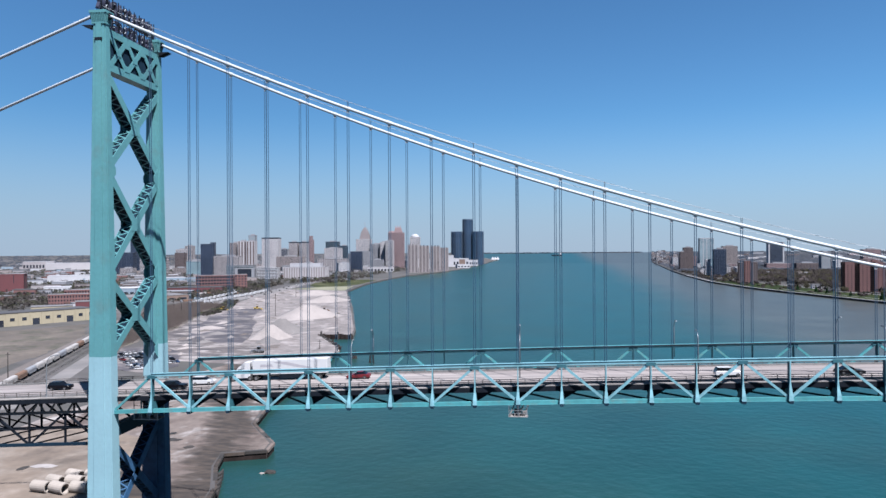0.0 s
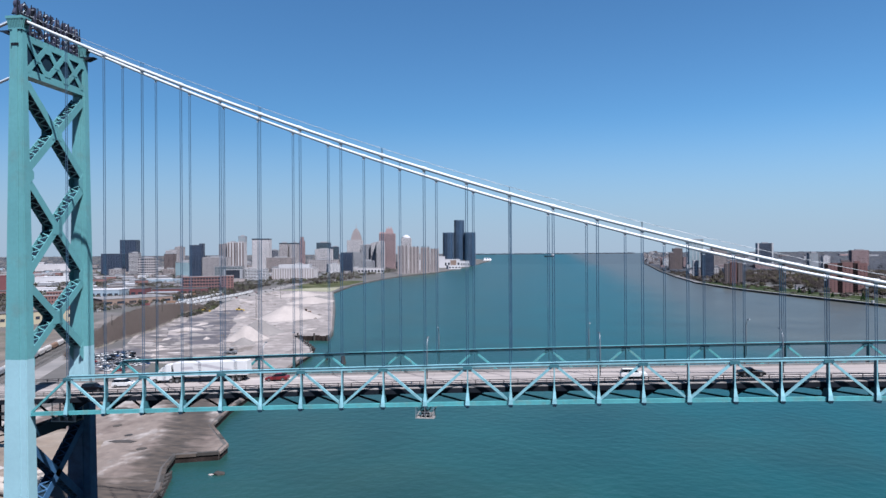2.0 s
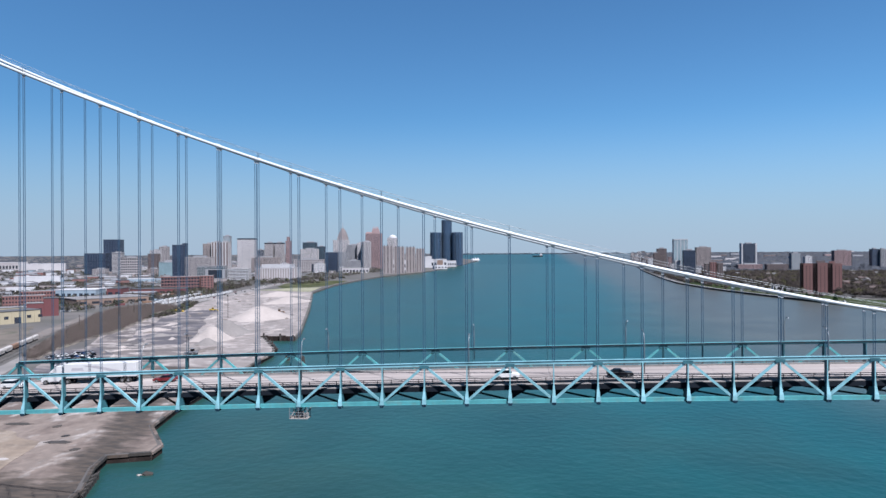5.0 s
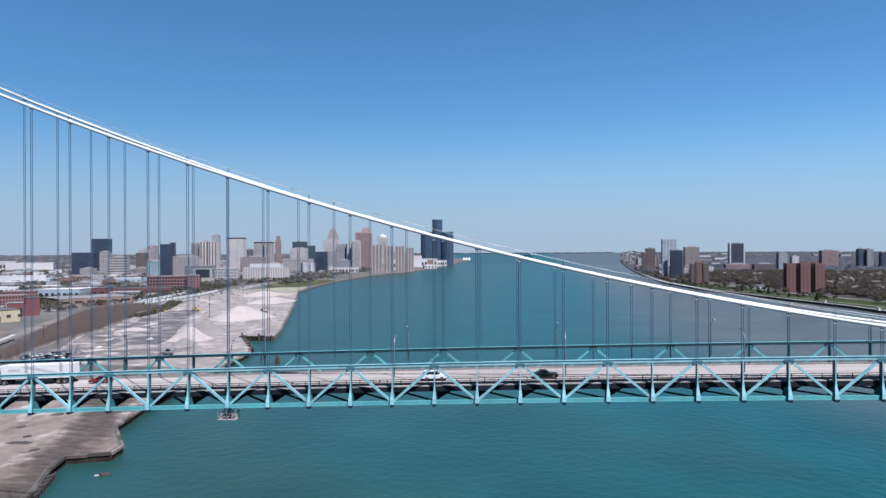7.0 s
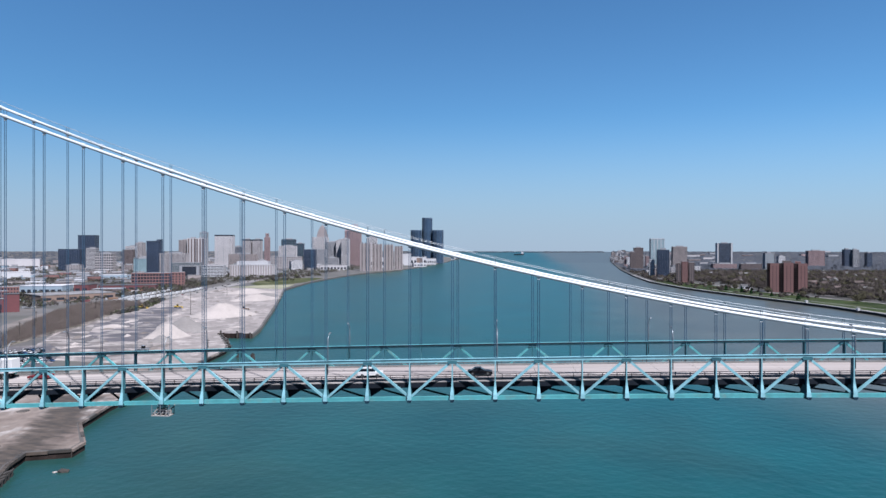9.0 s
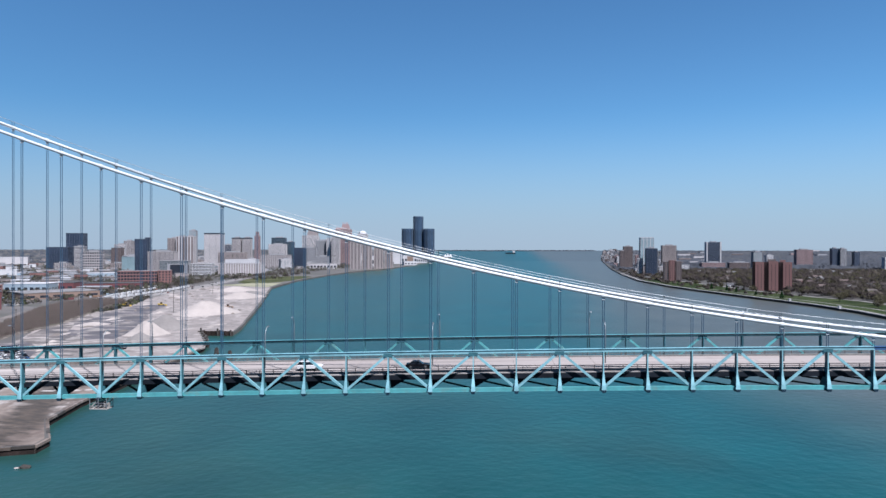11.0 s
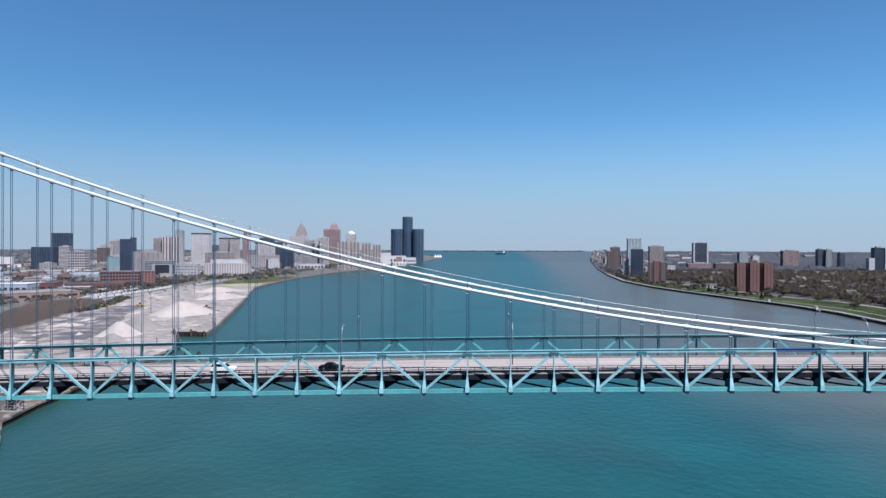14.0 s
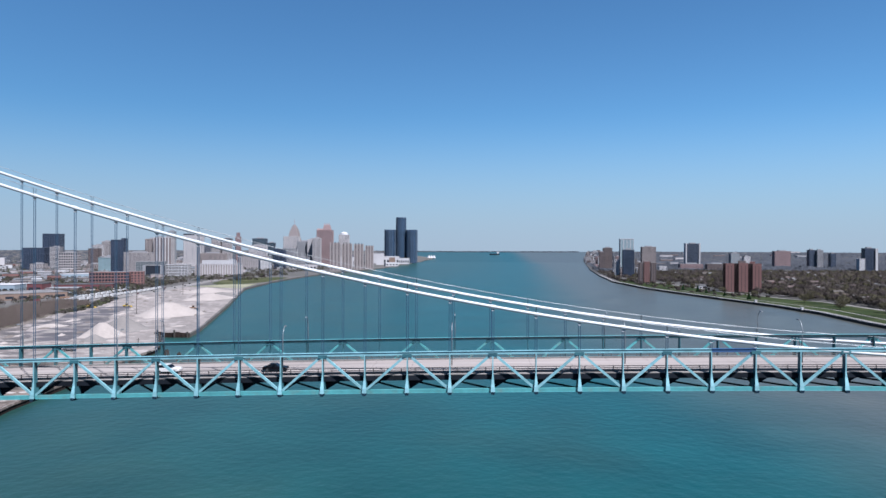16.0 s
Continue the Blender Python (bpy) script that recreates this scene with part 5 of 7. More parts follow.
for k in range(26):
    y = 700 + k * 26 + rnd.uniform(-8, 8)
    x = np.interp(y, [690, 756, 930, 1187, 1380], [-363, -336, -340, -371, -392]) + rnd.choice((-6, 6))
    copy_thing(parked[rnd.choice((0, 0, 1, 2, 3))], pose(float(x), y, 3.14, 0, 0, 95))


def yard_trailer(label):
    t = thing("box_trailer", label, "trailer", "parked trailers")
    bm = bmesh.new()
    box(bm, -7.5, 7.5, -1.3, 1.3, 1.1, 4.1)
    part("trailer_box", bm, WHITE_PAINT, t)
    for x in (4.5, 5.8):
        for y in (-1.05, 1.05):
            wheel(t, x, y, 0.5, 0.5)
    bm = bmesh.new()
    box(bm, -5.2, -4.8, -0.9, 0.9, 0.0, 1.1)
    part("landing_leg", bm, DARK_STEEL, t)
    return t


first = yard_trailer("white box trailer parked beside the frontage road")
for k in range(14):
    y = 735 + k * 21
    x = float(np.interp(y, [690, 756, 930, 1187], [-345, -318, -324, -352])) + 2
    m = pose(x - 30, y, 3.1, 0, 0, 96 + rnd.uniform(-3, 3))
    if k == 0:
        first.matrix_basis = m
    else:
        copy_thing(first, m)
for k in range(11):
    y = 752 + k * 19.5
    copy_thing(first, pose(float(np.interp(y, [690, 800, 980], [-338, -372, -392])), y, 3.1, 0, 0, 102 + rnd.uniform(-3, 3)))


def yard_pole(x, y, high, label="tall dark timber utility pole"):
    p = thing("utility_pole", label, "pole", "yard poles", place=(x, y, 3.0))
    bm = bmesh.new()
    tube(bm, [(0, 0, 0), (0, 0, high)], [0.3, 0.2], 7)
    part("pole", bm, TIMBER, p)
    bm = bmesh.new()
    bar(bm, (-1.4, 0, high - 1.2), (1.4, 0, high - 1.2), 0.2, 0.2)
    part("cross_arm", bm, TIMBER, p)


for x, y, h in ((-187, 588, 24), (-261, 873, 18), (-300, 600, 16), (-232, 385, 14), (-278, 470, 14), (-330, 640, 14), (-390, 800, 15), (-350, 1010, 15)):
    yard_pole(x, y, h)
yard_pole(-67, 353, 6.5, "short dark timber post at the bank")
yard_pole(-196, 214, 17, "stout dark pole with a small floodlight beside the track")


def approach_lamp(x, y):
    p = thing("street_lamp", "grey curved street lamp on the bridge approach", "street lamp", place=(x, y, deck(x)))
    bm = bmesh.new()
    path = [(0, 0, 0), (0, 0, 6.0)] + [(1.9 * (1 - math.cos(a)), 0, 6.0 + 2.2 * math.sin(a)) for a in [k / 6 * 1.5 for k in range(1, 7)]]
    tube(bm, path, [0.1, 0.08] + [0.06] * 6, 6)
    part("pole", bm, GALVANISED, p)
    bm = bmesh.new()
    e = path[-1]
    box(bm, e[0], e[0] + 0.8, -0.15, 0.15, e[2] - 0.1, e[2] + 0.08)
    part("lamp_head", bm, GALVANISED, p)


approach_lamp(-15.2, 1.9)


# ---------------------------------------------------------------- buildings
def wall_paint(name, colour, rough=0.85):
    return surface(name, colour, rough, 0, 0.1, 0.3, 0.02)


# Blue tint of distance haze is put into the pale walls and roof.
BEIGE = wall_paint("beige_stone", (0.395, 0.365, 0.37))
CREAM = wall_paint("cream_stone", (0.53, 0.51, 0.52))
WHITE_WALL = wall_paint("white_wall", (0.58, 0.58, 0.6))
GREY_WALL = wall_paint("grey_concrete_wall", (0.32, 0.325, 0.35))
TAN = wall_paint("tan_brick", (0.32, 0.275, 0.27))
BROWN = wall_paint("brown_brick", (0.14, 0.105, 0.105))
RED_BRICK = wall_paint("red_brick", (0.21, 0.098, 0.092))
DARK_RED = wall_paint("dark_red_wall", (0.145, 0.034, 0.042))
# Rose and pale stone are paled in colour for distance haze.
ROSE = wall_paint("rose_granite", (0.32, 0.22, 0.225))
PALE_STONE = wall_paint("hazy_rose_stone", (0.42, 0.365, 0.365))
YELLOW_WALL = wall_paint("pale_yellow_wall", (0.46, 0.40, 0.27))
ORANGE_WALL = wall_paint("faded_orange_wall", (0.25, 0.17, 0.135))
PALE_BLUE_WALL = wall_paint("pale_blue_wall", (0.30, 0.38, 0.45))
ROOF_PALE = surface("pale_flat_roof", (0.25, 0.24, 0.245), 0.9, 0, 0.25, 0.2, 0.02, second=(0.15, 0.142, 0.145), second_at=0.52, second_scale=0.06, spread=0.05)
ROOF_DARK = surface("dark_tar_roof", (0.075, 0.073, 0.08), 0.9, 0, 0.25, 0.2, 0.02)
GLASS_DARK = surface("dark_window_glass", (0.035, 0.042, 0.058), 0.15, 0, 0.25, 0.2, 0.03)
GLASS_NAVY = surface("navy_curtain_glass", (0.055, 0.08, 0.135), 0.2, 0.35, 0.25, 0.15, 0.03)
GLASS_TEAL = surface("grey_green_glass", (0.06, 0.10, 0.115), 0.12, 0, 0.2, 0.15, 0.03)
GLASS_SKY = surface("pale_blue_glass", (0.30, 0.42, 0.46), 0.15, 0, 0.15, 0.15, 0.03)
HOUSE_ROOFS = [surface("brown_shingle_roof", (0.085, 0.07, 0.066), 0.9), surface("grey_shingle_roof", (0.14, 0.137, 0.14), 0.9), surface("red_shingle_roof", (0.10, 0.068, 0.065), 0.9)]
NAVY_FRAME = surface("navy_metal_frame", (0.10, 0.125, 0.175), 0.4, 0.3, 0.2)


def ground_at(x, y):
    return 3.0 + far_rise(x, y)


def building(x, y, w, d, top, wall, label, turn=0.0, glass=GLASS_DARK, bay=4.0, storey=3.7, pier=0.45, band=0.42, name="office_building", crown=0.0, plant=True, group=""):
    """A block of storeys: a glass core with proud floor bands and piers, a parapet and a plant room."""
    z0 = ground_at(x, y) - 0.4
    b = thing(name, label, "building", group, place=(x, y, 0))
    b.rotation_euler = (0, 0, radians(turn))
    bm = bmesh.new()
    box(bm, -w / 2 + 0.5, w / 2 - 0.5, -d / 2 + 0.5, d / 2 - 0.5, z0, top - 0.6)
    part("glass_core", bm, glass, b)
    bm = bmesh.new()
    n = max(1, round((top - z0 - 4) / storey))
    for k in range(n):
        if not band:
            break
        z = z0 + 4 + (top - z0 - 4) * k / n
        box(bm, -w / 2 + 0.15, w / 2 - 0.15, -d / 2 + 0.15, d / 2 - 0.15, z - storey * band, z)
    for size, axis in ((w, 0), (d, 1)):
        m = max(1, round(size / bay))
        for k in range(m + 1):
            if not pier:
                break
            u = -size / 2 + size * k / m
            half = max(0.25, bay * pier / 2)
            u0, u1 = max(-size / 2, u - half), min(size / 2, u + half)
            for s in (-1, 1):
                if axis == 0:
                    q = sorted((s * d / 2, s * (d / 2 - 0.6)))
                    box(bm, u0, u1, q[0], q[1], z0, top - 0.3)
                else:
                    q = sorted((s * w / 2, s * (w / 2 - 0.6)))
                    box(bm, q[0], q[1], u0, u1, z0, top - 0.3)
    tagged(part("facade", bm, wall, b), kind="stuff")
    bm = bmesh.new()
    box(bm, -w / 2 - 0.15, w / 2 + 0.15, -d / 2 - 0.15, d / 2 + 0.15, top - 1.6 - crown, top)
    part("parapet", bm, wall if not crown else GLASS_DARK, b)
    bm = bmesh.new()
    box(bm, -w / 2 + 0.6, w / 2 - 0.6, -d / 2 + 0.6, d / 2 - 0.6, top, top + 0.12)
    part("roof", bm, ROOF_PALE, b)
    if plant:
        bm = bmesh.new()
        box(bm, -w * 0.22, w * 0.26, -d * 0.2, d * 0.25, top + 0.1, top + 3.6)
        part("plant_room", bm, GREY_WALL, b)
    return b


def shed(x, y, w, d, h, turn, wall, roof, label, name="warehouse", bays=0, gable=0.0, group=""):
    z0 = ground_at(x, y) - 0.3
    b = thing(name, label, "building", group, place=(x, y, z0))
    b.rotation_euler = (0, 0, radians(turn))
    bm = bmesh.new()
    box(bm, -w / 2, w / 2, -d / 2, d / 2, 0, h)
    part("wall", bm, wall, b)
    bm = bmesh.new()
    if gable:
        v = [bm.verts.new(c) for c in ((-w / 2 - 0.4, -d / 2 - 0.4, h), (w / 2 + 0.4, -d / 2 - 0.4, h), (w / 2 + 0.4, d / 2 + 0.4, h), (-w / 2 - 0.4, d / 2 + 0.4, h), (-w / 2 - 0.4, 0, h + gable), (w / 2 + 0.4, 0, h + gable))]
        for f in ((0, 1, 5, 4), (2, 3, 4, 5), (0, 4, 3), (1, 2, 5), (3, 2, 1, 0)):
            bm.faces.new([v[i] for i in f])
    else:
        box(bm, -w / 2 - 0.3, w / 2 + 0.3, -d / 2 - 0.3, d / 2 + 0.3, h, h + 0.7)
    part("roof", bm, roof, b)
    if bays:
        for k in range(bays):
            u = -w / 2 + (k + 0.5) * w / bays
            bm = bmesh.new()
            q = w / bays * 0.3
            box(bm, u - q, u + q, -d / 2 - 0.08, -d / 2 + 0.1, h * 0.25, h * 0.62)
            part("window", bm, GLASS_DARK, b)
    return b


# far bank, nearest first: railway sheds and mills
def yellow_warehouse():
    b = shed(-411, 492, 128, 26, 12.5, 60, YELLOW_WALL, ROOF_DARK, "long pale yellow brick warehouse with dark doors", "warehouse", 0)
    for k in range(12):
        u = -58 + k * 10.6
        bm = bmesh.new()
        box(bm, u - 0.4, u + 0.4, -13.5, -12.9, 0, 12.3)
        part("pilaster", bm, YELLOW_WALL, b)
        bm = bmesh.new()
        wide = 3.2 if k % 3 == 0 else 2.0
        box(bm, u + 5.3 - wide, u + 5.3 + wide, -13.12, -12.95, 0.2 if k % 3 == 0 else 5.0, 6.5 if k % 3 == 0 else 8.0)
        part("door" if k % 3 == 0 else "window", bm, GLASS_DARK, b)


yellow_warehouse()
shed(-402, 606, 15, 15, 20, 35, DARK_RED, ROOF_DARK, "tall dark red brick mill tower", "mill_building", 0)
shed(-414, 596, 16, 16, 15, 35, DARK_RED, ROOF_PALE, "dark red brick mill wing with a pale roof", "mill_building", 2)
shed(-440, 580, 40, 20, 11, 35, YELLOW_WALL, ROOF_PALE, "pale yellow shed beside the red mill", "warehouse", 4)
shed(-452, 655, 30, 18, 9, 40, WHITE_WALL, ROOF_PALE, "small white shed with a flat roof", "warehouse", 3)
shed(-452, 790, 96, 62, 8.5, 53, ORANGE_WALL, ROOF_PALE, "low orange-walled depot with a broad stained roof", "depot", 6)
shed(-548, 880, 62, 34, 14, 8, PALE_BLUE_WALL, WHITE_WALL, "pale blue industrial hall with a white roof", "industrial_hall", 7)
shed(-506, 912, 22, 30, 14, 8, DARK_RED, ROOF_DARK, "dark red brick end block of the hall", "industrial_hall", 2)
building(-498, 690, 46, 20, 20, RED_BRICK, "three-storey red brick mill with pale window heads", 35, bay=3.2, storey=4.6, pier=0.5, band=0.5, name="mill_building", plant=False)
building(-512, 735, 40, 22, 23, RED_BRICK, "four-storey red brick mill with a flat roof", 35, bay=3.2, storey=4.6, pier=0.5, band=0.5, name="mill_building", plant=False)
building(-795, 945, 60, 36, 37, DARK_RED, "big blank dark red cold-storage block", 30, bay=30, storey=18, pier=0.97, band=0.9, name="storage_block", plant=False)
building(-487, 1085, 66, 26, 29, RED_BRICK, "old red brick factory with rows of empty windows", 22, bay=5.0, storey=5.0, pier=0.2, band=0.36, name="factory", plant=False)
building(-443, 1098, 22, 28, 30, RED_BRICK, "red brick stair tower at the end of the factory", 22, bay=6, storey=5.0, pier=0.45, band=0.45, name="factory", plant=False)
shed(-478, 990, 88, 24, 9, 18, DARK_RED, ROOF_DARK, "low dark red brick works building", "works_building", 8)
shed(-950, 1335, 90, 40, 17, 30, WHITE_WALL, WHITE_WALL, "long white warehouse with a white roof", "warehouse", 0)
shed(-1600, 2250, 150, 60, 30, 30, CREAM, WHITE_WALL, "broad cream civic hall with a white roof", "civic_hall", 0)
shed(-1850, 2420, 110, 60, 33, 30, BEIGE, WHITE_WALL, "broad beige hall with a pale roof", "civic_hall", 10)
building(-1780, 2050, 70, 40, 40, BEIGE, "long beige apartment slab far across the city", 30)

# downtown
building(-1158, 1977, 50, 40, 115, NAVY_FRAME, "dark glass hotel tower with a slanted crown", 12, GLASS_NAVY, 5, 3.6, 0.12, 0.15, "hotel_tower", plant=False)
building(-1188, 1935, 64, 40, 71, NAVY_FRAME, "dark glass low wing of the hotel tower", 12, GLASS_NAVY, 5, 3.6, 0.12, 0.15, "hotel_tower", plant=False)
building(-1039, 1803, 28, 24, 73, CREAM, "pale slim office block with window bands", 10, band=0.5, pier=0.0)
building(-984, 1778, 50, 26, 58, BEIGE, "pale office block with square window openings", 10, bay=6, storey=7, pier=0.35, band=0.45)
building(-978, 1896, 30, 24, 69, BROWN, "brown brick office block", 10)
building(-1040, 2078, 26, 26, 92, BEIGE, "tall beige masonry tower with a stepped top", 8)
building(-1062, 2070, 38, 26, 80, CREAM, "beige civic building with a low dome", 8)
building(-1010, 2130, 14, 14, 96, TAN, "slim tan masonry tower", 8)
building(-900, 1850, 60, 30, 46, GREY_WALL, "grey concrete car-park block", 10, pier=0.1, band=0.5)
building(-862, 1760, 44, 26, 44, GLASS_SKY, "pale glass-fronted office block", 10, GLASS_SKY, pier=0.1, band=0.1)
building(-761, 1626, 31, 26, 93, NAVY_FRAME, "dark navy glass office tower with a higher end", 14, GLASS_NAVY, 4, 3.6, 0.1, 0.12, plant=False)
building(-749, 1634, 10, 24, 97, NAVY_FRAME, "dark navy end core of the office tower", 14, GLASS_NAVY, 4, 3.6, 0.3, 0.2, plant=False)
building(-692, 1600, 66, 34, 60, BEIGE, "beige concrete block with narrow upright windows", 8, bay=3.2, pier=0.55, band=0.12)
building(-776, 1850, 36, 30, 98, TAN, "tan brick tower beside the striped towers", 8, pier=0.6, band=0.15)
for x, h in ((-752, 103), (-726, 103)):
    building(x, 1842, 26, 30, h, CREAM, "pale tower with broad brown upright stripes", 8, BROWN, 8.0, 3.6, 0.5, 0.0, group="striped towers")
building(-785, 1995, 22, 20, 124, GREY_WALL, "slim grey tower with an open steel crown", 8, GLASS_SKY, 4, 3.6, 0.3, 0.3)
building(-800, 2201, 60, 44, 120, CREAM, "tall cream stone tower with a blank front", 10, bay=4.0, pier=0.78, band=0.1, crown=3.0, plant=False)
building(-794, 2311, 30, 24, 80, GREY_WALL, "dark grey office block", 8, GLASS_NAVY, pier=0.1, band=0.2)
for dx in (-17, 17):
    building(-696 + dx, 2187 + dx * 0.14, 30, 28, 104, BEIGE, "beige hotel tower with a dark notched crown", 8, crown=2.6, pier=0.5, band=0.45, group="twin beige towers")
building(-700, 2110, 90, 30, 54, TAN, "tan brick mid-rise block", 8)
building(-761, 2534, 20, 20, 116, ROSE, "slim rose brick tower with a pointed cap", 8, plant=False)
building(-761, 2534, 12, 12, 132, ROSE, "rose brick upper shaft of the slim tower", 8, plant=False)
building(-462, 1545, 104, 50, 33, CREAM, "pale ribbed riverside arena hall", 6, TAN, 6.0, 12.0, 0.5, 0.0, "arena_hall", plant=False)
shed(-462, 1548, 76, 34, 38, 6, WHITE_WALL, WHITE_WALL, "raised white roof hall behind the arena front", "arena_hall")
building(-545, 1500, 52, 30, 32, WHITE_WALL, "white car-park block with open decks", 8, GLASS_DARK, 7, 3.4, 0.08, 0.5, "car_park", plant=False)
building(-585, 1460, 46, 24, 32, GREY_WALL, "low office block with a big dark window wall", 8, GLASS_DARK, 46, 26, 0.28, 0.3, plant=False)
building(-640, 1560, 70, 24, 38, GREY_WALL, "low grey-green glass block", 8, GLASS_TEAL, pier=0.1, band=0.3, plant=False)
building(-656, 2477, 52, 36, 108, NAVY_FRAME, "dark green-glass office tower", 8, GLASS_TEAL, 4, 3.6, 0.15, 0.25)
building(-610, 2470, 30, 30, 92, NAVY_FRAME, "lower dark glass wing of the office tower", 8, GLASS_TEAL, 4, 3.6, 0.15, 0.25)
building(-546, 2093, 100, 40, 46, BEIGE, "broad beige convention block", 6, GLASS_DARK, 6, 5, 0.5, 0.5)
building(-590, 2250, 60, 34, 82, CREAM, "pale stone mid-rise tower", 8, pier=0.5, band=0.4)
building(-472, 2112, 38, 24, 70, NAVY_FRAME, "dark glass cube office block", 6, GLASS_NAVY, 4, 3.6, 0.1, 0.1, plant=False)
building(-527, 2459, 58, 40, 116, CREAM, "pale marble tower with close upright ribs and a white rim", 6, GLASS_DARK, 2.6, 3.6, 0.6, 0.25, crown=0, plant=False)


def stepped_tower():
    """A setback tower with a spire."""
    b = thing("stepped_tower", "pale stone setback skyscraper with a stepped top and a mast", "building", place=(-569, 2655, 0))
    low = 3.0
    for w, top in ((44, 112), (37, 132), (32, 143), (26, 152), (19, 160), (11, 167)):
        bm = bmesh.new()
        box(bm, -w / 2, w / 2, -w / 2, w / 2, low, top)
        tier = part("setback", bm, PALE_STONE, b)
        for k in range(int(w / 4)):
            u = -w / 2 + 2 + k * 4
            bm = bmesh.new()
            box(bm, u - 0.8, u + 0.8, -w / 2 - 0.6, -w / 2 + 0.1, low, top)
            part("rib", bm, TAN, tier)
            bm = bmesh.new()
            box(bm, w / 2 - 0.1, w / 2 + 0.6, u - 0.8, u + 0.8, low, top)
            part("rib", bm, TAN, tier)
        low = top
    bm = bmesh.new()
    tube(bm, [(0, 0, 167), (0, 0, 190)], [0.9, 0.3], 6)
    part("mast", bm, ROSE, b)


stepped_tower()
building(-470, 2425, 50, 36, 97, GREY_WALL, "grey stone office block with small windows", 6)
building(-440, 2410, 26, 30, 104, CREAM, "white classical office block", 6, pier=0.6, band=0.4)
building(-412, 2381, 30, 28, 109, CREAM, "cream office tower with upright ribs", 6, bay=3, pier=0.5, band=0.1)
building(-500, 2300, 70, 30, 70, GREY_WALL, "grey mid-rise block near the river", 6)
building(-430, 2250, 44, 26, 40, GREY_WALL, "grey block near the river", 6)


def gabled_tower():
    """Rose granite tower with steep gables and spires."""
    b = building(-415, 2534, 62, 44, 142, ROSE, "rose granite skyscraper with steep gabled crowns", 6, bay=3.5, pier=0.5, band=0.3, name="gabled_tower", plant=False)
    for dx, wide, rise in ((-19, 24, 8), (8, 32, 26)):
        bm = bmesh.new()
        v = [bm.verts.new(c) for c in ((dx - wide / 2, -22, 142), (dx + wide / 2, -22, 142), (dx + wide / 2, 22, 142), (dx - wide / 2, 22, 142), (dx - wide / 3, -20, 142 + rise * 0.75), (dx + wide / 3, -20, 142 + rise * 0.75), (dx + wide / 3, 20, 142 + rise * 0.75), (dx - wide / 3, 20, 142 + rise * 0.75))]
        for f in ((3, 2, 1, 0), (4, 5, 6, 7), (0, 1, 5, 4), (1, 2, 6, 5), (2, 3, 7, 6), (3, 0, 4, 7)):
            bm.faces.new([v[i] for i in f])
        part("crown", bm, ROSE, b)
    for dx in (-1, 6, 12, 17):
        bm = bmesh.new()
        hexa(bm, [(dx - 2, -19, 158), (dx + 2, -19, 158), (dx + 2, -10, 158), (dx - 2, -10, 158), (dx - 0.4, -16, 170), (dx + 0.4, -16, 170), (dx + 0.4, -13, 170), (dx - 0.4, -13, 170)])
        part("spire", bm, ROSE, b)


gabled_tower()
d = building(-342, 2546, 40, 36, 124, CREAM, "pale tower with a white domed cap", 6, bay=3.5, pier=0.5, band=0.35, name="domed_tower", plant=False)
bm = bmesh.new()
tube(bm, [(0, 0, 124), (0, 0, 130), (0, 0, 134), (0, 0, 137)], [16, 15, 9, 1.5], 16)
part("dome", bm, WHITE_WALL, d, "white shallow dome")


def ribbed_apartments(x, y, w, top):
    b = thing("apartment_tower", "grey riverside apartment slab with rounded upright ribs", "building", "riverside apartments", place=(x, y, 0))
    b.rotation_euler = (0, 0, radians(8))
    bm = bmesh.new()
    box(bm, -w / 2 + 1, w / 2 - 1, -11, 11, 2.6, top)
    part("body", bm, TAN, b)
    n = 3
    for k in range(n + 1):
        u = -w / 2 + w * k / n
        bm = bmesh.new()
        tube(bm, [(u, -11, 2.6), (u, -11, top + 2.5)], 0.8, 8)
        part("rib", bm, BEIGE, b)
    bm = bmesh.new()
    for k in range(n):
        u = -w / 2 + w * (k + 0.5) / n
        for q in range(int(top / 3.4)):
            box(bm, u - w / n * 0.2, u + w / n * 0.2, -11.15, -10.9, 5 + q * 3.4, 6.5 + q * 3.4)
    tagged(part("window", bm, GLASS_DARK, b), kind="stuff")


for x, y, w, top in ((-262, 1990, 32, 89), (-230, 2012, 32, 86), (-203, 2072, 30, 85), (-184, 2170, 27, 80)):
    ribbed_apartments(x, y, w, top)
shed(-375, 2040, 84, 34, 17, 8, CREAM, ROOF_PALE, "low white riverside hall with a pale roof", "waterfront_hall", 8)
shed(-300, 2360, 80, 50, 36, 6, WHITE_WALL, WHITE_WALL, "white waterfront hall with a flat roof", "waterfront_hall", 6)
shed(-170, 2860, 110, 50, 26, 4, WHITE_WALL, ROOF_PALE, "long low white riverside hall before the towers", "waterfront_hall", 12)
shed(-205, 2730, 120, 60, 34, 6, WHITE_WALL, WHITE_WALL, "white convention podium by the river", "waterfront_hall", 9)
shed(-235, 2700, 60, 50, 47, 6, WHITE_WALL, WHITE_WALL, "raised white podium hall by the river", "waterfront_hall", 0)
shed(-165, 2650, 24, 30, 32, 6, ORANGE_WALL, WHITE_WALL, "orange-faced bay of the waterfront hall", "waterfront_hall", 0)
shed(-150, 2500, 50, 30, 14, 20, WHITE_WALL, WHITE_WALL, "low white riverside pavilion", "waterfront_hall", 4)


GLASS_BLUE = surface("blue_curtain_glass", (0.05, 0.095, 0.165), 0.2, 0.2, 0.25, 0.15, 0.03)
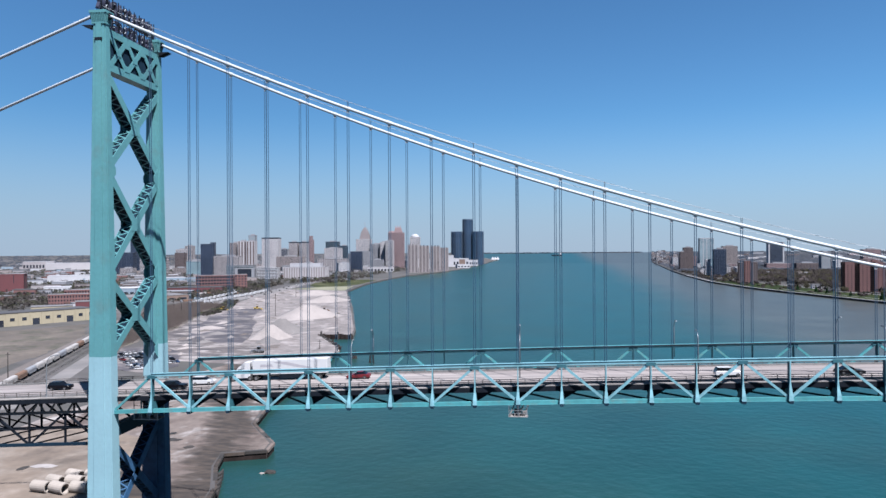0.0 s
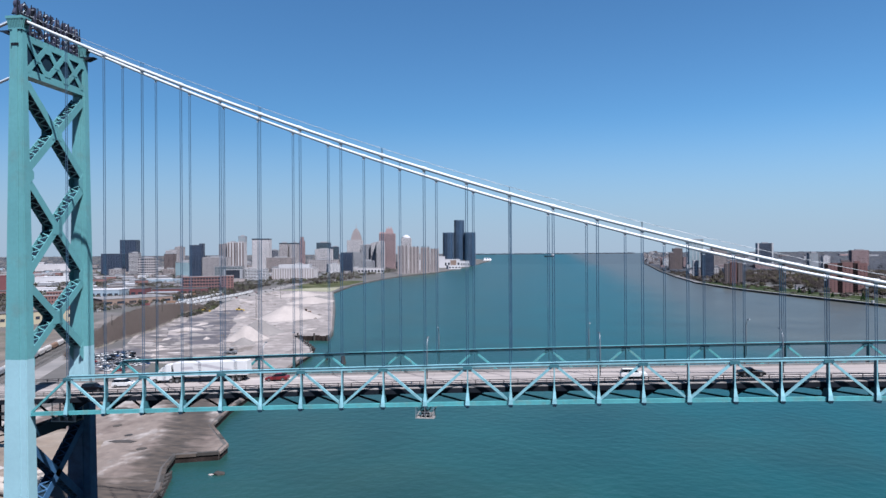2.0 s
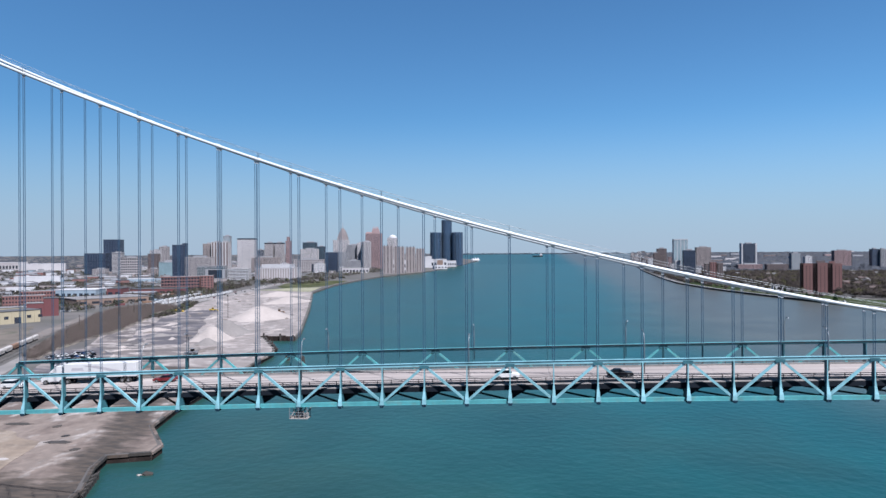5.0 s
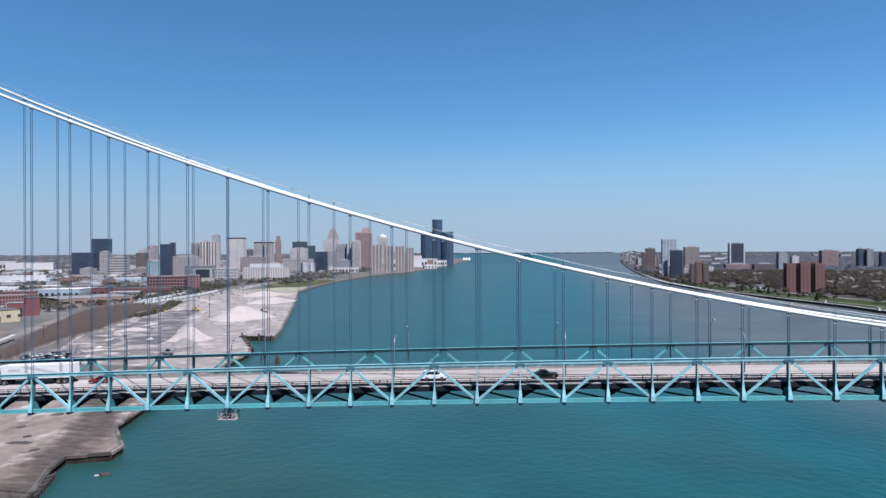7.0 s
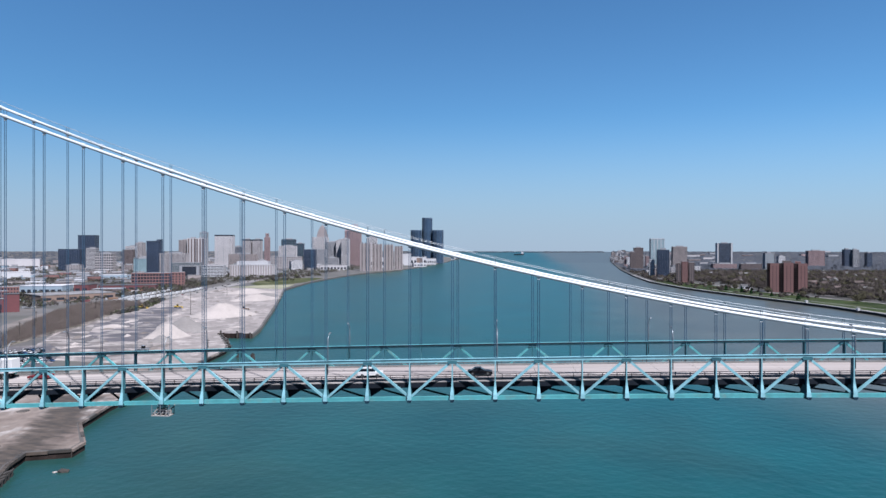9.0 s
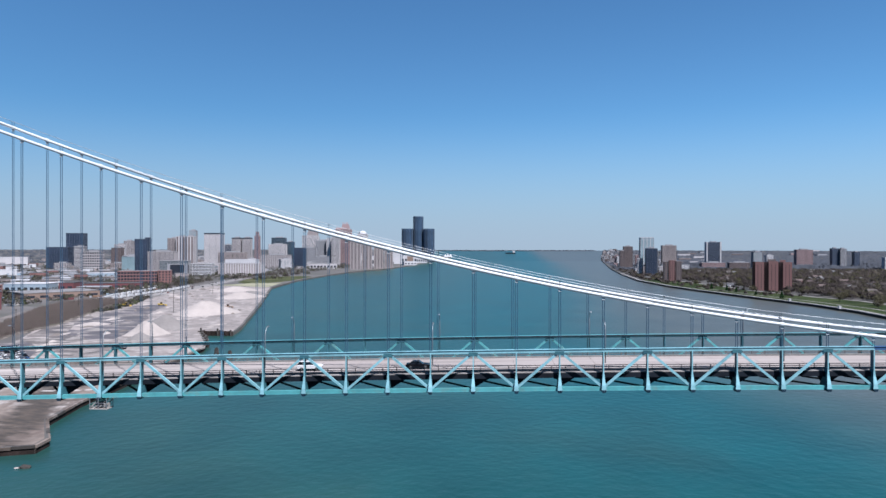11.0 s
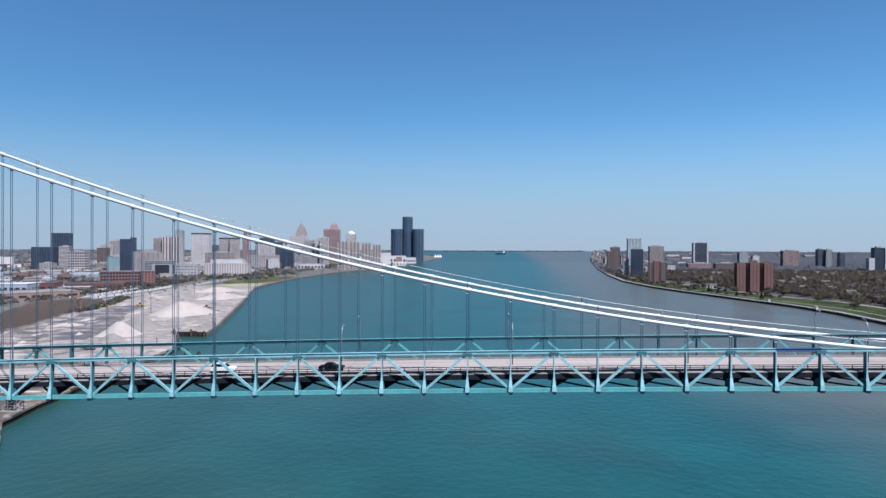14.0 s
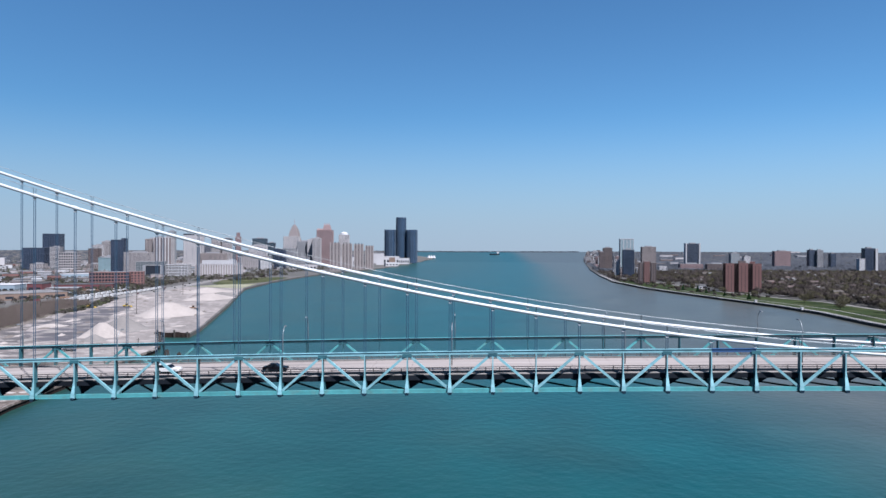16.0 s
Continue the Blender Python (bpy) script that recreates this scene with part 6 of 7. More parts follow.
BLUE_FRAME = surface("blue_grey_mullion", (0.12, 0.175, 0.25), 0.4, 0.2, 0.2)


def round_towers():
    """A tall round glass tower among four lower ones."""
    for dx, dy, r, top, label in ((0, 10, 24, 217, "tall round dark blue glass tower"), (-51, -6, 27, 158, "lower dark blue glass tower with a notched top"), (51, -4, 27, 158, "lower dark blue glass tower with a notched top"), (-46, 66, 26, 157, "lower dark blue glass tower behind"), (48, 68, 26, 157, "lower dark blue glass tower behind")):
        x, y = -180 + dx, 3119 + dy
        b = thing("round_tower" if dx == 0 else "glass_tower", label, "building", "riverfront glass towers", place=(x, y, 0))
        sides = 24 if dx == 0 else 8
        bm = bmesh.new()
        tube(bm, [(0, 0, 2), (0, 0, top)], r - 0.8, sides)
        part("glass_core", bm, GLASS_BLUE, b)
        m = 24 if dx == 0 else 32
        for k in range(m):
            a = 2 * math.pi * k / m
            if dx == 0:
                px, py = math.cos(a) * r, math.sin(a) * r
            else:
                q = r * 0.95 / max(abs(math.cos(a)), abs(math.sin(a)), (abs(math.cos(a)) + abs(math.sin(a))) / 1.35)
                px, py = math.cos(a) * q, math.sin(a) * q
            bm = bmesh.new()
            tube(bm, [(px, py, 2), (px, py, top + (2.5 if k % 2 else 0))], 0.75 if dx == 0 else 0.9, 5)
            part("mullion", bm, BLUE_FRAME, b)
        bm = bmesh.new()
        tube(bm, [(0, 0, top - 3), (0, 0, top + 1.5)], r + 0.3 if dx == 0 else r * 0.9, sides)
        part("crown", bm, BLUE_FRAME, b)


round_towers()


def tent_roof(x, y, size, high):
    t = thing("tent_pavilion", "white peaked tent pavilion on the point", "pavilion", place=(x, y, ground_at(x, y)))
    for k in range(3):
        bm = bmesh.new()
        tube(bm, [((k - 1) * size * 0.8, 0, 2), ((k - 1) * size * 0.8, 0, high * 0.4), ((k - 1) * size * 0.8, 0, high)], [size * 0.6, size * 0.45, 0.5], 12)
        part("tent_peak", bm, WHITE_WALL, t)


tent_roof(-75, 3780, 18, 18)

# filler blocks of the far bank
rnd = random.Random(21)
SHED_WALLS = [WHITE_WALL, BEIGE, TAN, GREY_WALL, RED_BRICK, BROWN, TAN, GREY_WALL, PALE_BLUE_WALL, RED_BRICK]
shed_words = {CREAM: "cream", WHITE_WALL: "white", BEIGE: "beige", GREY_WALL: "grey", RED_BRICK: "red brick", BROWN: "brown brick", TAN: "tan brick", PALE_BLUE_WALL: "pale blue"}
count = 0
while count < 400:
    y = rnd.uniform(760, 3000)
    edge = np.interp(y, [700, 1040, 1290, 1540, 1850, 2480, 3000], [-420, -480, -520, -560, -480, -400, -330])
    x = edge - rnd.uniform(0, 1) ** 1.3 * (0.66 * (y + 121) + 150 + edge + 200)
    if x > edge - 5 or x < -2500 or (-620 < x and y < 900):
        continue
    wall = rnd.choice(SHED_WALLS)
    if y > 1800 and rnd.random() < 0.3 and x > -1300:
        wall = rnd.choice((WHITE_WALL, BEIGE, CREAM, GREY_WALL, TAN))
        building(x, y, rnd.uniform(24, 50), rnd.uniform(18, 26), rnd.uniform(16, 34), wall, shed_words[wall] + " mid-rise city block with rows of windows", rnd.choice((8, 10, 30)), bay=4.5, plant=rnd.random() < 0.5, group="city blocks")
    else:
        shed(x, y, rnd.uniform(14, 30 if rnd.random() < 0.6 else 60), rnd.uniform(12, 32), rnd.uniform(5, 12), rnd.choice((8, 20, 30, 33)), wall, rnd.choice((ROOF_PALE, ROOF_DARK, WHITE_WALL, ROOF_DARK, GREY_WALL, HOUSE_ROOFS[0])), shed_words[wall] + " low city building with a flat roof", "city_building", rnd.choice((0, 4, 6)) if y < 1150 else 0, group="low city buildings")
    count += 1




def container(x, y, turn, paint, tone):
    c = thing("shipping_container", tone + " steel container on the yard ground", "container", "yard containers")
    bm = bmesh.new()
    box(bm, -6.1, 6.0, -1.22, 1.22, 0.1, 2.7)
    bmesh.ops.bevel(bm, geom=bm.edges[:], offset=0.08, segments=1, affect="EDGES")
    part("body", bm, paint, c)
    bm = bmesh.new()
    box(bm, 6.0, 6.1, -1.1, 1.1, 0.25, 2.6)
    part("door", bm, CURB, c)
    c.matrix_basis = pose(x, y, 3.05, 0, 0, turn)


rnd = random.Random(91)
for k in range(64):
    y = rnd.uniform(560, 1050)
    x = float(np.interp(y, [560, 700, 850, 1050], [-420, -440, -400, -420])) + rnd.uniform(-75, 30)
    paint, tone = rnd.choice(((TANK_WHITE, "dusty white"), (TANK_WHITE, "dusty white"), (TANK_BROWN, "brown"), (TANK_GREY, "grey"), (DARK_RED, "dark red"), (PALE_BLUE_WALL, "pale blue")))
    container(x, y, rnd.choice((8, 30, 53, 98, 120)) + rnd.uniform(-4, 4), paint, tone)


# ---------------------------------------------------------------- the east bank
def strip(name, line, wide, material, label, high=0.08):
    left, right = [], []
    for k, (x, y) in enumerate(line):
        a, b = line[max(0, k - 1)], line[min(len(line) - 1, k + 1)]
        n = Vector((b[1] - a[1], a[0] - b[0])).normalized() * wide / 2
        left.append((x + n.x, y + n.y)), right.append((x - n.x, y - n.y))
    bm = bmesh.new()
    rows = [[bm.verts.new((p[0], p[1], 3.0 + high)) for p in pair] for pair in zip(left, right)]
    for a, b in zip(rows, rows[1:]):
        bm.faces.new((a[0], a[1], b[1], b[0]))
    bmesh.ops.recalc_face_normals(bm, faces=bm.faces)
    solid = bmesh.ops.extrude_face_region(bm, geom=bm.faces[:])
    for v in solid["geom"]:
        if isinstance(v, bmesh.types.BMVert):
            v.co.z -= 0.5
    bmesh.ops.recalc_face_normals(bm, faces=bm.faces)
    return tagged(link(name, bm, material), label, "path", kind="structure")


SHORE_E = [(560, 300), (560, 400), (555, 560), (561, 668), (553, 760), (530, 870), (498, 1037), (480, 1162), (472, 1380), (505, 1740)]
ROAD_E = [(660, 300), (652, 500), (646, 706), (641, 813), (614, 881), (601, 950), (578, 1028), (572, 1156), (540, 1386), (556, 1589), (590, 1800)]
bm_park = [(x + 1, y) for x, y in SHORE_E[:-1]] + [(x - 5, y) for x, y in ROAD_E[8::-1]]
cover("ground_park", bm_park, GRASS, "green riverside park lawn behind a pale path", 0.08)
strip("pavement_shore", [(x + 4.5, y) for x, y in SHORE_E], 5.0, LIGHT_ROAD, "pale concrete riverside path", 0.16)
strip("road_east", ROAD_E, 7.5, LIGHT_ROAD, "pale riverside road behind the park", 0.14)
strip("pavement_park", [(585, 560), (592, 700), (575, 790), (556, 880), (530, 1010), (516, 1120)], 3.0, LIGHT_ROAD, "narrow pale path across the park lawn", 0.15)


def shore_wall():
    w = thing("shore_wall", "dark stone river wall below the park", "river wall", kind="structure")
    for a, b in zip(SHORE_E, SHORE_E[1:]):
        n = max(1, int(math.dist(a, b) / 22))
        for k in range(n):
            p = (a[0] + (b[0] - a[0]) * k / n, a[1] + (b[1] - a[1]) * k / n)
            r = (a[0] + (b[0] - a[0]) * (k + 0.99) / n, a[1] + (b[1] - a[1]) * (k + 0.99) / n)
            bm = bmesh.new()
            bar(bm, (*p, 0.9), (*r, 0.9), 1.6, 3.6, (0, 0, 1))
            part("wall_block", bm, EDGE, w)
            bm = bmesh.new()
            bar(bm, (*p, 2.95), (*r, 2.95), 1.1, 0.5, (0, 0, 1))
            part("coping", bm, GREY_WALL, w)


shore_wall()
for x, y in ((556, 700), (548, 812), (574, 470)):
    shed(x, y, 2.6, 2.6, 2.4, 10, WHITE_WALL, WHITE_WALL, "small white box kiosk on the park edge", "kiosk")


# Shade of the balcony recesses is put into this brick colour.
SLOT_DARK = surface("shaded_brown_brick", (0.045, 0.03, 0.03), 0.9, 0, 0.2, 0.5, 0.05, spec=0.1)


def brick_apartments():
    """Slab of brick piers and dark balcony slots."""
    b = thing("apartment_building", "large red brick apartment slab with dark balcony slots", "building", place=(613, 1030, 0))
    b.rotation_euler = (0, 0, radians(-18))
    w, d, top = 58, 22, 50
    bm = bmesh.new()
    box(bm, -w / 2 + 0.2, w / 2 - 0.2, -d / 2 + 2.2, d / 2, 2.6, top)
    part("body", bm, SLOT_DARK, b)
    x = -w / 2
    for wide, kind in ((4, 0), (13, 1), (7, 0), (14, 1), (7, 0), (13, 1)):
        if kind:
            bm = bmesh.new()
            box(bm, x, x + wide, -d / 2, -d / 2 + 2.6, 2.6, top + (1.2 if wide > 13 else 0))
            pier = part("brick_pier", bm, RED_BRICK, b)
            for u in (0.3, 0.7):
                bm = bmesh.new()
                for k in range(13):
                    box(bm, x + wide * u - 0.55, x + wide * u + 0.55, -d / 2 - 0.05, -d / 2 + 0.2, 5.6 + k * 3.2, 7.1 + k * 3.2)
                tagged(part("window", bm, SLOT_DARK, pier), kind="stuff")
        else:
            for k in range(13):
                bm = bmesh.new()
                box(bm, x, x + wide, -d / 2 + 0.5, -d / 2 + 2.3, 4.4 + k * 3.2, 5.5 + k * 3.2)
                part("balcony", bm, SLOT_DARK, b)
        x += wide
    bm = bmesh.new()
    box(bm, -6, 6, -4, 6, top, top + 4.5)
    part("plant_room", bm, BROWN, b)
    bm = bmesh.new()
    box(bm, 12, 20, -4, 5, top, top + 3.2)
    part("roof_house", bm, RED_BRICK, b)


brick_apartments()
shed(580, 1120, 15, 10, 5.5, -10, WHITE_WALL, ROOF_DARK, "low white house beside the brick slab", "house", 3, 3)
building(614, 2180, 30, 24, 76, BROWN, "brown brick riverside apartment tower", -6, pier=0.5, band=0.4, name="apartment_tower")
building(590, 2150, 17, 20, 62, BROWN, "rose brick riverside apartment block", -6, pier=0.5, band=0.4, name="apartment_tower")
building(707, 2320, 46, 32, 108, WHITE_WALL, "pale blue glass tower with white edges", -4, GLASS_SKY, 12, 3.6, 0.15, 0.12, "hotel_tower", plant=False)
building(557, 1615, 28, 24, 71, NAVY_FRAME, "dark blue glass apartment tower", -8, GLASS_NAVY, 4, 3.3, 0.15, 0.2, "apartment_tower")
building(574, 1640, 10, 22, 66, GREY_WALL, "grey side core of the dark tower", -8, pier=0.5, band=0.5, name="apartment_tower", plant=False)
building(533, 1630, 13, 18, 46, WHITE_WALL, "white slim block beside the dark tower", -8, pier=0.5, band=0.5, name="apartment_tower", plant=False)
building(779, 2302, 48, 28, 80, TAN, "grey-brown apartment slab above the treetops", -4, pier=0.5, band=0.35, name="apartment_tower")
for x, h, m, w in ((521, 44, BROWN, 10), (533, 47, RED_BRICK, 12), (546, 45, BROWN, 11)):
    building(x, 1333 + (x - 533) * -0.15, w, 16, h, m, "brown brick apartment tower with dark slots", -10, pier=0.6, band=0.4, name="apartment_tower", plant=False, group="brick tower wings")
building(948, 2358, 42, 26, 92, NAVY_FRAME, "tall grey slab with bright white end walls", -4, GLASS_DARK, 3.2, 3.3, 0.35, 0.35, "apartment_tower")
for dx in (-23, 23):
    building(948 + dx, 2358 - dx * 0.07, 5, 27, 93, WHITE_WALL, "white end wall of the grey slab", -4, WHITE_WALL, 5, 3.3, 0.95, 0.9, "apartment_tower", plant=False)
building(974, 2032, 26, 24, 60, GREY_WALL, "pale grey office block above the trees", -4, GLASS_SKY)
building(1018, 2050, 20, 20, 50, WHITE_WALL, "white block above the trees", -4, pier=0.6, band=0.5)
building(905, 1990, 60, 24, 28, BROWN, "low brown apartment block in the trees", -4)
building(850, 2060, 70, 30, 26, ROSE, "broad rose brick school block in the trees", -4)
building(1296, 2440, 56, 28, 66, ROSE, "broad rose-brown apartment slab above the trees", -4, pier=0.5, band=0.4)
building(1340, 2310, 20, 22, 71, NAVY_FRAME, "dark tower half of a pair above the trees", -4, GLASS_NAVY)
building(1362, 2300, 20, 22, 70, GREY_WALL, "grey tower half of a pair above the trees", -4)
building(1397, 2281, 17, 20, 59, NAVY_FRAME, "slim dark tower above the trees", -4, GLASS_NAVY)
building(1343, 1970, 28, 24, 77, NAVY_FRAME, "dark blue tower with a white edge above the trees", -4, GLASS_NAVY, pier=0.15, band=0.15)
building(1360, 1966, 7, 24, 76, WHITE_WALL, "white edge block of the dark tower", -4, WHITE_WALL, 7, 3.3, 0.9, 0.8, plant=False)
building(1316, 1960, 16, 20, 46, WHITE_WALL, "low white block beside the dark tower", -4, pier=0.7, band=0.5, plant=False)
rnd = random.Random(33)
for k in range(64):
    y = rnd.uniform(1700, 3400)
    edge = float(np.interp(y, [1700, 2200, 3100], [520, 580, 700]))
    x = edge + 12 + 190 * rnd.random()
    m = rnd.choice((BROWN, TAN, GREY_WALL, WHITE_WALL, WHITE_WALL, CREAM, ROSE, CREAM))
    building(x, y, rnd.uniform(10, 24), rnd.uniform(10, 18), rnd.uniform(9, 24 if y < 2300 else 46), m, {BROWN: "brown", TAN: "tan", GREY_WALL: "grey", WHITE_WALL: "white", ROSE: "rose brick", CREAM: "cream"}[m] + " riverside town block", rnd.uniform(-12, 4), group="town blocks", plant=False)


rnd = random.Random(53)
for k in range(46):
    y = rnd.uniform(2900, 4700)
    x = float(np.interp(y, [2200, 3100, 3600, 4400, 4950], [560, 690, 760, 900, 1000])) + 10 + 150 * rnd.random() ** 1.5
    m, tone = rnd.choice(((GREY_WALL, "grey"), (WHITE_WALL, "white"), (TAN, "tan"), (BEIGE, "beige"), (BROWN, "brown")))
    z = ground_at(x, y)
    building(x, y, rnd.uniform(10, 26), rnd.uniform(10, 20), z + rnd.uniform(8, 26 if y < 3800 else 16), m, tone + " waterside block far up the river", rnd.uniform(-10, 6), group="far waterside blocks", plant=False)
rnd = random.Random(52)
for k in range(22):
    y = rnd.uniform(2500, 4300)
    x = float(np.interp(y, [2500, 3100, 4300], [850, 950, 1200])) + rnd.random() * (0.55 * (y + 121) + 150 - 0.22 * y - 400)
    wall, tone = rnd.choice(((WHITE_WALL, "white"), (CREAM, "cream"), (ROSE, "rose brick"), (GREY_WALL, "grey"), (BROWN, "brown brick")))
    shed(x, y, rnd.uniform(25, 80), rnd.uniform(14, 24), rnd.uniform(9, 12), rnd.choice((-6, -2, 4)), wall, rnd.choice((WHITE_WALL, ROOF_PALE, ROOF_PALE)), "long " + tone + " building low among far treetops", "town_hall_block", 0, group="far town sheds")


# ---------------------------------------------------------------- trees
def foliage(name, stops, rough=0.9, crowns=True, glow=0.2):
    """Leaf and twig colours that change from crown to crown and a little from spray to spray."""
    m = bpy.data.materials.new(name)
    m.use_nodes = True
    n, l = m.node_tree.nodes, m.node_tree.links
    stops = [[v * 0.72 for v in c] for c in stops]
    shader = n["Principled BSDF"]
    thin = n.new("ShaderNodeBsdfTranslucent")
    info = n.new("ShaderNodeNewGeometry")
    mix = n.new("ShaderNodeMath")
    mix.operation = "MULTIPLY_ADD"
    l.new(info.outputs["Random Per Island"], mix.inputs[0])
    mix.inputs[1].default_value = 0.03
    if crowns:
        tone, lobe = n.new("ShaderNodeAttribute"), n.new("ShaderNodeAttribute")
        tone.attribute_name, lobe.attribute_name = "tone", "lobe"
        l.new(tone.outputs["Fac"], mix.inputs[2])
        l.new(lobe.outputs["Vector"], shader.inputs["Normal"])
    else:
        where, cloud = n.new("ShaderNodeTexCoord"), n.new("ShaderNodeTexNoise")
        cloud.inputs["Scale"].default_value, cloud.inputs["Detail"].default_value = 0.1, 2
        l.new(where.outputs["Object"], cloud.inputs["Vector"]), l.new(cloud.outputs["Fac"], mix.inputs[2])
    ramp = n.new("ShaderNodeValToRGB")
    ramp.color_ramp.elements[0].color, ramp.color_ramp.elements[1].color = (*stops[0], 1), (*stops[-1], 1)
    for k, c in enumerate(stops[1:-1]):
        e = ramp.color_ramp.elements.new((k + 1) / (len(stops) - 1))
        e.color = (*c, 1)
    l.new(mix.outputs[0], ramp.inputs[0]), l.new(ramp.outputs[0], shader.inputs["Base Color"])
    shader.inputs["Roughness"].default_value = rough
    shader.inputs["Specular IOR Level"].default_value = 0.05
    l.new(ramp.outputs[0], thin.inputs[0])
    both = n.new("ShaderNodeMixShader")
    both.inputs[0].default_value = glow
    l.new(shader.outputs[0], both.inputs[1]), l.new(thin.outputs[0], both.inputs[2])
    l.new(both.outputs[0], n["Material Output"].inputs[0])
    return m


SPRING_WOOD = foliage("spring_woodland", [(0.034, 0.028, 0.031), (0.056, 0.046, 0.047), (0.047, 0.042, 0.035), (0.072, 0.06, 0.061), (0.038, 0.032, 0.034), (0.061, 0.051, 0.049), (0.06, 0.06, 0.029), (0.067, 0.055, 0.057), (0.042, 0.036, 0.038)], glow=0.2)
SPRING_LEAF = foliage("spring_leaf", [(0.06, 0.05, 0.047), (0.075, 0.068, 0.045), (0.065, 0.068, 0.034)], 0.9, False)
# Distance haze is put into these blue-grey tree colours.
HAZY_WOOD = foliage("hazy_distant_woodland", [(0.066, 0.073, 0.095), (0.074, 0.081, 0.104), (0.069, 0.076, 0.098), (0.079, 0.086, 0.11), (0.062, 0.069, 0.09)], glow=0.25)
BARE_BRUSH = foliage("bare_brush", [(0.15, 0.121, 0.118), (0.163, 0.132, 0.129), (0.156, 0.126, 0.122), (0.137, 0.122, 0.104)], glow=0.25)
CITY_TREES = foliage("city_trees", [(0.085, 0.073, 0.074), (0.064, 0.058, 0.053), (0.064, 0.071, 0.04), (0.1, 0.087, 0.086), (0.046, 0.041, 0.041), (0.056, 0.063, 0.038)])
CONIFER = foliage("dark_conifer", [(0.012, 0.03, 0.014), (0.02, 0.045, 0.018), (0.03, 0.05, 0.02)], 0.9, False)
BARK = surface("grey_brown_bark", (0.09, 0.07, 0.055), 0.9, 0, 0.25, 2.0, 0.3)


def clumps(name, trees, leaves, size, material, label, category, seed, thin=1.0, shell=0.55, upright=0.0, lift=0.5, flat=1.0):
    """Many crowns in one mesh. trees: rows of x, y, ground, height, radius; each crown is a cloud of small twisted leaf sprays."""
    g = np.random.default_rng(seed)
    t = np.asarray(trees, float)
    n = len(t)
    way = g.normal(size=(n, leaves, 3))
    way /= np.linalg.norm(way, axis=2, keepdims=True)
    way[:, :, 2] = np.abs(way[:, :, 2]) * 0.9 - 0.25
    out = shell + (1 - shell) * g.random((n, leaves, 1)) ** 0.6
    lumps = 1 + 0.28 * np.sin(way[:, :, :1] * 5.1 + g.random((n, 1, 1)) * 6) * np.cos(way[:, :, 1:2] * 4.3 + g.random((n, 1, 1)) * 6)
    mid = way * out * lumps
    place = np.empty((n, leaves, 3))
    place[:, :, 0] = t[:, None, 0] + mid[:, :, 0] * t[:, None, 4]
    place[:, :, 1] = t[:, None, 1] + mid[:, :, 1] * t[:, None, 4]
    place[:, :, 2] = t[:, None, 2] + t[:, None, 3] * (0.42 + 0.6 * mid[:, :, 2])
    a = g.normal(size=(n, leaves, 3)) + np.array((0, 0, upright))
    a[:, :, 2] *= flat
    a /= np.linalg.norm(a, axis=2, keepdims=True)
    b = np.cross(a, g.normal(size=(n, leaves, 3)) * (flat, flat, 1.0))
    b /= np.linalg.norm(b, axis=2, keepdims=True)
    s = size * (0.6 + 0.8 * g.random((n, leaves, 1)))
    a, b = a * s, b * s * thin
    corners = np.stack((place - a, place - b * 0.8, place + a * 0.9, place + b), axis=2).reshape(-1, 3)
    q = np.arange(len(corners)).reshape(-1, 4)
    me = bpy.data.meshes.new(name)
    me.vertices.add(len(corners))
    me.vertices.foreach_set("co", corners.ravel())
    me.loops.add(q.size)
    me.loops.foreach_set("vertex_index", q.ravel().astype(np.int32))
    me.polygons.add(len(q))
    me.polygons.foreach_set("loop_start", (np.arange(len(q)) * 4).astype(np.int32))
    me.update(calc_edges=True)
    lobe = way + np.array((0, 0, lift)) + 0.25 * g.normal(size=way.shape)
    lobe /= np.linalg.norm(lobe, axis=2, keepdims=True)
    me.attributes.new("lobe", "FLOAT_VECTOR", "POINT").data.foreach_set("vector", np.repeat(lobe.reshape(-1, 3), 4, axis=0).ravel().astype(np.float32))
    me.attributes.new("tone", "FLOAT", "POINT").data.foreach_set("value", np.repeat(g.random(n) * 0.88, leaves * 4).astype(np.float32))
    me.materials.append(material)
    return tagged(new(name, me), label, category, kind="stuff")


def inside(x, y, outline):
    hit = False
    for (x0, y0), (x1, y1) in zip(outline, outline[1:] + outline[:1]):
        if (y0 > y) != (y1 > y) and x < x0 + (y - y0) / (y1 - y0) * (x1 - x0):
            hit = not hit
    return hit


rnd = random.Random(8)


def road_x(y):
    return float(np.interp(y, [p[1] for p in ROAD_E] + [2200, 3100, 3600, 4400], [p[0] for p in ROAD_E] + [660, 800, 900, 1050]))


near, mid, far = [], [], []
while len(near) < 2300:
    y = rnd.uniform(420, 1350)
    x = road_x(y) + 9 + rnd.random() * (190 + 0.62 * (y + 121) - road_x(y) + 60)
    if x < 180 + 0.62 * (y + 121) + 80 and not (570 < x < 650 and 985 < y < 1075):
        near.append((x, y, 3.0, rnd.uniform(8, 15), rnd.uniform(4.5, 8.5)))
while len(mid) < 8000:
    y = rnd.uniform(1350, 2700)
    x = road_x(y) + 12 + rnd.random() * (250 + 0.62 * (y + 121) - road_x(y))
    if rnd.random() < 0.15 and x < road_x(y) + 130:
        continue
    mid.append((x, y, 3.0, rnd.uniform(8, 15), rnd.uniform(5, 8)))
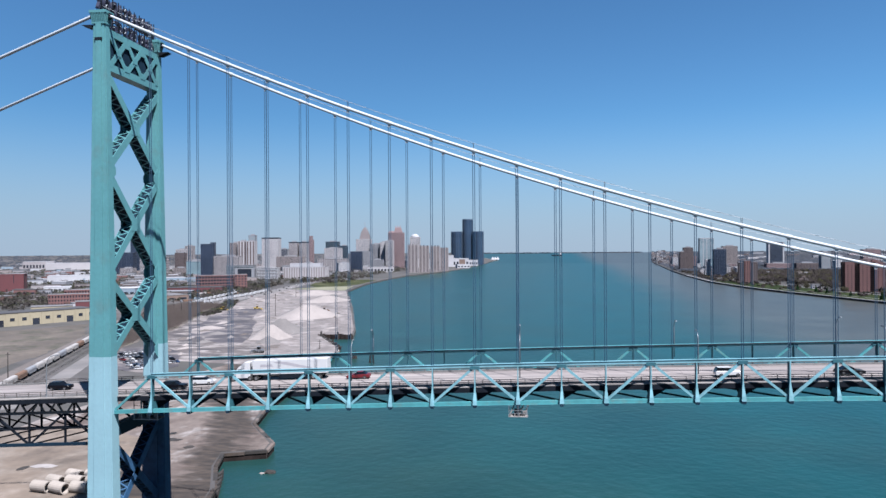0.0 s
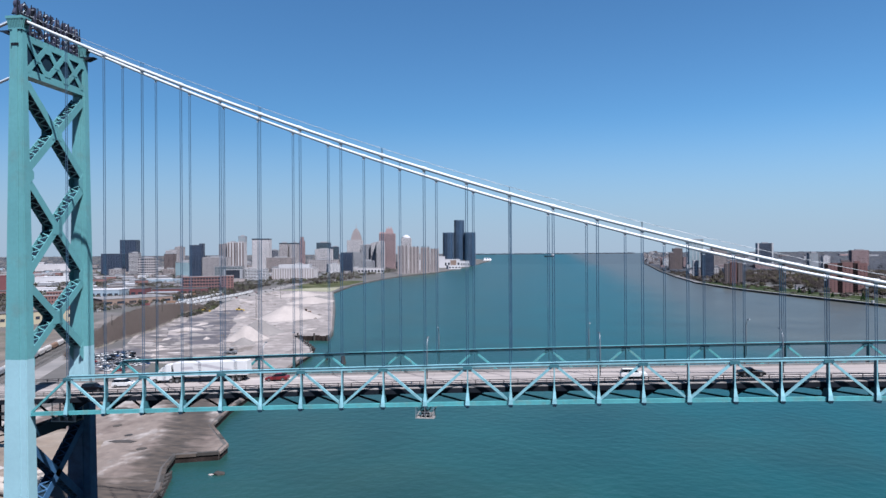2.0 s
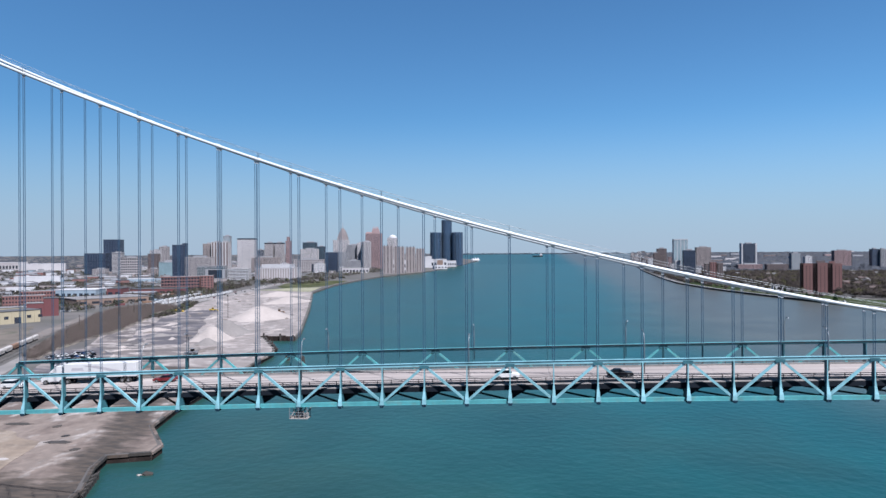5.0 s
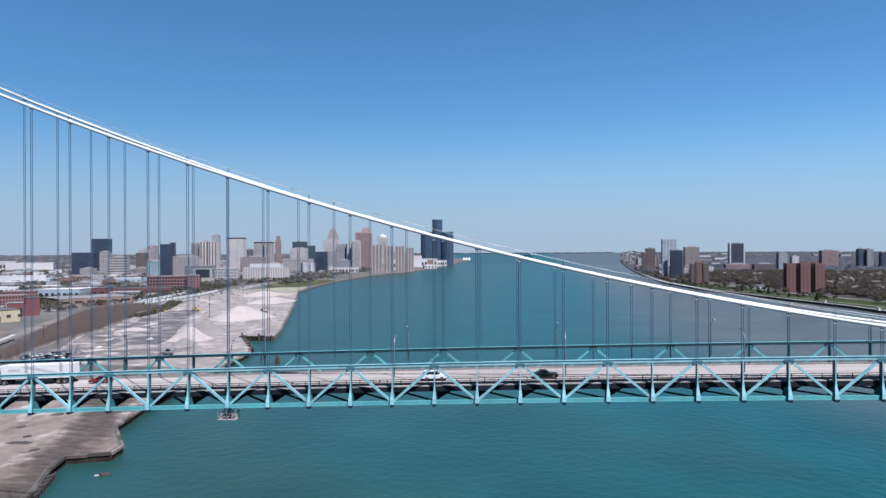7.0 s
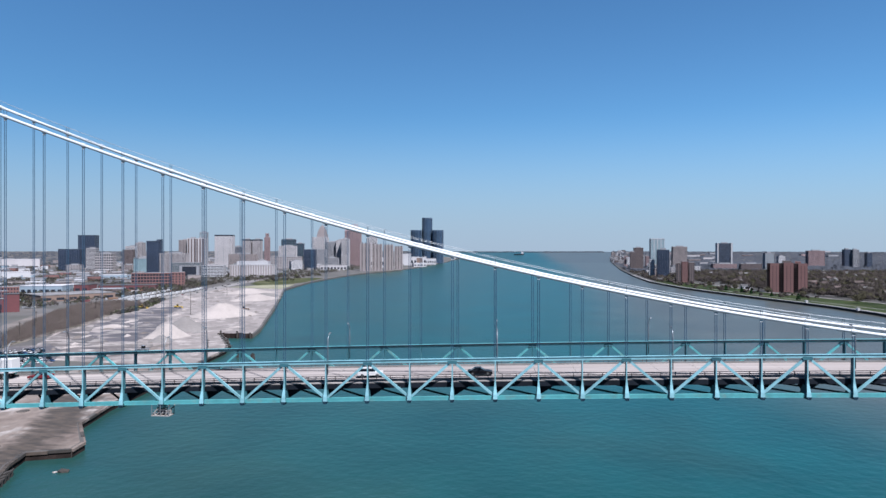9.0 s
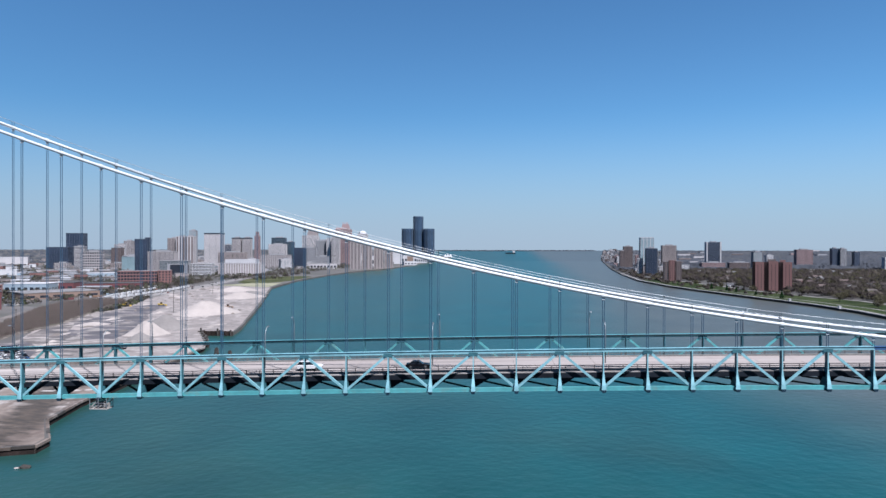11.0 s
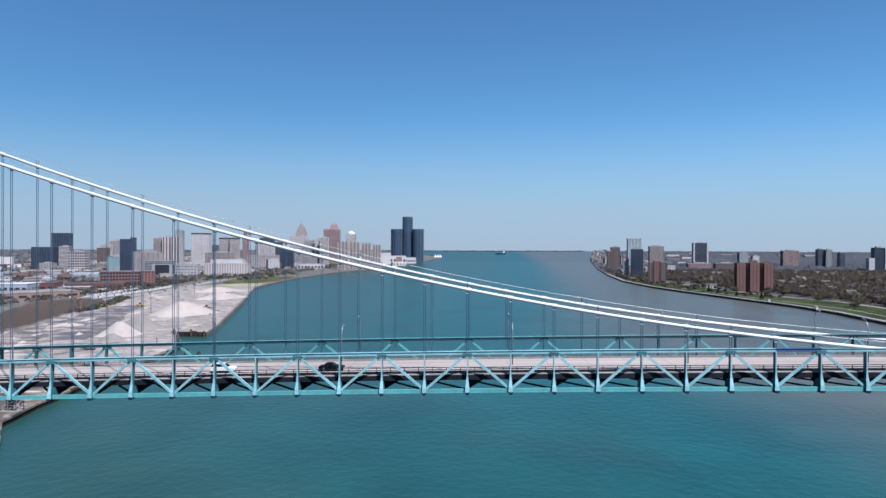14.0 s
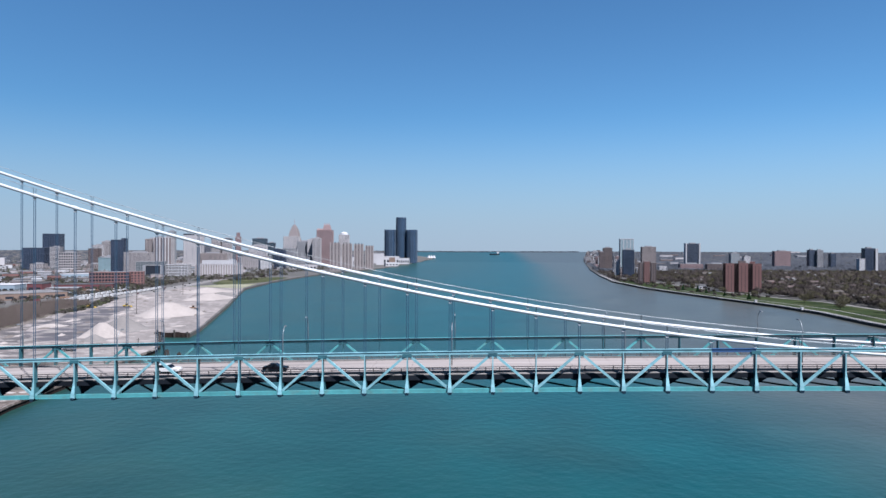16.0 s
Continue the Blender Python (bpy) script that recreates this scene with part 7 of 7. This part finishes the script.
for k in range(330):
    y = rnd.uniform(1330, 2500)
    x0 = float(np.interp(y, [1162, 1380, 1740, 2200, 3100], [480, 472, 505, 560, 690]))
    mid.append((x0 + 9 + rnd.random() * (road_x(y) - x0), y, 3.0, rnd.uniform(4, 10), rnd.uniform(3, 6)))
while len(far) < 9000:
    y = rnd.uniform(2700, 4850)
    x = road_x(y) + rnd.random() * (250 + 0.62 * (y + 121) - road_x(y))
    if math.hypot(x - EYE[0], y - EYE[1]) < 4900:
        far.append((x, y, ground_at(x, y), rnd.uniform(8, 12) if y < 3300 else rnd.uniform(3, 6), rnd.uniform(7, 12)))
for k in range(700):
    y = rnd.uniform(2500, 4800)
    x0 = float(np.interp(y, [2200, 3100, 3600, 4400, 4950], [560, 690, 760, 900, 1000]))
    x = x0 + 8 + rnd.random() * 130
    if math.hypot(x - EYE[0], y - EYE[1]) < 4900:
        far.append((x, y, ground_at(x, y), rnd.uniform(4, 9), rnd.uniform(6, 11)))
clumps("woodland_near", near, 135, 0.95, SPRING_WOOD, "brown and olive spring street trees among the houses", "trees", 1, 0.55, 0.65, 0.0, 0.35)
clumps("woodland_beyond", [t for t in mid if t[1] > 1950], 26, 1.8, HAZY_WOOD, "spring treetops farther over the town, tinted blue-grey for haze", "trees", 12, lift=2.0, flat=0.6)
clumps("woodland", [t for t in mid if t[1] <= 1950], 60, 1.15, SPRING_WOOD, "brown and olive spring treetops over the town", "trees", 2, 0.6)
clumps("woodland_far", far, 16, 2.1, HAZY_WOOD, "dark distant treetops out to the skyline", "trees", 3, lift=5.0, flat=0.3)

BRUSH = [(-196, 300), (-214, 345), (-226, 400), (-232, 452), (-259, 546), (-288, 628), (-292, 690), (-345, 720), (-356, 660), (-332, 580), (-292, 490), (-258, 412), (-228, 345), (-206, 300)]
brush = []
while len(brush) < 5200:
    x, y = rnd.uniform(-415, -190), rnd.uniform(280, 810)
    if inside(x, y, BRUSH):
        brush.append((x, y, 2.6, rnd.uniform(5.0, 8.5) + 1.5 * (y > 400), rnd.uniform(1.1, 2.1)))
clumps("brush_belt", brush, 48, 1.0, BARE_BRUSH, "dense leafless grey-brown thicket beside the railway", "brush", 4, 0.055, 0.05, 3.0, 4.0)
THICKET_FLOOR = surface("brown_leaf_litter", (0.2, 0.165, 0.145), 0.95, 0, 0.2, 0.4, 0.03, second=(0.12, 0.115, 0.06), second_at=0.6, second_scale=0.05)
cover("ground_thicket", BRUSH, THICKET_FLOOR, "brown leaf litter under the thicket", 0.2, 3.0)
city = []
while len(city) < 4200:
    y = rnd.uniform(620, 3100)
    edge = float(np.interp(y, [620, 1040, 1290, 1540, 1850, 2480, 3100], [-460, -400, -400, -330, -330, -250, -200]))
    x = edge - rnd.random() ** 1.2 * (0.66 * (y + 121) + 200 + edge + 150)
    if x > -480 and y < 960:
        continue
    city.append((x, y, 2.8, rnd.uniform(5, 11), rnd.uniform(3.5, 7)))
for k in range(700):
    y = rnd.uniform(640, 1250)
    x = float(np.interp(y, [640, 760, 960, 1250], [-395, -400, -375, -420])) - rnd.random() ** 1.5 * 190
    city.append((x, y, 2.8, rnd.uniform(4, 9), rnd.uniform(2.5, 5)))
for k in range(1100):
    y = rnd.uniform(680, 1350)
    x = -470 - rnd.random() ** 0.8 * (0.62 * y - 150)
    city.append((x, y, 2.8, rnd.uniform(6, 11), rnd.uniform(3.5, 6.5)))
for k in range(130):
    y = rnd.uniform(570, 790)
    x = float(np.interp(y, [570, 650, 790], [-268, -278, -322])) + rnd.uniform(-9, 9)
    city.append((x, y, 2.9, rnd.uniform(2, 4.5), rnd.uniform(1.8, 3.2)))
clumps("city_trees", city, 44, 1.05, CITY_TREES, "scattered bare and budding city trees", "trees", 5, 0.55)
west = []
while len(west) < 4000:
    y = rnd.uniform(2500, 4850)
    x = -300 - rnd.random() * (0.7 * (y + 121) + 100)
    if math.hypot(x - EYE[0], y - EYE[1]) < 4900:
        west.append((x, y, ground_at(x, y), rnd.uniform(8, 12) if y < 3000 else rnd.uniform(2, 5), rnd.uniform(8, 14)))
clumps("woodland_west", west, 24, 2.3, HAZY_WOOD, "dark distant treetops beyond the city", "trees", 6, lift=5.0, flat=0.3)
point = []
for k in range(420):
    x = rnd.uniform(-260, 900)
    y = 4700 + rnd.uniform(0, 120)
    point.append((x, y, far_rise(x, y) - 1, rnd.uniform(2, 3.5), rnd.uniform(12, 22)))
clumps("island_woods", point, 16, 3.0, HAZY_WOOD, "low dark wooded island far up the river", "trees", 7)
park = []
for k in range(60):
    y = rnd.uniform(1280, 1620)
    park.append((rnd.uniform(-430, -300), y, 2.9, rnd.uniform(6, 10), rnd.uniform(4, 6)))
clumps("park_trees", park, 60, 1.2, CITY_TREES, "dark budding trees along the riverside lawn", "trees", 9)


shore = []
for k in range(90):
    y = rnd.uniform(860, 1400)
    x0 = float(np.interp(y, [760, 870, 1037, 1162, 1380, 1740], [553, 530, 498, 480, 472, 505]))
    u = rnd.random()
    shore.append((x0 + 14 + u * (road_x(y) - x0 - 18), y, 2.9, rnd.uniform(3, 8), rnd.uniform(1.8, 4)))
clumps("shore_shrubs", shore, 90, 0.8, SPRING_WOOD, "small bare trees and shrubs on the riverside lawn", "shrubs", 15)


def tree(x, y, high, spread, seed, crown_material, label, conifer=False):
    r = random.Random(seed)
    t = thing("tree", label, "tree", place=(x, y, 3.0))
    bm = bmesh.new()
    bend = r.uniform(-0.4, 0.4)
    tube(bm, [(0, 0, -0.3), (bend * 0.5, 0, high * 0.25), (bend, bend * 0.6, high * 0.6), (bend, bend, high * 0.9)], [high * 0.032, high * 0.024, high * 0.014, high * 0.004], 8)
    if not conifer:
        for k in range(9):
            a = r.uniform(0, 6.28)
            z = high * r.uniform(0.25, 0.6)
            e = spread * r.uniform(0.55, 0.95)
            tube(bm, [(bend * 0.6, 0, z), (e * 0.5 * math.cos(a), e * 0.5 * math.sin(a), z + high * 0.14), (e * math.cos(a), e * math.sin(a), z + high * r.uniform(0.2, 0.34))], [high * 0.013, high * 0.008, high * 0.003], 5)
    part("trunk", bm, BARK, t)
    g = np.random.default_rng(seed)
    n = 900
    bm = bmesh.new()
    for k in range(n):
        if conifer:
            h = g.random()
            rad = spread * (1 - h) * (0.45 + 0.55 * g.random())
            a = g.random() * 6.283
            p = Vector((rad * math.cos(a), rad * math.sin(a), high * (0.08 + 0.92 * h)))
        else:
            v = g.normal(size=3)
            v /= np.linalg.norm(v)
            q = 0.5 + 0.5 * g.random() ** 0.7
            q *= 1 + 0.25 * math.sin(v[0] * 5 + seed) * math.cos(v[1] * 5)
            p = Vector((v[0] * q * spread, v[1] * q * spread, high * 0.62 + v[2] * q * high * 0.38))
        u, w = Vector(g.normal(size=3)).normalized(), Vector(g.normal(size=3))
        w = u.cross(w).normalized()
        s = (0.3 + 0.35 * g.random()) * (1.3 if conifer else 1.0)
        bm.faces.new([bm.verts.new(p + u * s), bm.verts.new(p + w * s * 0.7), bm.verts.new(p - u * s), bm.verts.new(p - w * s * 0.7)])
    part("crown", bm, crown_material, t)


for k, (x, y, h, s) in enumerate(((622, 735, 14, 7.5), (600, 700, 11, 6), (628, 660, 13, 7), (606, 800, 12, 6.5), (640, 770, 13, 7), (584, 905, 10, 5), (566, 985, 11, 5.5), (552, 1090, 10, 5), (536, 1180, 10, 5), (624, 620, 12, 6.5), (668, 745, 14, 8), (676, 700, 13, 7.5), (662, 655, 14, 8), (690, 760, 15, 8), (632, 840, 11, 6), (650, 870, 12, 7), (618, 930, 11, 6))):
    tree(x, y, h, s, 40 + k, SPRING_LEAF, "spreading park tree with thin olive-brown spring leaf")
for k, (x, y, h, s) in enumerate(((556, 855, 10, 3.2), (534, 1008, 11, 3.0), (526, 1058, 10, 2.8), (538, 978, 9, 2.6), (548, 925, 7, 2.4))):
    tree(x, y, h, s, 60 + k, CONIFER, "dark green conical conifer on the park lawn", True)

for k in range(80):
    y = rnd.uniform(640, 1900)
    x = road_x(y) + 22 + rnd.random() * (0.6 * (y + 121) + 150 - road_x(y))
    if 560 < x < 660 and 980 < y < 1080:
        continue
    shed(x, y, rnd.uniform(9, 16), rnd.uniform(8, 11), rnd.uniform(5.5, 8.0), rnd.uniform(-20, 110), rnd.choice((WHITE_WALL, TAN, RED_BRICK, CREAM, BROWN)), rnd.choice(HOUSE_ROOFS), "small gabled house among the street trees", "house", 3, rnd.uniform(2.5, 4), group="houses")


def freighter(x, y):
    z = far_rise(x, y)
    f = thing("lake_freighter", "small dark freighter far up the river", "ship", place=(x, y, z))
    bm = bmesh.new()
    hexa(bm, [(-30, -7, -1), (30, -7, -1), (30, 7, -1), (-30, 7, -1), (-36, -8, 8), (32, -8, 8), (32, 8, 8), (-36, 8, 8)])
    part("hull", bm, GLASS_DARK, f)
    bm = bmesh.new()
    box(bm, 14, 28, -6, 6, 8, 20)
    part("deckhouse", bm, WHITE_WALL, f)


freighter(300, 4300)


def inspection_scaffold():
    f = thing("scaffold", "grey tube scaffold slung under the deck beside the tower", "scaffold", place=(4.6, 3.0, 43.4))
    for k in range(4):
        for y in (0, 2.4):
            bm = bmesh.new()
            bar(bm, (k * 1.6 - 2.4, y, -2.6), (k * 1.6 - 2.4, y, 1.6), 0.12, 0.12)
            part("standard", bm, GALVANISED, f)
    for z in (-2.5, -1.2, 0.1):
        for y in (0, 2.4):
            bm = bmesh.new()
            bar(bm, (-2.6, y, z), (2.6, y, z), 0.1, 0.1)
            part("ledger", bm, GALVANISED, f)
    bm = bmesh.new()
    box(bm, -2.5, 2.5, 0, 2.4, -2.5, -2.4)
    part("floor_board", bm, WALKWAY, f)
    for k in range(3):
        bm = bmesh.new()
        tube(bm, [(-1.6 + k * 1.5, 1.2, -2.4), (-1.6 + k * 1.5, 1.2, -1.5)], 0.4, 9)
        part("drum", bm, CURB, f)


inspection_scaffold()
